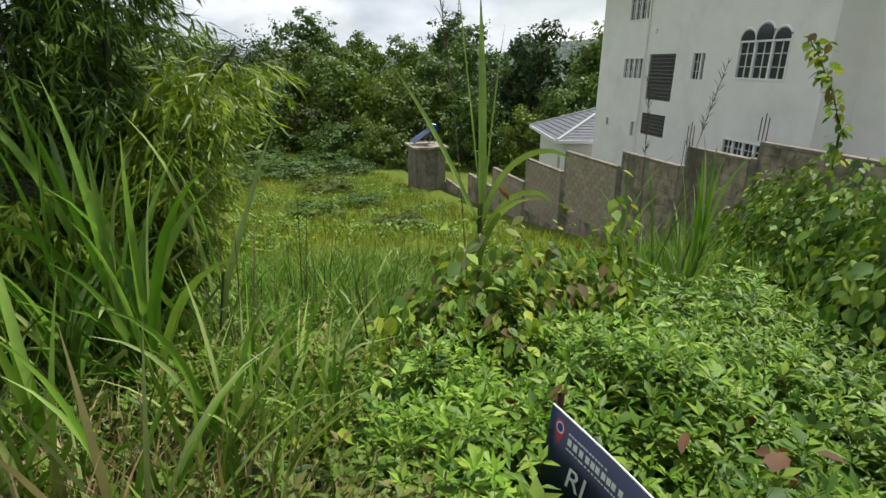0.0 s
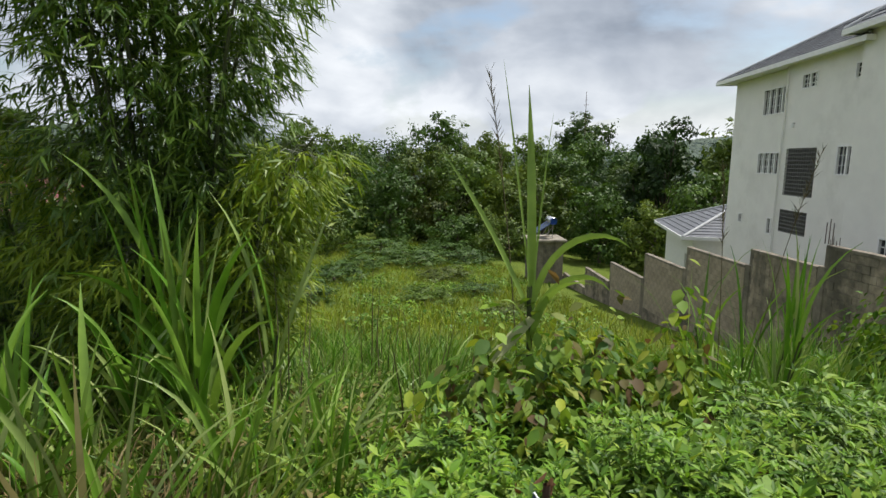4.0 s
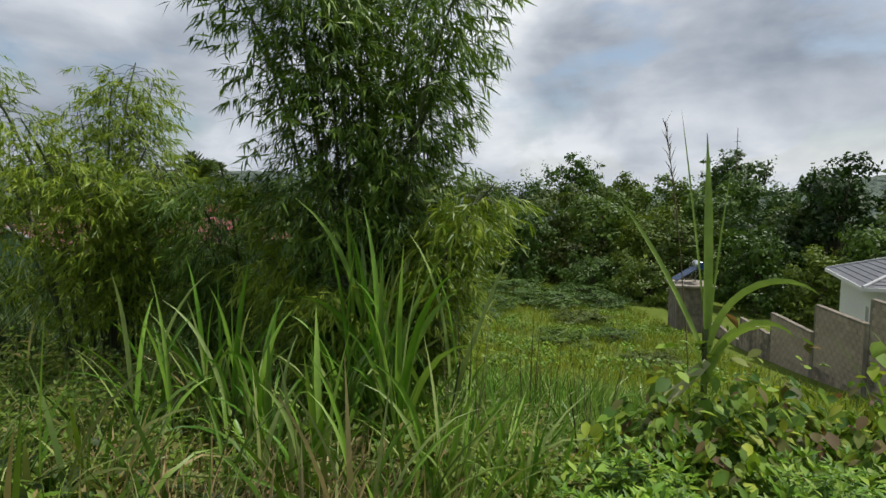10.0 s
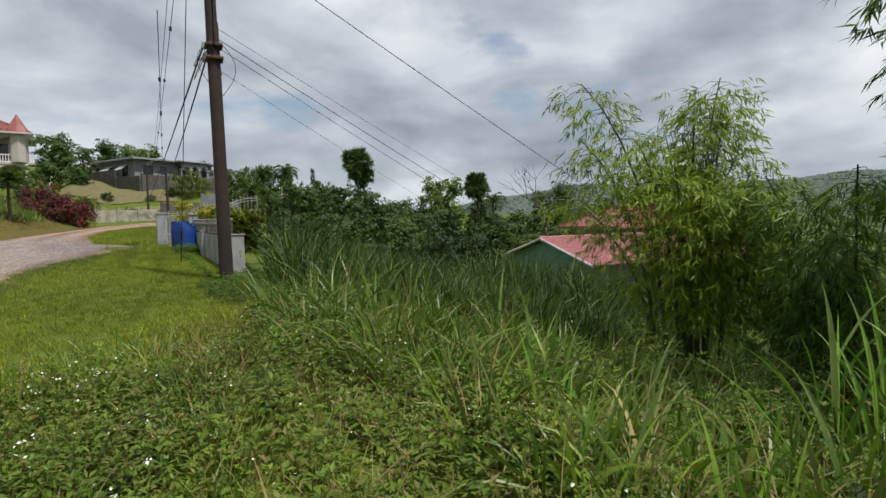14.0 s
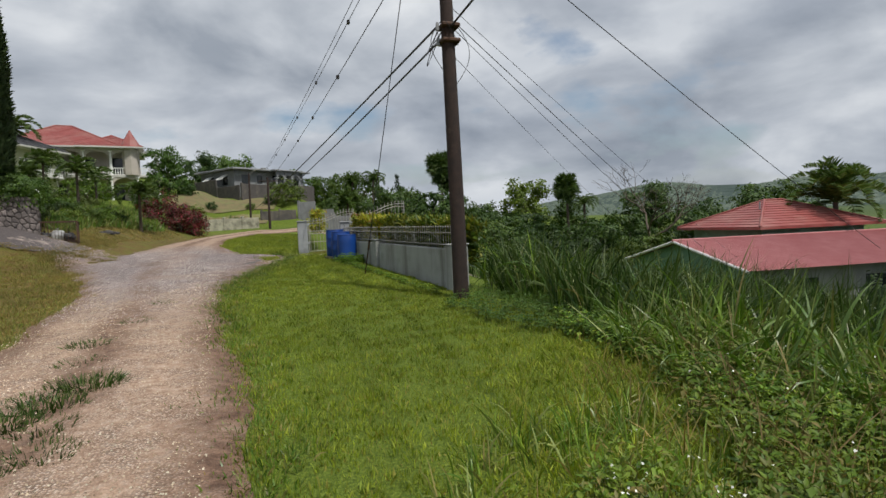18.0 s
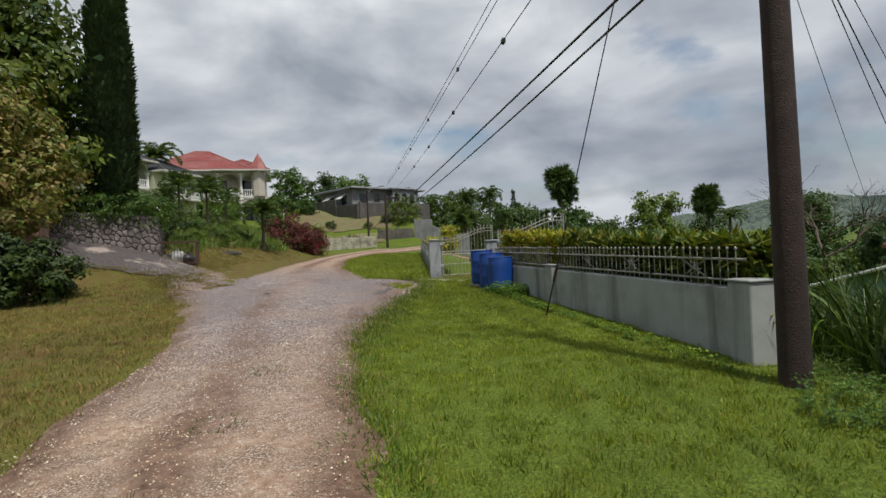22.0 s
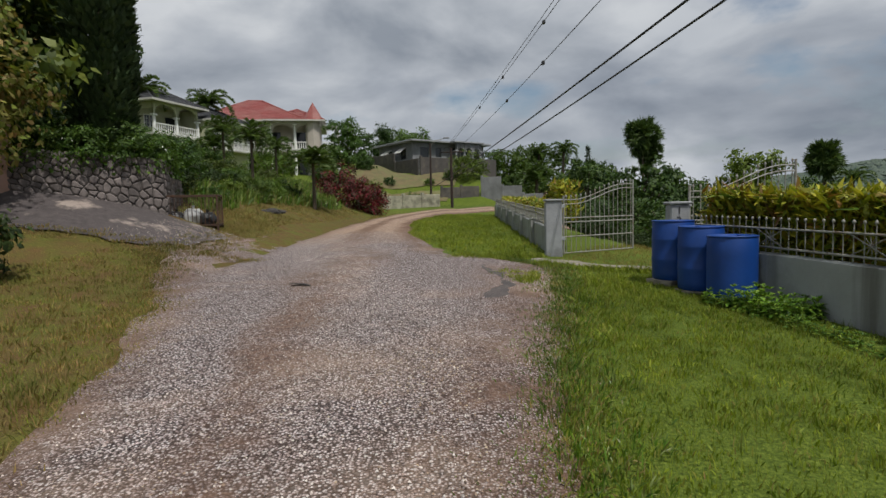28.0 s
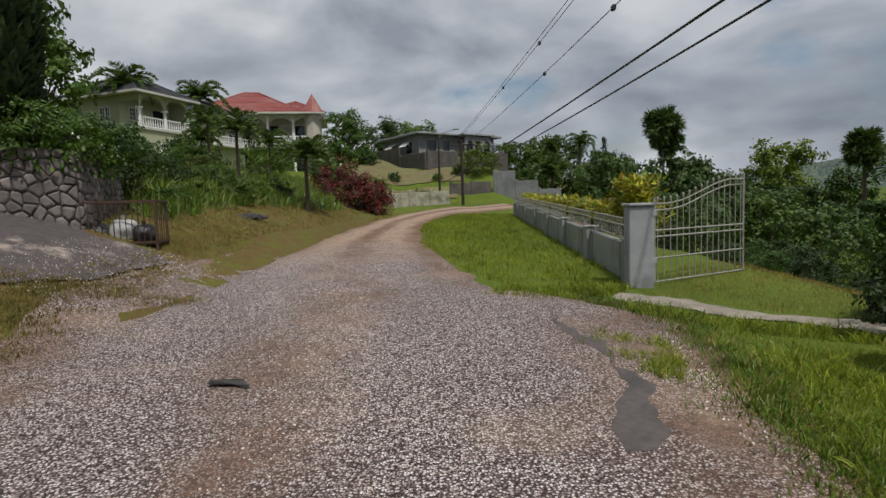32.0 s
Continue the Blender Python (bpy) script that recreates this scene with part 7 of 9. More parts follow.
tussocks("edge_tufts", q + rng.normal(0.0, 0.2, q.shape), np.random.default_rng(9), 22, 0.085, 0.009, M_GUINEA, "ragged grass creeping over the road's edge", 0.2, 0.9, 1.4, 3)
tussocks("edge_tufts", q + np.random.default_rng(38).normal(-0.06, 0.17, q.shape), np.random.default_rng(39), 16, 0.06, 0.009, M_DRYGRASS, "browned grass dying back along the road's edge", 0.16, 1.1, 1.4, 2)
turf("tufts", [(-4.15, 22.35), (-3.85, 22.7), (-3.3, 22.6), (-3.35, 21.9), (-3.65, 21.15), (-3.9, 21.5)], 3200, 0.11, 0.009, M_GRASS, "island of grass in the gravel apron", 10, 3, 0.25)
turf("tufts", [(-4.1, 18.0), (-3.2, 20.3), (-2.7, 21.9), (-2.1, 21.9), (-2.4, 19.8), (-3.5, 18)], 4200, 0.13, 0.009, M_GRASS, "ragged grass spilling over the gravel edge", 12, 3, 0.1)
turf("tufts", [(-4.9, 24.6), (-4.3, 24.0), (-3.0, 24.9), (-2.4, 25.5), (-4.4, 25.4)], 4200, 0.12, 0.010, M_GRASS, "grass tufts at the broken edging", 14, 3, 0.1)
turf("tufts", [(-3.0, 24.3), (-2.1, 23.2), (-1.1, 22.25), (-1.3, 21.9), (-2.2, 22.6), (-3.2, 23.7)], 3000, 0.12, 0.010, M_GRASS, "weedy tufts along the pale concrete edging", 28, 3, 0.05)
turf("dry_lawn", [(-2.6, 25.0), (-1.9, 24.3), (-1.3, 23.5), (-0.8, 22.85), (0.7, 21.5), (6, 20.5), (7, 27), (-0.5, 28), (-1.6, 26)], 42000, 0.06, 0.012, M_DRYGRASS, "dry olive lawn inside the gate", 15, 1)
turf("dry_lawn", [(-2.6, 23.2), (-1.9, 22.7), (-1.3, 22.15), (0.0, 20.9), (2.0, 19.2), (1, 17.5), (-1.5, 18), (-2.9, 20.2), (-2.5, 21.6)], 16000, 0.06, 0.010, M_GRASS, "grass in the gateway", 16, 1)
# most of these bushes use the leaf with shadow painted into its colour
for n, (x, y, s) in enumerate(((1.2, 29.5, 0.3), (2.4, 28.4, 0.34), (3.6, 27.2, 0.36), (5.2, 26.4, 0.4), (6.6, 25.0, 0.42), (2.8, 30.5, 0.4), (4.4, 29.2, 0.45), (0.6, 31.5, 0.35), (7.5, 27.5, 0.5), (6.0, 23.3, 0.3))):
    make_tree("mound", (x, y), s * (0.36, 0.5, 0.42)[n % 3], n * 37, "dense green bush beyond the gate", (M_DARKSHADED, M_DARKSHADED, M_BUSH)[n % 3], "gate bushes", 0.9, "bush")
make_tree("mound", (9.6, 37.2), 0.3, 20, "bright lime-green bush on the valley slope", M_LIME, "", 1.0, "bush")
make_tree("thicket", (-0.25, 22.75), 0.62, 60, "dark clipped bush beside the drive in the gateway", M_DARKSHADED, "", 1.2, "shrub")
weed_bed("creeping_weeds", [(-0.85, 12.2), (-1.5, 20), (-1.8, 20), (-1.3, 16), (-0.95, 12)], 260, 21, "low creeping weeds at the foot of the wall", 0.10, 0.06, 2, M_VINEGREEN)
weed_bed("creeping_weeds", [(-0.7, 5.4), (0.6, 4.8), (1.5, 7.2), (0.7, 9.2), (-0.4, 9.0)], 620, 24, "dark broad-leaved weeds where lawn meets tall grass", 0.2, 0.08, 3, M_VINEGREEN)
edge = np.array([(-9.0, 25.0), (-10.9, 24.1), (-13.5, 23.3), (-17, 22.4)])
q = np.concatenate([edge[k] + (edge[k + 1] - edge[k]) * np.linspace(0, 1, 70)[:, None] for k in range(3)])
tussocks("edge_tufts", q + np.random.default_rng(36).normal(0.0, 0.16, q.shape), np.random.default_rng(37), 24, 0.08, 0.010, M_DRYGRASS, "dry grass fraying over the driveway's edge", 0.2, 0.9, 1.4, 2, lift=0.05)
weed_bed("creeping_weeds", [(-0.9, 9.0), (0.4, 7), (0.8, 12), (-0.3, 12.2), (-1.2, 11)], 900, 22, "low creeping weeds round the pole", 0.12, 0.05, 2, M_BUSH)

# gravel stones standing proud on the near road
p, r = region(85000, [(-6.8, 12), (-5.0, 11), (-4.8, 18.8), (-3.5, 20.4), (-3.1, 22.6), (-4.7, 24.6), (-5.3, 28.5), (-5.9, 33), (-8.8, 33), (-9.7, 29), (-9.9, 26.6), (-9.8, 24), (-9.2, 22.4), (-8.2, 20.2), (-7.6, 18)], 31)
tv = np.array([[-0.5, -0.4, 0], [0.55, -0.3, 0], [0.1, 0.55, 0], [-0.2, 0.0, 0.5], [0.22, 0.05, 0.55]])
tf = np.array([[0, 1, 4], [0, 4, 3], [1, 2, 4], [2, 3, 4], [2, 0, 3]])
M_CHIP = leafy("loose_chippings", [(0.09, 0.066, 0.063), (0.30, 0.235, 0.235), (0.52, 0.43, 0.435), (0.78, 0.72, 0.72), (0.14, 0.105, 0.10), (0.46, 0.37, 0.375), (0.10, 0.075, 0.07)], 0.85, 0.0)
keep = r.uniform(0, 1, len(p)) < np.clip(np.interp(p[:, 1], [11, 14, 17.5, 24, 27, 33], [0.0, 0.25, 1.0, 1.0, 0.5, 0.0]) + np.array([0.8 * noise.noise((x * 1.2, y * 0.7, 4.0)) for x, y in p]), 0.05, 1)
p = p[keep]
t = on_land(p, 0.0)
c = np.interp(t[:, 1], [10, 18, 26.4, 31], [-5.55, -6.0, -7.2, -7.9])
t[:, 2] += 0.028 + 0.05 * np.clip(1 - ((t[:, 0] - c) / 2.2) ** 2, 0, 1)
stuff("chippings", scatter(tv, tf, t, turns(r.uniform(0, 6.28, len(p)), r.normal(0, 0.3, len(p))), 0.006 + 0.013 * r.uniform(0, 1, len(p)) ** 1.5), M_CHIP, "loose grey and pink chippings on the road", "gravel")
p, r = region(5200, [(-9.5, 24.4), (-9.5, 27.3), (-10.3, 27.2), (-11.3, 26.6), (-11.8, 24.2), (-10.4, 23.9)], 33)
p = p[r.uniform(0, 1, len(p)) < np.interp(p[:, 0], [-11.8, -10.2], [0.05, 1.0])]
stuff("chippings", scatter(tv, tf, on_land(p, 0.055), turns(r.uniform(0, 6.28, len(p)), r.normal(0, 0.3, len(p))), 0.007 + 0.016 * r.uniform(0, 1, len(p)) ** 1.5), M_CHIP, "loose chippings spilling onto the driveway's mouth", "gravel")
p, r = region(150, [(-9.7, 24.6), (-9.8, 27.3), (-10.6, 27.2), (-10.8, 24.3)], 34)
tussocks("edge_tufts", p, r, 16, 0.06, 0.010, M_DRYGRASS, "dry grass in the cracks of the driveway's mouth", 0.14, 1.0, 1.4, 2, lift=0.03)
p, r = region(34000, [(-6.3, 1), (-3.6, 1), (-4.1, 6), (-4.5, 11), (-4.8, 18), (-7.4, 18), (-6.6, 8)], 33)
lane = np.interp(p[:, 1], [1, 15], [-4.95, -5.85])
p = p[r.uniform(0, 1, len(p)) < np.clip(np.interp(p[:, 1], [1, 13, 18], [0.3, 0.3, -0.6]) + 0.75 * np.abs(np.sin((p[:, 0] - lane) * 2.1)) + np.array([0.9 * noise.noise((x * 1.1, y * 0.6, 9.0)) for x, y in p]), 0.06, 1)]
M_MARL = leafy("marl_stone", [(0.30, 0.205, 0.145), (0.44, 0.33, 0.25), (0.57, 0.46, 0.37), (0.68, 0.60, 0.51), (0.21, 0.135, 0.095), (0.48, 0.36, 0.29)], 0.9, 0.0)
t = on_land(p, 0.0)
c = np.interp(t[:, 1], [0, 10, 18], [-4.9, -5.55, -6.0])
t[:, 2] += 0.028 + 0.05 * np.clip(1 - ((t[:, 0] - c) / 1.6) ** 2, 0, 1)
stuff("marl_stones", scatter(tv, tf, t, turns(r.uniform(0, 6.28, len(p)), r.normal(0, 0.3, len(p))), 0.005 + 0.014 * r.uniform(0, 1, len(p)) ** 2), M_MARL, "loose pale marl stones in the wheel tracks", "gravel")

# ---- the overgrown lot edge ----
RISE = ((1.2, 1.8, 2.6, 3.5, 4.8), (0.65, 0.75, 0.95, 1.2, 1.35))
SIGN_SPACE = ((2.1, -1.36, 0.2, 0), (1.95, -1.42, 0.22, 0), (1.8, -1.5, 0.2, 0), (1.85, -1.25, 0.2, 0), (1.65, -1.3, 0.2, 0))
weed_bed("leafy_weeds", [(0.9, -3.8), (1.0, -1.2), (2.4, -0.5), (3.6, -0.9), (4.6, -1.6), (4.9, -4.0), (4.0, -5.5), (1.6, -5.6)], 2500, 41, "dense bright green leafy weeds filling the lot's edge", 0.62, 0.118, 5, width=0.40, lumps=0.5, grow=RISE, clear=SIGN_SPACE)
weed_bed("leafy_weeds", [(0.9, -3.8), (1.0, -1.2), (2.4, -0.5), (3.6, -0.9), (4.6, -1.6), (4.9, -4.0), (4.0, -5.5), (1.6, -5.6)], 240, 44, "broader-leaved weeds among the others", 0.68, 0.15, 4, M_VINEGREEN, width=0.6, lumps=0.2, grow=RISE, clear=SIGN_SPACE, whorl=4)
weed_bed("leafy_weeds", [(0.6, -0.9), (2.4, -0.8), (4.4, -1.0), (5.2, 0.6), (4.5, 4.5), (1.2, 6.5), (0.1, 2)], 2300, 42, "dark leafy weeds among tall grass", 0.5, 0.095, 4, M_BUSHWEED, width=0.46, lumps=0.6, grow=RISE)
weed_bed("leafy_weeds", [(-1.9, 4.5), (-0.3, 7.5), (1.4, 8.0), (2.0, 3), (0.6, -0.4), (-0.8, -0.2)], 1900, 43, "low weeds with small white flowers by the verge", 0.25, 0.075, 3, M_BUSHWEED, width=0.48, whorl=5)

weed_bed("leafy_weeds", [(-3.2, 1.6), (-3.4, 4.0), (-2.9, 5.0), (-1.9, 5.7), (-1.5, 4.2), (-1.0, 1.2)], 850, 45, "low flowering weeds on the rough end of the lawn", 0.22, 0.07, 3, M_BUSHWEED, width=0.48, whorl=5)
p, r = region(240, [(-3.3, 1.6), (-3.5, 4.8), (-2.6, 6.2), (-1.2, 6.6), (-1.0, 2.0)], 46)
tussocks("rough_grass", p, r, 14, 0.3, 0.010, M_GUINEA, "long seeding grass through the weedy end of the lawn", 0.15, 0.8, 1.8, 4)
p, r = region(46, [(-3.3, 2.0), (-3.4, 4.4), (-2.6, 5.4), (-1.6, 5.8), (-1.4, 3.0)], 47)
p = np.repeat(p, 5, 0) + r.normal(0, 0.02, (230, 2))
stuff("white_flowers", leaf_cloud(on_land(p, 0.26) + r.normal(0, 0.012, (230, 3)), r, 0.016, 1.0, tv=SLIM_V, tf=SLIM_F), M_WHITEFLOWER, "small white wildflowers on the rough lawn", "flowers")


def vine_mound(name, centre, size, leaves, seed, label, leaf=0.17, material=M_VINE, hang=0.5):
    r = np.random.default_rng(seed)
    d = r.normal(0, 1, (leaves, 3))
    d /= np.linalg.norm(d, axis=1)[:, None]
    d[:, 2] = np.abs(d[:, 2])
    lump = np.array([1 + 0.42 * noise.noise(Vector(q * 2.4) + Vector((seed, 0, 0))) + 0.34 * noise.noise(Vector(q * 6.5) + Vector((0, seed, 0))) for q in d])
    pos = d * lump[:, None] * r.uniform(0.62, 1.03, leaves)[:, None] * np.array(size)
    pos[:, :2] += np.array(centre)
    pos[:, 2] += land(pos[:, 0], pos[:, 1])
    yaw = np.arctan2(d[:, 1], d[:, 0]) - np.pi / 2 + r.normal(0, 0.7, leaves)
    tilt = -hang - 0.6 * (1 - d[:, 2]) + r.normal(0, 0.35, leaves)
    stuff(name, scatter(LEAF_V, LEAF_F, pos, turns(yaw, tilt, r.normal(0, 0.35, leaves)), leaf * r.uniform(0.45, 1.4, leaves), 0.78 * r.uniform(0.75, 1.2, leaves)), material, label, "vine")


vine_mound("vine_mound", (4.15, -1.55), (0.55, 0.6, 1.35), 1700, 51, "heap of heart-leaved vine with yellowing leaves", 0.115)
vine_mound("vine_mound", (4.45, -2.1), (0.6, 0.55, 1.4), 1700, 58, "heap of heart-leaved vine with browning leaves", 0.115)
vine_mound("vine_mound", (4.5, -2.75), (0.55, 0.5, 1.4), 1500, 52, "heap of heart-leaved vine over old stems", 0.115)
vine_mound("vine_mound", (3.85, -1.1), (0.5, 0.5, 1.15), 1000, 59, "low heap of heart-leaved vine beside a cane", 0.11)
vine_mound("vine_mound", (3.55, -1.55), (0.45, 0.4, 0.95), 800, 159, "low heap of heart-leaved vine in front of a cane", 0.115)
vine_mound("vine_mound", (3.7, -2.4), (0.4, 0.4, 0.95), 640, 160, "low heap of broad vine leaves in shade", 0.12, M_VINEGREEN, 0.8)
vine_mound("vine_mound", (3.3, -4.75), (1.0, 0.9, 1.75), 5200, 53, "broad-leaved vine smothering a shrub", 0.125, M_VINEGREEN, 0.75)
vine_mound("vine_mound", (5.9, -6.7), (1.8, 1.3, 2.3), 13000, 54, "broad-leaved vine bank rising towards the wall", 0.105, M_VINEGREEN, 0.75)
vine_mound("vine_mound", (8.4, -8.1), (2.3, 1.1, 1.75), 9000, 55, "vine bank against the block wall", 0.12, M_VINEGREEN, 0.7)
vine_mound("vine_mound", (2.3, -5.3), (0.95, 1.0, 1.95), 6400, 57, "dark broad-leaved vine bank by the verge", 0.12, M_VINEGREEN, 0.75)
vine_mound("vine_mound", (2.6, -0.12), (0.3, 0.28, 0.62), 46, 56, "few pale young vine leaves among grass", 0.14, M_YOUNG, 0.9)
vine_mound("vine_mound", (3.7, -0.75), (0.5, 0.4, 0.9), 70, 156, "pale young vine leaves climbing through grass", 0.12, M_YOUNG, 0.8)
vine_mound("vine_mound", (2.75, 0.75), (0.3, 0.3, 0.5), 34, 190, "yellow-green young vine leaves low in the grass", 0.13, M_YOUNG, 0.9)
vine_mound("vine_mound", (3.9, -0.35), (0.4, 0.35, 0.75), 60, 191, "yellow-green young vine leaves climbing through grass", 0.13, M_YOUNG, 0.85)
p, r = region(34, [(2.2, 0.5), (2.9, 0.3), (3.0, 1.2), (2.3, 1.4)], 192)
tussocks("dead_straw", p, r, 18, 0.6, 0.014, M_STRAW, "dead straw fallen among the cane stalks", 0.16, 1.3, 1.3, 5)
vine_mound("vine_mound", (1.95, -0.95), (0.2, 0.2, 0.36), 10, 157, "large soft green leaves beside the sign", 0.2, M_VINEGREEN, 0.9)
p, r = region(90, [(1.6, -2.6), (1.7, -0.4), (3.4, -0.6), (3.6, -3.2)], 158)
p = p[np.hypot(p[:, 0] - 1.9, p[:, 1] + 1.4) > 0.5][:30]
stuff("brown_leaves", leaf_cloud(on_land(p, 0.5) + r.normal(0, 0.06, (len(p), 3)), r, 0.11, 0.7, droop=0.7), M_BROWNLEAF, "curled dead brown leaves caught on the weeds", "leaves")
stuff("brown_leaves", leaf_cloud(np.array(((2.27, -1.40, 0.36), (2.28, -1.42, 0.33), (2.27, -1.44, 0.30))), r, 0.13, 0.6, droop=0.9), M_BROWNLEAF, "dead brown leaf hanging over the sign", "leaves")
runner = thing("vine_runner", "leafy vine runner climbing into the air", "vine", at=(6.9, -7.3, 0))
pts = np.array([(0.5, -0.6, 0.2), (0.45, -0.5, 0.83), (0.5, -0.25, 1.4), (0.95, -0.35, 1.85), (1.3, -0.45, 2.1)])
v, f = tube(pts, 0.02, 5)
part("stem", mesh_of("stem", v, f, M_CULM), None, runner)
q = np.repeat(np.column_stack([np.interp(np.linspace(0, 4, 40), range(5), pts[:, k]) for k in range(3)]), 3, 0) + rng.normal(0, 0.07, (120, 3))
part("foliage", mesh_of("foliage", *leaf_cloud(q, rng, 0.15, 0.8, droop=0.8), M_VINE), None, runner)


# the dark shaded leaf fills the gaps under the cane
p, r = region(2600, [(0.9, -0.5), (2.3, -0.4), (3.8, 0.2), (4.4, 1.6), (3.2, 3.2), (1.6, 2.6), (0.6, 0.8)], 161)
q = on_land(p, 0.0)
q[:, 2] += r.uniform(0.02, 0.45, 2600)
stuff("undergrowth", leaf_cloud(q, r, 0.11, 0.6, droop=0.35), M_DARKSHADED, "dark broad leaves under tall cane", "weeds")
p, r = region(70, [(1.0, -0.4), (2.2, -0.3), (2.8, 0.8), (2.0, 1.6), (1.0, 1.0)], 162)
tussocks("dead_straw", p, r, 16, 0.6, 0.013, M_STRAW, "dead straw-coloured blades hanging under the cane", 0.18, 0.9, 1.8, 5)


def cane(at, stalks, height, leaf, seed, label, spread=0.35, per=9, width=0.045, wild=0.25, material=M_CANE, open_out=1.0):
    """Wild cane: short stalks, long blades that stand up and curl over at the tips."""
    r = np.random.default_rng(seed)
    c = thing("wild_cane", label, "cane", at=(at[0], at[1], float(land(at[0], at[1]))))
    base, yaw, L, ln, bd, wood = [], [], [], [], [], []
    for k in range(stalks):
        a, q = r.uniform(0, 6.28), spread * r.uniform(0, 1) ** 0.5
        h = height * r.uniform(0.65, 1.0)
        foot = np.array((math.cos(a) * q, math.sin(a) * q, -0.1))
        tip = foot + np.array((math.cos(a) * h * 0.1, math.sin(a) * h * 0.1, h * 0.6))
        wood.append(tapered([foot, (foot + tip) / 2, tip], 0.014, 0.008, 5))
        a2 = r.uniform(0, 6.28)
        for n in range(per):
            s = 0.2 + 0.8 * n / per
            base.append(foot + (tip - foot) * s)
            yaw.append(a2 + n * np.pi + r.normal(0, 0.6))
            L.append(leaf * r.uniform(0.7, 1.12) * (1.0 - 0.25 * abs(s - 0.7)))
            ln.append(abs(r.normal(np.interp(s, [0.2, 1], [0.5 * open_out, 0.06]), 0.1 * open_out)))
            bd.append(abs(r.normal(np.interp(s, [0.2, 1], [1.5 * open_out, 0.35]), wild)))
    m = len(base)
    part("blade", mesh_of("blade", *blades(np.array(base), np.array(yaw), np.array(L), r.uniform(0.7, 1.2, m) * width, np.array(ln), np.array(bd), 8, r.normal(0, 0.9, m), 2.2, 0.45), material), None, c)["kind"] = "stuff"
    part("stalk", mesh_of("stalk", *joined(wood), M_CULM), None, c)["kind"] = "stuff"
    return c


lone = thing("wild_cane", "single tall wild cane with pale drooping leaves", "cane", at=(4.38, -1.54, float(land(4.38, -1.54))))
part("stalk", mesh_of("stalk", *tapered([(0, 0, -0.1), (0.01, 0.0, 0.8), (0, 0.02, 1.75)], 0.03, 0.022, 7), M_CULM, True), None, lone)
LONE = ((1.6, 1.75, 0.095, 0.02, 0.05, 1.2, 1.55), (1.75, 1.9, 0.03, 0.13, 0.03, 1.0, 1.6), (1.7, 1.55, 0.05, 0.42, 0.25, 1.2, 1.5), (-1.5, 1.15, 0.08, 0.2, 2.3, 1.25, 1.55), (-1.45, 0.85, 0.075, 0.4, 2.3, 1.2, 1.45), (-1.7, 1.5, 0.022, 0.06, 0.06, 1.0, 1.6), (-2.4, 0.9, 0.07, 0.25, 1.6, 0.5, 1.3), (2.6, 0.8, 0.06, 0.3, 1.3, 0.6, 1.2))
for a, L, w, ln, bd, ro, z in LONE:
    one = [np.array(q, float) for q in ([(0, 0, z)], [a], [L], [w], [ln], [bd])]
    part("blade", mesh_of("blade", *blades(*one, 10, np.array([ro]), 1.5, 0.4), M_CANE), None, lone)
part("blade", mesh_of("blade", *blades(np.array([(-0.05, 0.0, 1.5)]), np.array([2.3]), np.array([0.9]), np.array([0.10]), np.array([2.05]), np.array([0.3]), 6, np.array([0.6])), M_PALE), None, lone, "pale dying leaf")
cane((4.96, -3.43), 7, 2.9, 1.2, 62, "clump of wild cane beside the block wall", 0.28, per=9, width=0.034, wild=0.5, open_out=0.6)
cane((4.0, 0.98), 10, 2.6, 1.5, 63, "big clump of wild cane with long arching blades", 0.35, per=8, width=0.062, open_out=0.9, wild=0.4)
cane((3.25, 1.5), 8, 1.5, 1.05, 68, "big clump of wild cane with long arching blades", 0.4, per=8, width=0.05, open_out=1.0, wild=0.5)
cane((2.6, 1.25), 6, 1.0, 0.8, 64, "clump of wild cane with long arching blades", 0.35, per=7, width=0.045)
cane((3.0, 2.4), 9, 1.7, 1.1, 65, "clump of wild cane in the bamboo's shade", 0.4, per=7, width=0.04)
cane((2.5, 0.35), 4, 0.9, 1.05, 66, "low wild cane with broad curling blades", 0.35, per=6, width=0.045)
cane((3.2, -0.2), 5, 1.1, 0.8, 69, "low wild cane among weeds", 0.4, per=6, width=0.035)
cane((6.2, -5.0), 5, 1.4, 0.8, 67, "wild cane among vines by the wall", 0.4, per=6, width=0.03)
cane((5.6, -4.4), 6, 1.5, 0.8, 70, "wild cane among vines by the wall", 0.5, per=6, width=0.03)
cane((4.9, -4.9), 6, 1.2, 0.8, 170, "wild cane in front of the vine bank", 0.5, per=6, width=0.03)
cane((5.3, -5.3), 6, 1.4, 0.85, 171, "wild cane in front of the vine bank", 0.5, per=6, width=0.03)
cane((7.4, -6.2), 6, 1.7, 0.85, 172, "wild cane below the block wall", 0.5, per=6, width=0.035)
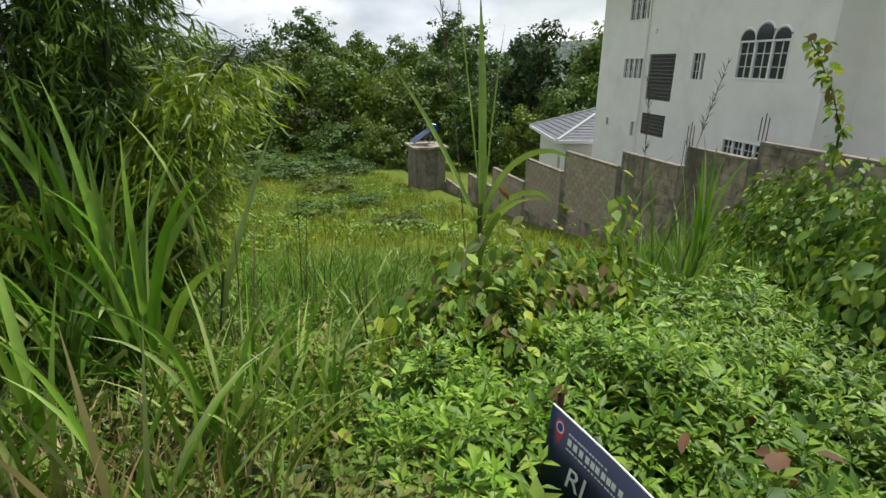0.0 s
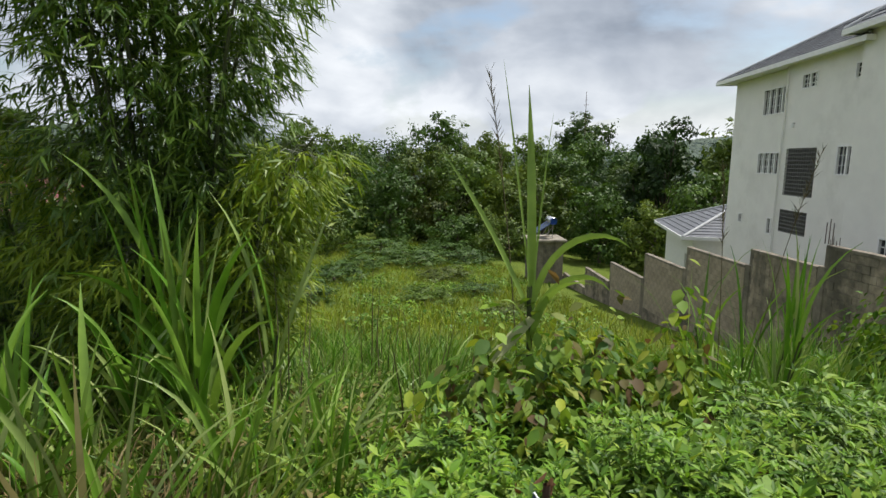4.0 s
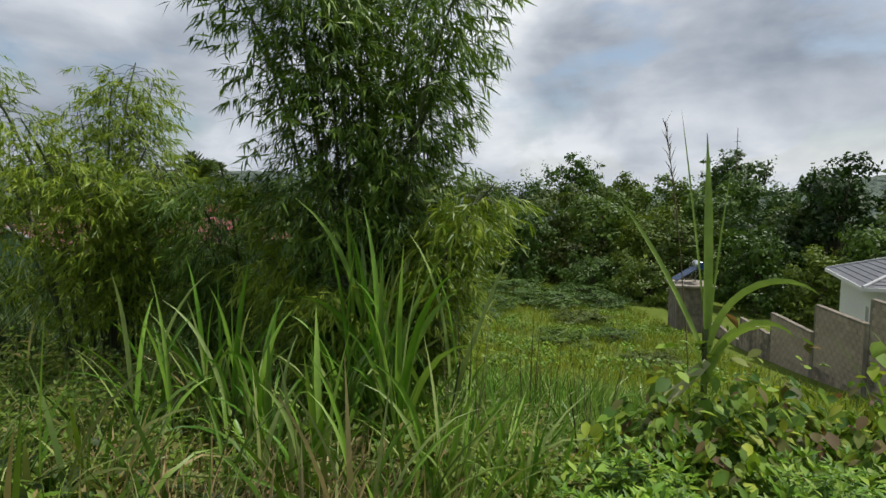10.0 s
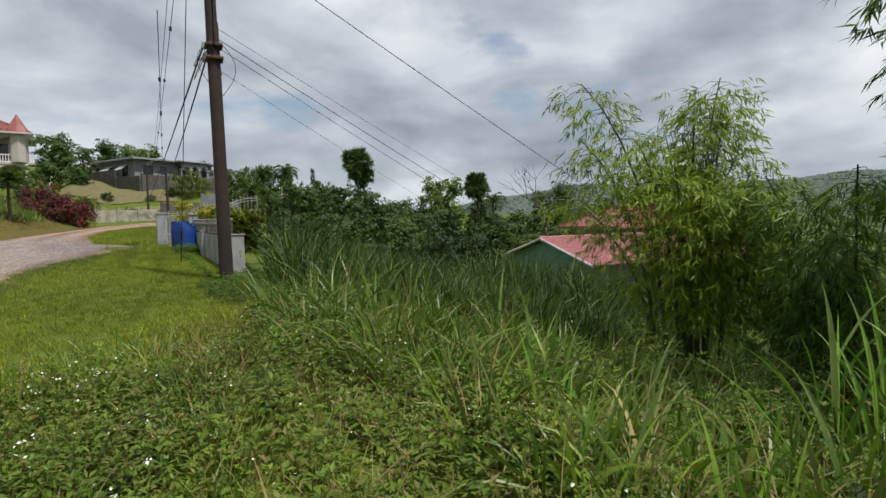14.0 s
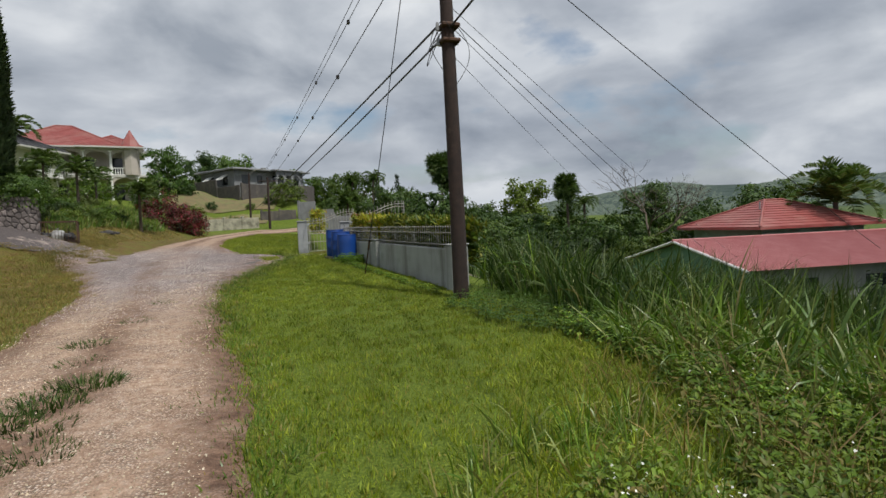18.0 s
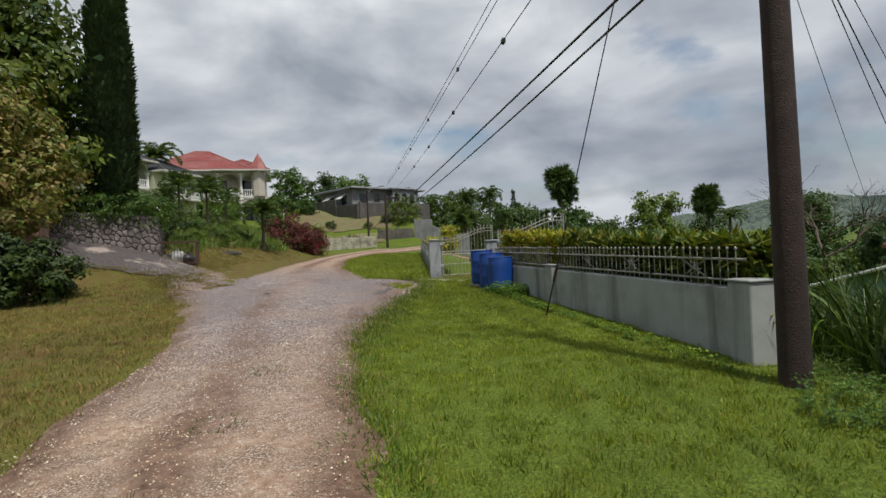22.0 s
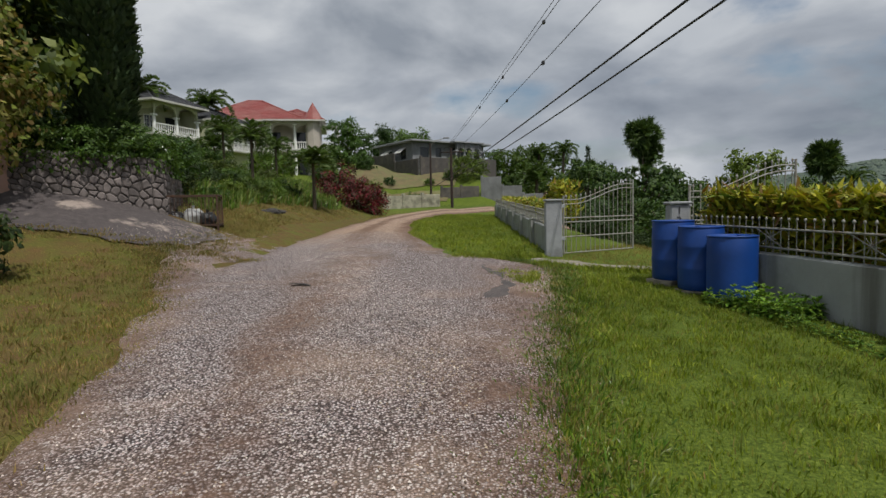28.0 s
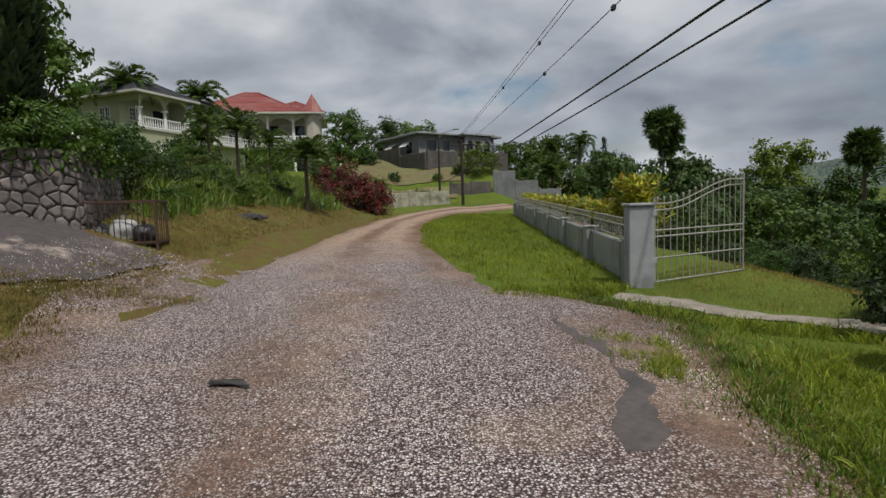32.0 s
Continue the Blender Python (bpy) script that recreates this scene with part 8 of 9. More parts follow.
# seed plumes on the cane by the wall, and dark seeding spikes in the grass
r = np.random.default_rng(77)
for x, y, h, a, ln in ((5.0, -3.5, 3.2, -1.2, 0.3), (4.9, -3.3, 2.9, 1.2, 0.05), (4.45, -1.5, 3.45, 1.5, 0.12)):
    plume = thing("seed_plume", "dark feathery seed stalk of wild cane", "plume", at=(x, y, float(land(x, y))))
    b = blades(np.zeros((1, 3)), np.array([a]), np.array([h]), np.array([0.012]), np.array([ln * 0.4]), np.array([ln]), 10)
    v = np.array(b[0]).reshape(-1, 2, 3).mean(1)
    part("stalk", mesh_of("stalk", *tapered(list(v), 0.006, 0.003, 4), M_SEED), None, plume)
    t = r.uniform(7.6, 10, 60)
    q = np.column_stack([np.interp(t, range(11), v[:, k]) for k in range(3)])
    part("seed_head", mesh_of("seed_head", *blades(q, r.uniform(0, 6.28, 60), r.uniform(0.05, 0.13, 60), np.full(60, 0.008), r.uniform(0.15, 0.5, 60) + ln, r.uniform(0, 0.3, 60), 2), M_SEED), None, plume)
p, r = region(14, [(3.6, -0.6), (5.4, -0.9), (7.5, 0.6), (5.2, 1.2), (3.8, 0.4)], 79)
tussocks("seed_spikes", p, r, 4, 1.5, 0.014, M_SEED, "dark upright seeding stems in the grass", 0.08, 0.12, 0.15, 3, "weeds")
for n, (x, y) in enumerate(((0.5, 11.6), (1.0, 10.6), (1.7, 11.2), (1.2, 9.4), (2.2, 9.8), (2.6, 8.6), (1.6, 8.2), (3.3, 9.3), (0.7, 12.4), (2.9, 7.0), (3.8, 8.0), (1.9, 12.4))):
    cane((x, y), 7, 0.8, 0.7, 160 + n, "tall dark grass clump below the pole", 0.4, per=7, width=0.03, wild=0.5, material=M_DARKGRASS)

p, r = region(950, [(0.5, -0.6), (2.6, -0.2), (6.5, 3.5), (7.5, 7), (3, 7.4), (0.2, 8.6), (-0.3, 8.0), (-0.4, 6.5), (0.2, 2.5)], 71)
tussocks("guinea_grass", p, r, 15, 0.66, 0.017, M_GUINEA, "tall guinea grass covering the slope", 0.2, 0.9, 2.4, 5, wvar=0.6)
p, r = region(420, [(0.9, -0.2), (2.6, -0.2), (6.5, 3.5), (8.5, 8), (6.5, 14), (0.2, 13), (0.2, 9.5), (0.5, 6.5), (0.8, 2.5)], 171)
tussocks("cane_grass", p, r, 8, 0.95, 0.028, M_GUINEA, "broad-bladed grass standing out of the slope", 0.1, 0.4, 1.7, 7)
p, r = region(130, [(-1.8, 3.0), (-0.6, 7.4), (1.2, 7.5), (2.4, 2.5), (0.6, 0.5)], 172)
tussocks("dry_stalks", p, r, 5, 0.5, 0.008, M_STRAW, "pale dry stalks among weeds", 0.15, 1.2, 0.8, 4)
p, r = region(26, [(1.9, 1.9), (2.5, 1.8), (2.6, 2.4), (2.0, 2.5)], 173)
tussocks("dead_straw", p, r, 26, 0.5, 0.016, M_STRAW, "heap of dead straw under the grass", 0.15, 1.6, 1.2, 5)
p, r = region(700, [(4.8, -0.5), (7, -0.6), (11, 1), (14, 5), (14, -7), (10, -8.5), (6.5, -4.5)], 72)
tussocks("guinea_grass", p, r, 12, 0.6, 0.026, M_CANE, "tall grass running down into the lot", 0.18, 0.5, 1.8, 4)
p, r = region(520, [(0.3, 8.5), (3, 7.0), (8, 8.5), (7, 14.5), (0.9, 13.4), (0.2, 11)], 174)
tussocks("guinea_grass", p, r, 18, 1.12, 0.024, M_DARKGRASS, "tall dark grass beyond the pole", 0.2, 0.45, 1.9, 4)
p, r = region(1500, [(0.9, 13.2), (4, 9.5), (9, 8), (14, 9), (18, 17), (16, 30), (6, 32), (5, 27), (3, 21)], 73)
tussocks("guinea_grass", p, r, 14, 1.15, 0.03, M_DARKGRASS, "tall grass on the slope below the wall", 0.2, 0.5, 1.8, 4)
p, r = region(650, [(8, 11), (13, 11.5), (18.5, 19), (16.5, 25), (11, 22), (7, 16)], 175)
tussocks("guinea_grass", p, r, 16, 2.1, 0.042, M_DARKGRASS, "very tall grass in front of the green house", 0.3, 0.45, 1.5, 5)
p, r = region(170, [(4.9, -4.1), (6.2, -5.2), (8.6, -6.9), (10, -6.6), (7.2, -4.0)], 176)
tussocks("guinea_grass", p, r, 14, 1.25, 0.026, M_CANE, "lush grass between the vines and the block wall", 0.2, 0.5, 1.7, 5)
p, r = region(300, [(2.4, 0.0), (4.4, -0.9), (8, -1.0), (9, 1.5), (6, 1.2), (3.2, 0.6)], 78)
tussocks("guinea_grass", p, r, 14, 0.95, 0.026, M_CANE, "tall seeding grass between vines and bamboo", 0.18, 0.45, 1.5, 5)
p, r = region(4200, [(9, -8), (12, -9), (42, -4.5), (62, 4), (60, 30), (30, 14), (14, 8)], 74)
tussocks("field_grass", p, r, 9, 0.5, 0.034, M_GRASS, "rough green grass of the open lot", 0.4, 0.6, 1.5, 2)
p, r = region(80, [(0.7, -0.7), (2.2, -0.4), (2.6, 1.2), (0.4, 0.9)], 75)
tussocks("dead_straw", p, r, 24, 0.55, 0.013, M_STRAW, "dry straw matted under the grass", 0.2, 1.2, 1.2, 4)
p, r = region(170, [(-2.6, 3.5), (-0.6, 7.4), (0.9, 5.5), (0.4, 1.5), (-0.9, 1.0)], 76)
stuff("white_flowers", leaf_cloud(on_land(p, 0.36) + r.normal(0, 0.05, (170, 3)), r, 0.014, 1.0, tv=SLIM_V, tf=SLIM_F), M_WHITEFLOWER, "tiny white wildflowers over the weeds", "flowers")

# bushes and creeper patches on the lot floor
for n, (x, y, s) in enumerate(((26, 1.5, 0.45), (22, -2.5, 0.35), (30, -1, 0.4), (36, 1, 0.55), (44, 4, 0.8), (50, 8, 0.9), (47, 0, 0.7), (40, 8, 0.6), (33, 8, 0.6), (28, 10, 0.7), (53, 2, 0.8), (24, 7, 0.5), (56, -3, 0.7))):
    make_tree("mound", (x, y), s, n * 47, "low green creeper-covered bush on the lot", M_BUSH, "lot bushes", 0.4, "bush")
p, r = region(30000, [(13, -5), (24, -6.5), (40, -5), (46, 3), (30, 6), (16, 3)], 81)
p = p[np.array([noise.noise((x * 0.28, y * 0.28, 2.0)) + 0.6 * noise.noise((x * 0.9, y * 0.9, 5.0)) for x, y in p]) > 0.26 + r.uniform(-0.15, 0.15, len(p))]
stuff("creeper_patch", leaf_cloud(on_land(p, 0.2) + np.column_stack([np.zeros((len(p), 2)), r.uniform(-0.2, 0.4, len(p))]), r, 0.13, 0.7, tv=SLIM_V, tf=SLIM_F), M_WEED, "low creeper spreading over the lot floor", "creeper")

# ---- the wood behind the lot ----
WOOD = [(76, 11.5, "airy", 1.15), (72, 6, "broad", 1.0), (66, 0, "broad", 1.05), (60, -5, "round", 1.0), (62, 9, "round", 0.9), (56, -8, "broad", 0.8), (79, -8.6, "tall", 1.0), (80, -2, "tall", 0.95), (70, -12, "tall", 0.95), (62, -15, "round", 1.0),
        (52, -13, "round", 0.75), (48, -17, "round", 0.7), (46, -21, "broad", 0.8), (56, -20, "tall", 0.95), (68, -20, "tall", 1.0), (52, -26, "tall", 1.0), (84, -18, "tall", 1.0), (90, 4, "tall", 0.9), (58, 14, "lumpy", 1.0), (68, 18, "round", 0.8),
        (78, 22, "broad", 0.8), (50, 14, "mound", 1.0), (90, 30, "round", 0.9), (66, 28, "lumpy", 0.9), (58, 36, "lumpy", 0.9), (64, 3, "mound", 1.2), (57, 1, "mound", 1.0), (53, -4, "mound", 0.9), (75, -26, "tall", 1.0), (62, -30, "tall", 1.0), (40, -30, "tall", 1.0), (44, -36, "tall", 1.1)]
WOOD += [(104, -30 + 9 * k, ("broad", "tall", "round")[k % 3], 1.3 + 0.15 * math.sin(k * 2.3)) for k in range(9)]
# every fourth tree gets the lighter lime leaf, standing in for sunlit crowns
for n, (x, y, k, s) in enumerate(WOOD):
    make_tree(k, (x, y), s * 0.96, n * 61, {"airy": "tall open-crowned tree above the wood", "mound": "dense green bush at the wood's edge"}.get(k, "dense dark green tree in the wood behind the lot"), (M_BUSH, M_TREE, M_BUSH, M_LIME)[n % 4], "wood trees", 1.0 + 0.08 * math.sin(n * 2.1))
COCO = frond_mesh("frond", 3.2, 34, 0.85, 2.3, 91, 0.09)
BALL = frond_mesh("frond", 1.6, 26, 0.55, 1.1, 92, 0.15)
SMALLF = frond_mesh("frond", 1.7, 26, 0.5, 2.5, 93, 0.07)
palm((58, -18), 8.5, 18, COCO, "coconut palm at the edge of the wood", lean=(0.5, 0.4))

# ---- trees round the green house and the valley ----
for n, (x, y, k, s, m) in enumerate(((40, 88, "broad", 1.05, M_LIME), (33, 90, "lumpy", 1.1, M_TREE), (46, 84, "round", 0.9, M_TREE), (30, 78, "lumpy", 1.0, M_BUSH), (27, 70, "mound", 1.2, M_TREE), (20, 66, "lumpy", 0.9, M_BUSH), (36, 62, "mound", 1.4, M_BUSH), (44, 66, "lumpy", 1.1, M_TREE),
                                     (48, 56, "lumpy", 1.2, M_TREE), (54, 62, "round", 1.0, M_TREE), (62, 54, "round", 1.1, M_TREE), (50, 46, "lumpy", 1.0, M_TREE), (14, 62, "mound", 1.0, M_TREE), (12, 52, "mound", 0.8, M_BUSH), (18, 50, "mound", 0.9, M_TREE), (24, 54, "lumpy", 0.8, M_BUSH),
                                     (30, 50, "mound", 0.7, M_BUSH), (35, 45, "mound", 0.7, M_TREE), (8, 56, "mound", 0.7, M_BUSH), (42, 38, "round", 0.8, M_TREE), (9, 40, "lumpy", 0.55, M_TREE), (10, 16.5, "mound", 0.42, M_BUSH), (12.5, 19.5, "mound", 0.5, M_TREE), (9, 13.5, "mound", 0.4, M_BUSH), (13, 23.5, "mound", 0.5, M_BUSH), (11.5, 28, "mound", 0.5, M_TREE), (8, 20.5, "mound", 0.42, M_TREE), (16, 14, "mound", 0.6, M_TREE), (20, 17, "mound", 0.6, M_BUSH), (15, 36, "mound", 0.6, M_BUSH), (26, 40, "lumpy", 0.7, M_TREE), (20, 42, "mound", 0.9, M_BUSH), (32, 36, "lumpy", 0.8, M_TREE), (38, 30, "lumpy", 0.9, M_TREE), (30, 20, "mound", 0.9, M_TREE), (36, 22, "lumpy", 0.8, M_BUSH), (24, 13, "mound", 0.8, M_BUSH), (4.5, 24, "mound", 0.28, M_BUSH), (6, 17, "mound", 0.35, M_TREE), (7, 29, "mound", 0.5, M_TREE), (10, 26, "mound", 0.5, M_BUSH), (12.5, 33, "mound", 0.6, M_TREE), (9, 34, "mound", 0.5, M_BUSH), (15, 40, "mound", 0.8, M_TREE), (14, 46, "mound", 0.9, M_BUSH), (60, 80, "broad", 1.1, M_TREE), (70, 66, "broad", 1.1, M_TREE), (16, 84, "lumpy", 1.1, M_TREE), (10, 86, "broad", 0.8, M_TREE), (6, 82, "round", 0.7, M_TREE), (20, 92, "round", 0.9, M_TREE), (5, 79, "lumpy", 0.4, M_BUSH), (0, 92, "broad", 0.6, M_TREE), (12, 74, "mound", 1.2, M_TREE), (16, 66, "lumpy", 1.15, M_TREE), (11, 68, "round", 0.75, M_TREE), (22, 74, "lumpy", 1.2, M_TREE), (6, 44, "mound", 0.5, M_BUSH), (5, 36, "mound", 0.45, M_BUSH))):
    s = s * 0.55 if 6 <= x <= 16 and 13 <= y <= 24 else s
    s = s * 0.42 if 2 <= x <= 16 and 25 <= y <= 46 else s
    # nearer valley trees take the leaf darkened to stand for shade
    make_tree(k, (x, y), s, n * 73, "green tree in the valley beyond the wall" if k != "mound" else "dense green bush in the valley", (M_DARKSHADED if x < 22 and y < 50 else M_TREE) if n else m, "valley trees", 1.0)
def thatch_palm(at, trunk_h, rad, seed, label):
    """Fan palm: a dense round head of fans on a bare trunk."""
    r = np.random.default_rng(seed)
    p = thing("thatch_palm", label, "palm", at=(at[0], at[1], float(land(at[0], at[1]))))
    part("trunk", mesh_of("trunk", *tapered([(0, 0, -0.3), (0.1, 0, trunk_h * 0.5), (0, 0, trunk_h)], 0.22, 0.18, 8), M_BARK, True), None, p)
    d = r.normal(0, 1, (95, 3))
    d /= np.linalg.norm(d, axis=1)[:, None]
    for k, q in enumerate(d):
        c = q * rad * r.uniform(0.2, 0.72) * np.array((1, 1, 1.25)) + np.array((0, 0, trunk_h + rad * 0.45))
        m = 26
        out = q + r.normal(0, 0.55, (m, 3))
        yaw = np.arctan2(out[:, 1], out[:, 0])
        lean = np.arccos(np.clip(out[:, 2] / np.linalg.norm(out, axis=1), -1, 1))
        v, f = blades(np.repeat(c[None], m, 0), yaw, r.uniform(0.45, 0.62, m) * rad, np.full(m, 0.2), lean, np.full(m, 0.25), 2)
        part("fan", mesh_of("fan", v, f, M_FAN), None, p)


M_FAN = leafy("fan_palm_leaf", [(0.04, 0.08, 0.02), (0.07, 0.12, 0.03), (0.10, 0.15, 0.04)], 0.5, 0.2)
thatch_palm((24.6, 88), 11.6, 2.5, 181, "tall round-headed thatch palm")
thatch_palm((25.8, 88.6), 9.8, 1.7, 182, "smaller round-headed thatch palm behind another")
thatch_palm((38.6, 72), 9.9, 1.9, 183, "round-headed thatch palm in the valley")
palm((40.2, 70), 8.6, 24, COCO, "young palm with drooping fronds in the valley", 0.2, scale=0.75)
palm((33.5, 29.5), 7.8, 36, COCO, "coconut palm behind the green house", 0.2, scale=1.2, ball=True)
palm((11.3, 80), 8.4, 28, COCO, "coconut palm on the skyline", 0.18, (0.3, 0.2), scale=0.7)
palm((8.5, 82), 7.4, 28, COCO, "coconut palm on the skyline", 0.18, (0.3, -0.2), scale=0.65)
palm((6.5, 72), 3.6, 28, COCO, "palm with hanging fronds beside the wall", 0.2)
cy2 = thing("cypress", "small dark columnar cypress on the skyline", "cypress", at=(17.5, 90, float(land(17.5, 90))))
r = np.random.default_rng(95)
s = r.uniform(0, 1, 900)
a = r.uniform(0, 6.28, 900)
rad = 0.55 * (1 - s) ** 0.7 + 0.05
part("crown", mesh_of("crown", *leaf_cloud(np.column_stack([np.cos(a) * rad, np.sin(a) * rad, 0.5 + s * 10]), r, 0.35, 0.5), M_DARKTREE), None, cy2)
part("trunk", cyl(0, 0, -0.2, 3, 0.15, 8, 0.1), M_BARK, cy2)


def bare_tree(at, h, seed, label):
    r = np.random.default_rng(seed)
    t = thing("bare_tree", label, "tree", at=(at[0], at[1], float(land(at[0], at[1]))))
    wood = []

    def grow(p, d, L, rad, depth):
        q = p + d * L
        wood.append(tapered([p, (p + q) / 2 + r.normal(0, L * 0.05, 3), q], rad, rad * 0.6, 5))
        if depth:
            for _ in range(3):
                n = d + r.normal(0, 0.5, 3)
                n[2] = abs(n[2]) * 0.8 + 0.15
                grow(q, n / np.linalg.norm(n), L * r.uniform(0.6, 0.8), rad * 0.55, depth - 1)
    grow(np.array((0, 0, -0.3)), np.array((0, 0, 1.0)), h * 0.42, 0.26, 5)
    part("bough", mesh_of("bough", *joined(wood), M_BARK, True), None, t)


bare_tree((36.7, 52.0), 11.8, 97, "bare grey tree with fine branches in the valley")

# ---- the left bank ----
for n, (x, y, s) in enumerate(((-12.35, 27.05, 0.22), (-12.9, 26.75, 0.24), (-13.5, 26.3, 0.22), (-14.1, 25.9, 0.22), (-12.5, 27.9, 0.24), (-12.9, 28.8, 0.26), (-13.6, 27.3, 0.3), (-14.6, 26.9, 0.3), (-15.5, 27.6, 0.34), (-14.2, 29.0, 0.34), (-13.6, 30.6, 0.34), (-16.2, 29.5, 0.4))):
    make_tree("mound", (x, y), s, n * 67, "leafy hedge bush hanging over the stone wall", (M_BUSH, M_TREE)[n % 2], "wall hedge", 0.85, "bush", z=3.5)
r = np.random.default_rng(187)
t = r.uniform(0, 1, (1500, 1))
q = np.where(t < 0.6, np.array((-14.3, 25.1)) + (np.array((-11.75, 26.85)) - np.array((-14.3, 25.1))) * t / 0.6, np.array((-11.75, 26.85)) + (np.array((-12.6, 29.6)) - np.array((-11.75, 26.85))) * (t - 0.6) / 0.4)
q = q + r.normal(0.04, 0.08, (1500, 2))
stuff("hanging_vine", leaf_cloud(np.column_stack([q, 3.72 - 0.5 * r.uniform(0, 1, 1500) ** 2]), r, 0.10, 0.75, droop=0.9), M_BUSH, "green vine trailing over the top of the stone wall", "vine")
stuff("white_flowers", leaf_cloud(np.column_stack([q[:60], np.full(60, 3.78)]) + r.normal(0, 0.12, (60, 3)), r, 0.05, 0.9), M_WHITEFLOWER, "white blossoms on the hedge over the wall", "flowers")
cyp = thing("cypress", "very tall dark columnar cypress above the stone wall", "cypress", at=(-13.1, 26.9, float(land(-13.1, 26.9)) + 0.6))
r = np.random.default_rng(101)
n = 26000
s = r.uniform(0, 1, n) ** 0.9
a = r.uniform(0, 6.28, n)
prof = np.interp(s, [0, 0.08, 0.3, 0.6, 0.85, 1], [0.45, 0.66, 0.70, 0.60, 0.38, 0.03])
lump = np.array([1 + 0.22 * noise.noise((math.cos(q) * 1.4, math.sin(q) * 1.4, w * 9)) for q, w in zip(a, s)])
rad = prof * lump * r.uniform(0.75, 1.04, n)
v, f = scatter(SLIM_V, SLIM_F, np.column_stack([np.cos(a) * rad, np.sin(a) * rad, 0.4 + s * 10.8]), turns(a - np.pi / 2, r.normal(1.05, 0.35, n), r.normal(0, 0.5, n)), r.uniform(0.12, 0.26, n), 0.55)
part("crown", mesh_of("crown", v, f, M_DARKTREE), None, cyp)
part("trunk", cyl(0, 0, -0.8, 7, 0.2, 10, 0.08), M_BARK, cyp)
make_tree("thicket", (-12.55, 21.0), 1.0, 20, "round dense dark green shrub on the verge", M_DARKSHADED, "", 1.0, "shrub")
make_tree("fine", (-15.5, 24.1), 0.76, 70, "small tree with orange-pink blossom by the driveway", M_ORANGE, "", 0.95, "tree")
make_tree("fine", (-17.6, 26.2), 1.15, 140, "leafy tree over the driveway gate", M_BUSH, "", 1.1, "tree")
make_tree("fine", (-18.9, 27.6), 1.3, 220, "dark leafy tree over the driveway gate", M_TREE, "", 1.1, "tree")
make_tree("tall", (-20.5, 29.5), 0.75, 15, "dark tall tree behind the driveway gate", M_TREE, "", 0.9, "tree")
HEDGE = [(-13.2, 27.2, 0.30), (-12.6, 28.2, 0.32), (-13.8, 28.0, 0.4), (-14.8, 26.8, 0.35), (-13.2, 30.2, 0.42), (-12.6, 32.0, 0.34), (-14.6, 31.5, 0.5), (-13.0, 34.4, 0.46), (-12.6, 36.6, 0.44), (-14.5, 35.5, 0.6), (-12.8, 39.2, 0.42), (-14.6, 39.5, 0.6), (-16.5, 34, 0.7), (-17, 38.5, 0.7), (-12.6, 41.6, 0.4), (-16, 43, 0.6), (-19, 41, 0.8), (-20, 36, 0.8), (-18, 47, 0.7), (-14.5, 47, 0.45), (-21, 52, 0.9), (-17, 53, 0.6)]
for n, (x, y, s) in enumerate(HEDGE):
    make_tree("mound", (x, y), s * (0.55, 0.42, 0.5, 0.38)[n % 4], n * 83, "overgrown green bush on the bank", (M_BUSH, M_TREE, M_LIME, M_TREE, M_DARKSHADED)[n % 5], "bank bushes", 0.85, "bush")
for n, (x, y, s) in enumerate(((-10.2, 51.0, 0.46), (-11.6, 51.6, 0.5), (-9.6, 52.4, 0.38))):
    make_tree("mound", (x, y), s, n * 51, "crimson bougainvillea bush by the road", M_RED, "bougainvillea", 1.05, "bush")
for n, (x, y) in enumerate(((-11.1, 41.0), (-15.5, 45), (-19, 50), (-22, 56), (-17.5, 57))):
    palm((x, y), 2.4 + 0.4 * (n % 3), 22, SMALLF, "small palm on the bank with drooping fronds", 0.09, scale=1.0, group="bank palms")
palm((-33.2, 67), 7.5, 26, COCO, "coconut palm behind the yellow house", 0.18, scale=1.0)
palm((-30.0, 75), 7.5, 26, COCO, "coconut palm behind the yellow house", 0.18, scale=1.0)
for n, (x, y, k, s) in enumerate(((-14.5, 75, "round", 0.62), (-12.0, 90, "broad", 0.72), (-8, 97, "broad", 0.8), (-4, 98, "tall", 0.45), (3.6, 85.5, "round", 0.5), (-24, 58, "mound", 0.6), (-32, 48, "lumpy", 0.6), (-34, 46, "broad", 0.6), (-20, 64, "mound", 0.6), (-15, 64, "mound", 0.5), (-11, 67, "mound", 0.32), (-6.6, 65, "mound", 0.28), (-1, 73, "mound", 0.6), (-9.6, 71, "mound", 0.2), (-5.2, 71.2, "mound", 0.16), (-12.2, 73.5, "mound", 0.3), (-3.0, 72.6, "mound", 0.2), (-7.5, 62.9, "mound", 0.2), (-36, 60, "tall", 0.9), (-40, 50, "broad", 1.0))):
    make_tree(k, (x, y), s, n * 91, "dark green tree on the hillside", M_TREE if n % 2 else M_BUSH, "hill trees", 1.0)
p, r = region(2400, [(-11.6, 29.5), (-12.2, 36), (-10.5, 46), (-16, 60), (-26, 60), (-22, 34), (-14, 28)], 103)
tussocks("bank_grass", p, r, 14, 0.55, 0.045, M_GUINEA, "long grass on the overgrown bank", 0.3, 0.6, 1.6, 2)


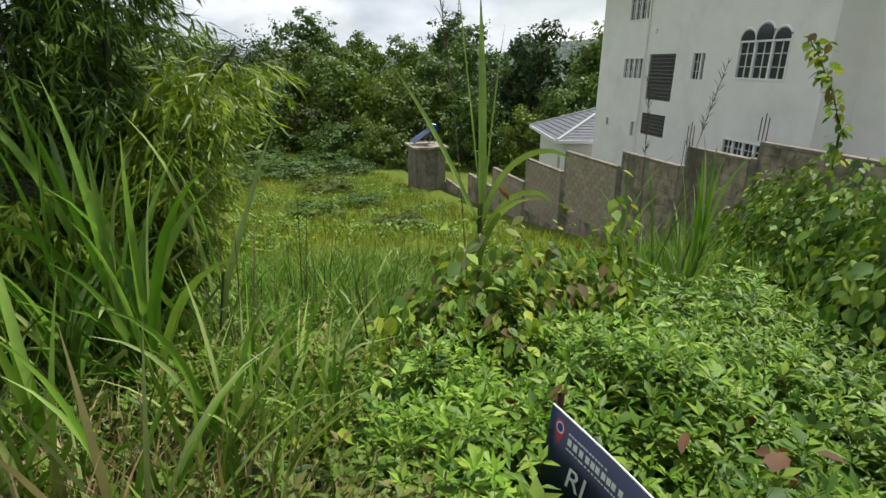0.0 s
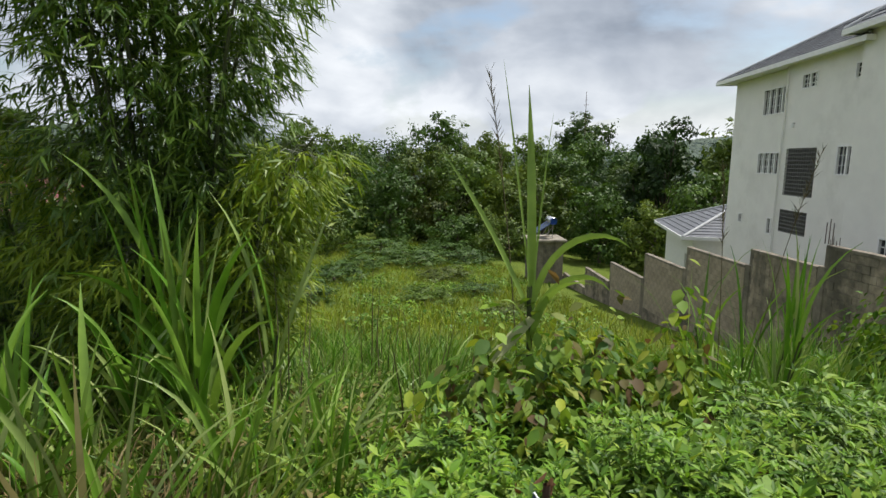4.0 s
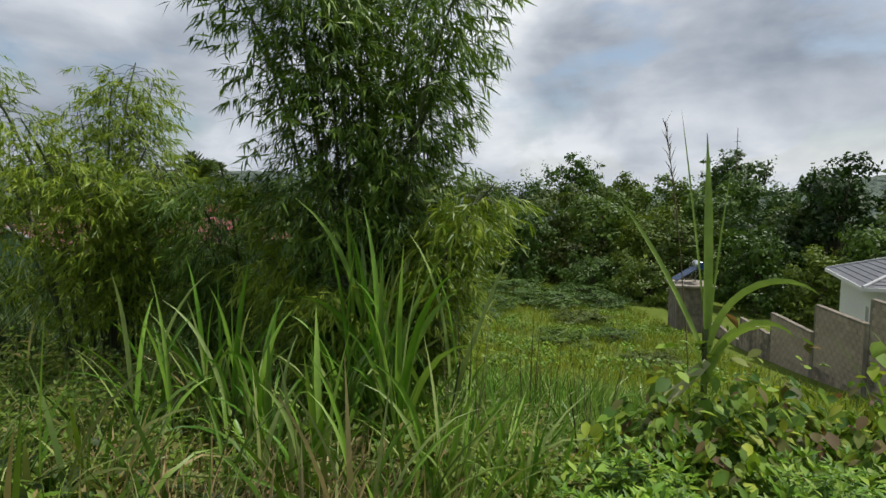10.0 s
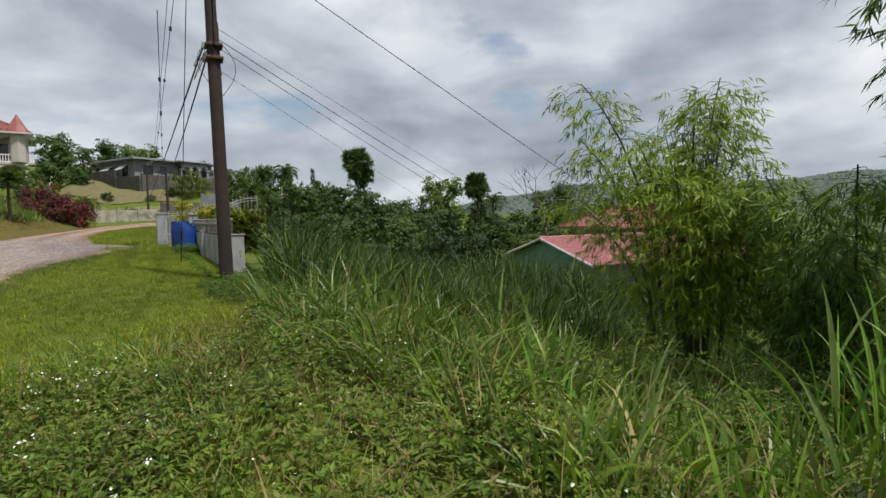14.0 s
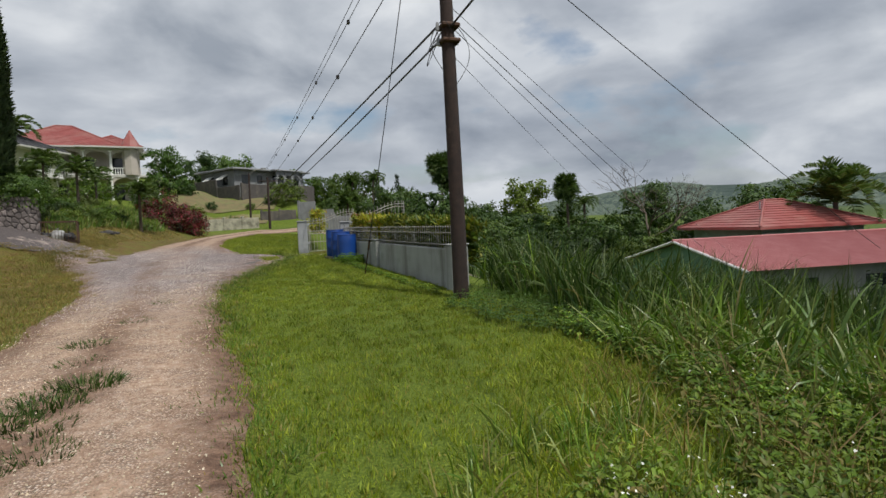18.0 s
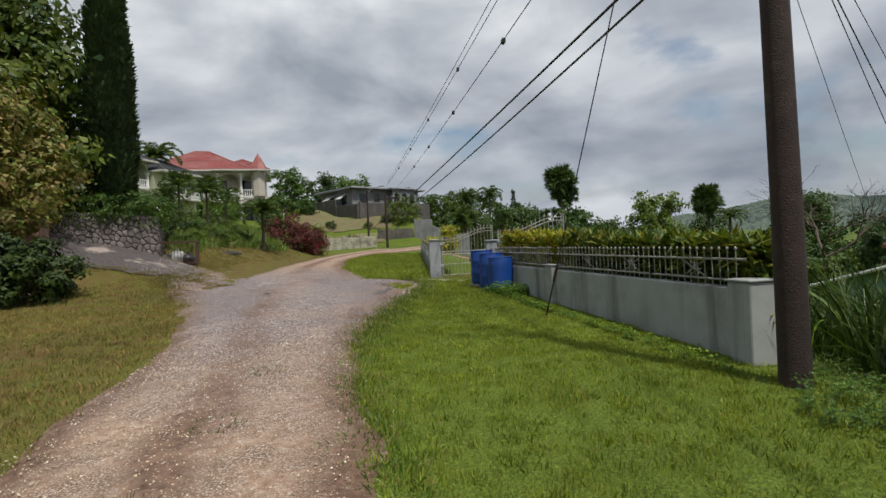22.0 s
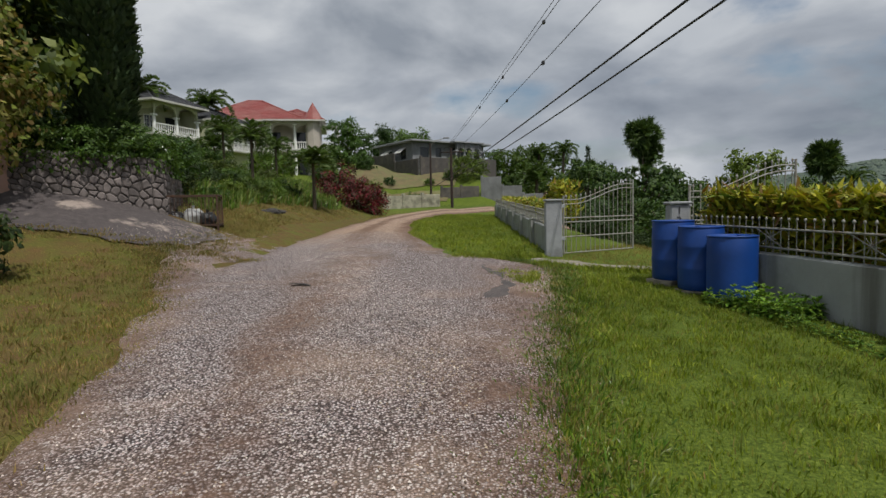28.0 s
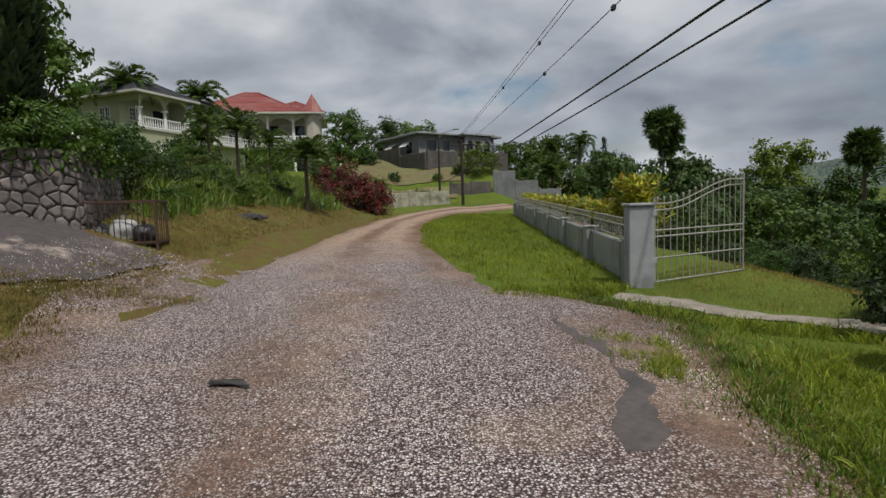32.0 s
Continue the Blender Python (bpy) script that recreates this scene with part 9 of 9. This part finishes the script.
def hedge(name, a, b, n, seed, label, height=0.55, depth=0.4, up=0.9, material=M_CROTON):
    """Croton hedge: upright long leaves in yellow and green."""
    r = np.random.default_rng(seed)
    t = r.uniform(0, 1, n)
    a, b = np.array(a), np.array(b)
    q = a + (b - a) * t[:, None] + np.column_stack([depth * (0.35 + np.clip(r.normal(0.6, 0.5, n), 0, 2.2)), r.normal(0, 0.1, n)])
    lump = np.array([noise.noise((s * 14, 2.0, seed)) for s in t])
    z = land(q[:, 0], q[:, 1]) + up + height * (r.uniform(0, 1, n) ** 0.7) * (1 + 0.22 * lump)
    stuff(name, scatter(SLIM_V, SLIM_F, np.column_stack([q, z]), turns(r.uniform(0, 6.28, n), r.normal(0.55, 0.45, n), r.normal(0, 0.3, n)), r.uniform(0.12, 0.26, n), 0.3), material, label, "hedge")


hedge("croton_hedge", (-0.36, 12.6), (-0.72, 17.6), 13000, 111, "dark green croton hedge behind the railing", 0.82, 0.3, 0.42, M_CROTONGREEN)
hedge("croton_hedge", (-0.68, 17.0), (-1.02, 21.5), 8500, 114, "yellow and green croton hedge behind the railing", 0.88, 0.3, 0.42)
hedge("croton_hedge", (-1.85, 26.6), (-0.6, 48), 5000, 112, "yellow and green croton hedge along the far wall", 0.5, 0.3, 0.7)
hedge("croton_bush", (-1.85, 27.2), (-1.7, 29.0), 1400, 113, "orange-tipped croton bush behind the gate post", 0.9, 0.3, 0.8)
weed_bed("creeping_weeds", [(-0.9, 18.8), (-1.3, 19.6), (-1.75, 19.7), (-1.5, 18.6)], 90, 23, "leafy weeds at the foot of the drums", 0.2, 0.08, 3)

for n, (x, y, s) in enumerate(((22, 74, 1.0), (18, 70, 0.9), (26, 78, 1.1), (30, 72, 1.0), (34, 76, 1.1), (24, 64, 0.9), (38, 64, 1.1), (42, 60, 1.0))):
    make_tree("lumpy", (x, y), s, n * 41, "dark green tree below the thatch palms", M_TREE, "valley trees", 0.9)

# distant woods on the hills
r = np.random.default_rng(121)
n = 34000
ang, dist = r.uniform(-1.0, 2.4, n), 300 + 1000 * r.uniform(0, 1, n) ** 0.8
q = np.column_stack([np.cos(ang) * dist, np.sin(ang) * dist])
q = q[(q[:, 0] > 95) | (q[:, 1] > 110) | (q[:, 0] > 75) & (q[:, 1] > 40)]
tv = np.array([[math.cos(t), math.sin(t), 0.1 * (k % 2)] for k, t in enumerate(np.arange(5) * math.pi * 0.4)] + [[0.1, 0.05, 0.75]])
tf = np.array([[k, (k + 1) % 5, 5] for k in range(5)])
stuff("far_woods", scatter(tv, tf, on_land(q, -0.3), turns(r.uniform(0, 6.28, len(q)), r.normal(0, 0.15, len(q))), r.uniform(1.6, 3.8, len(q))), M_HILLHAZE, "distant wooded hills with haze tinted into the leaf colour", "woods")
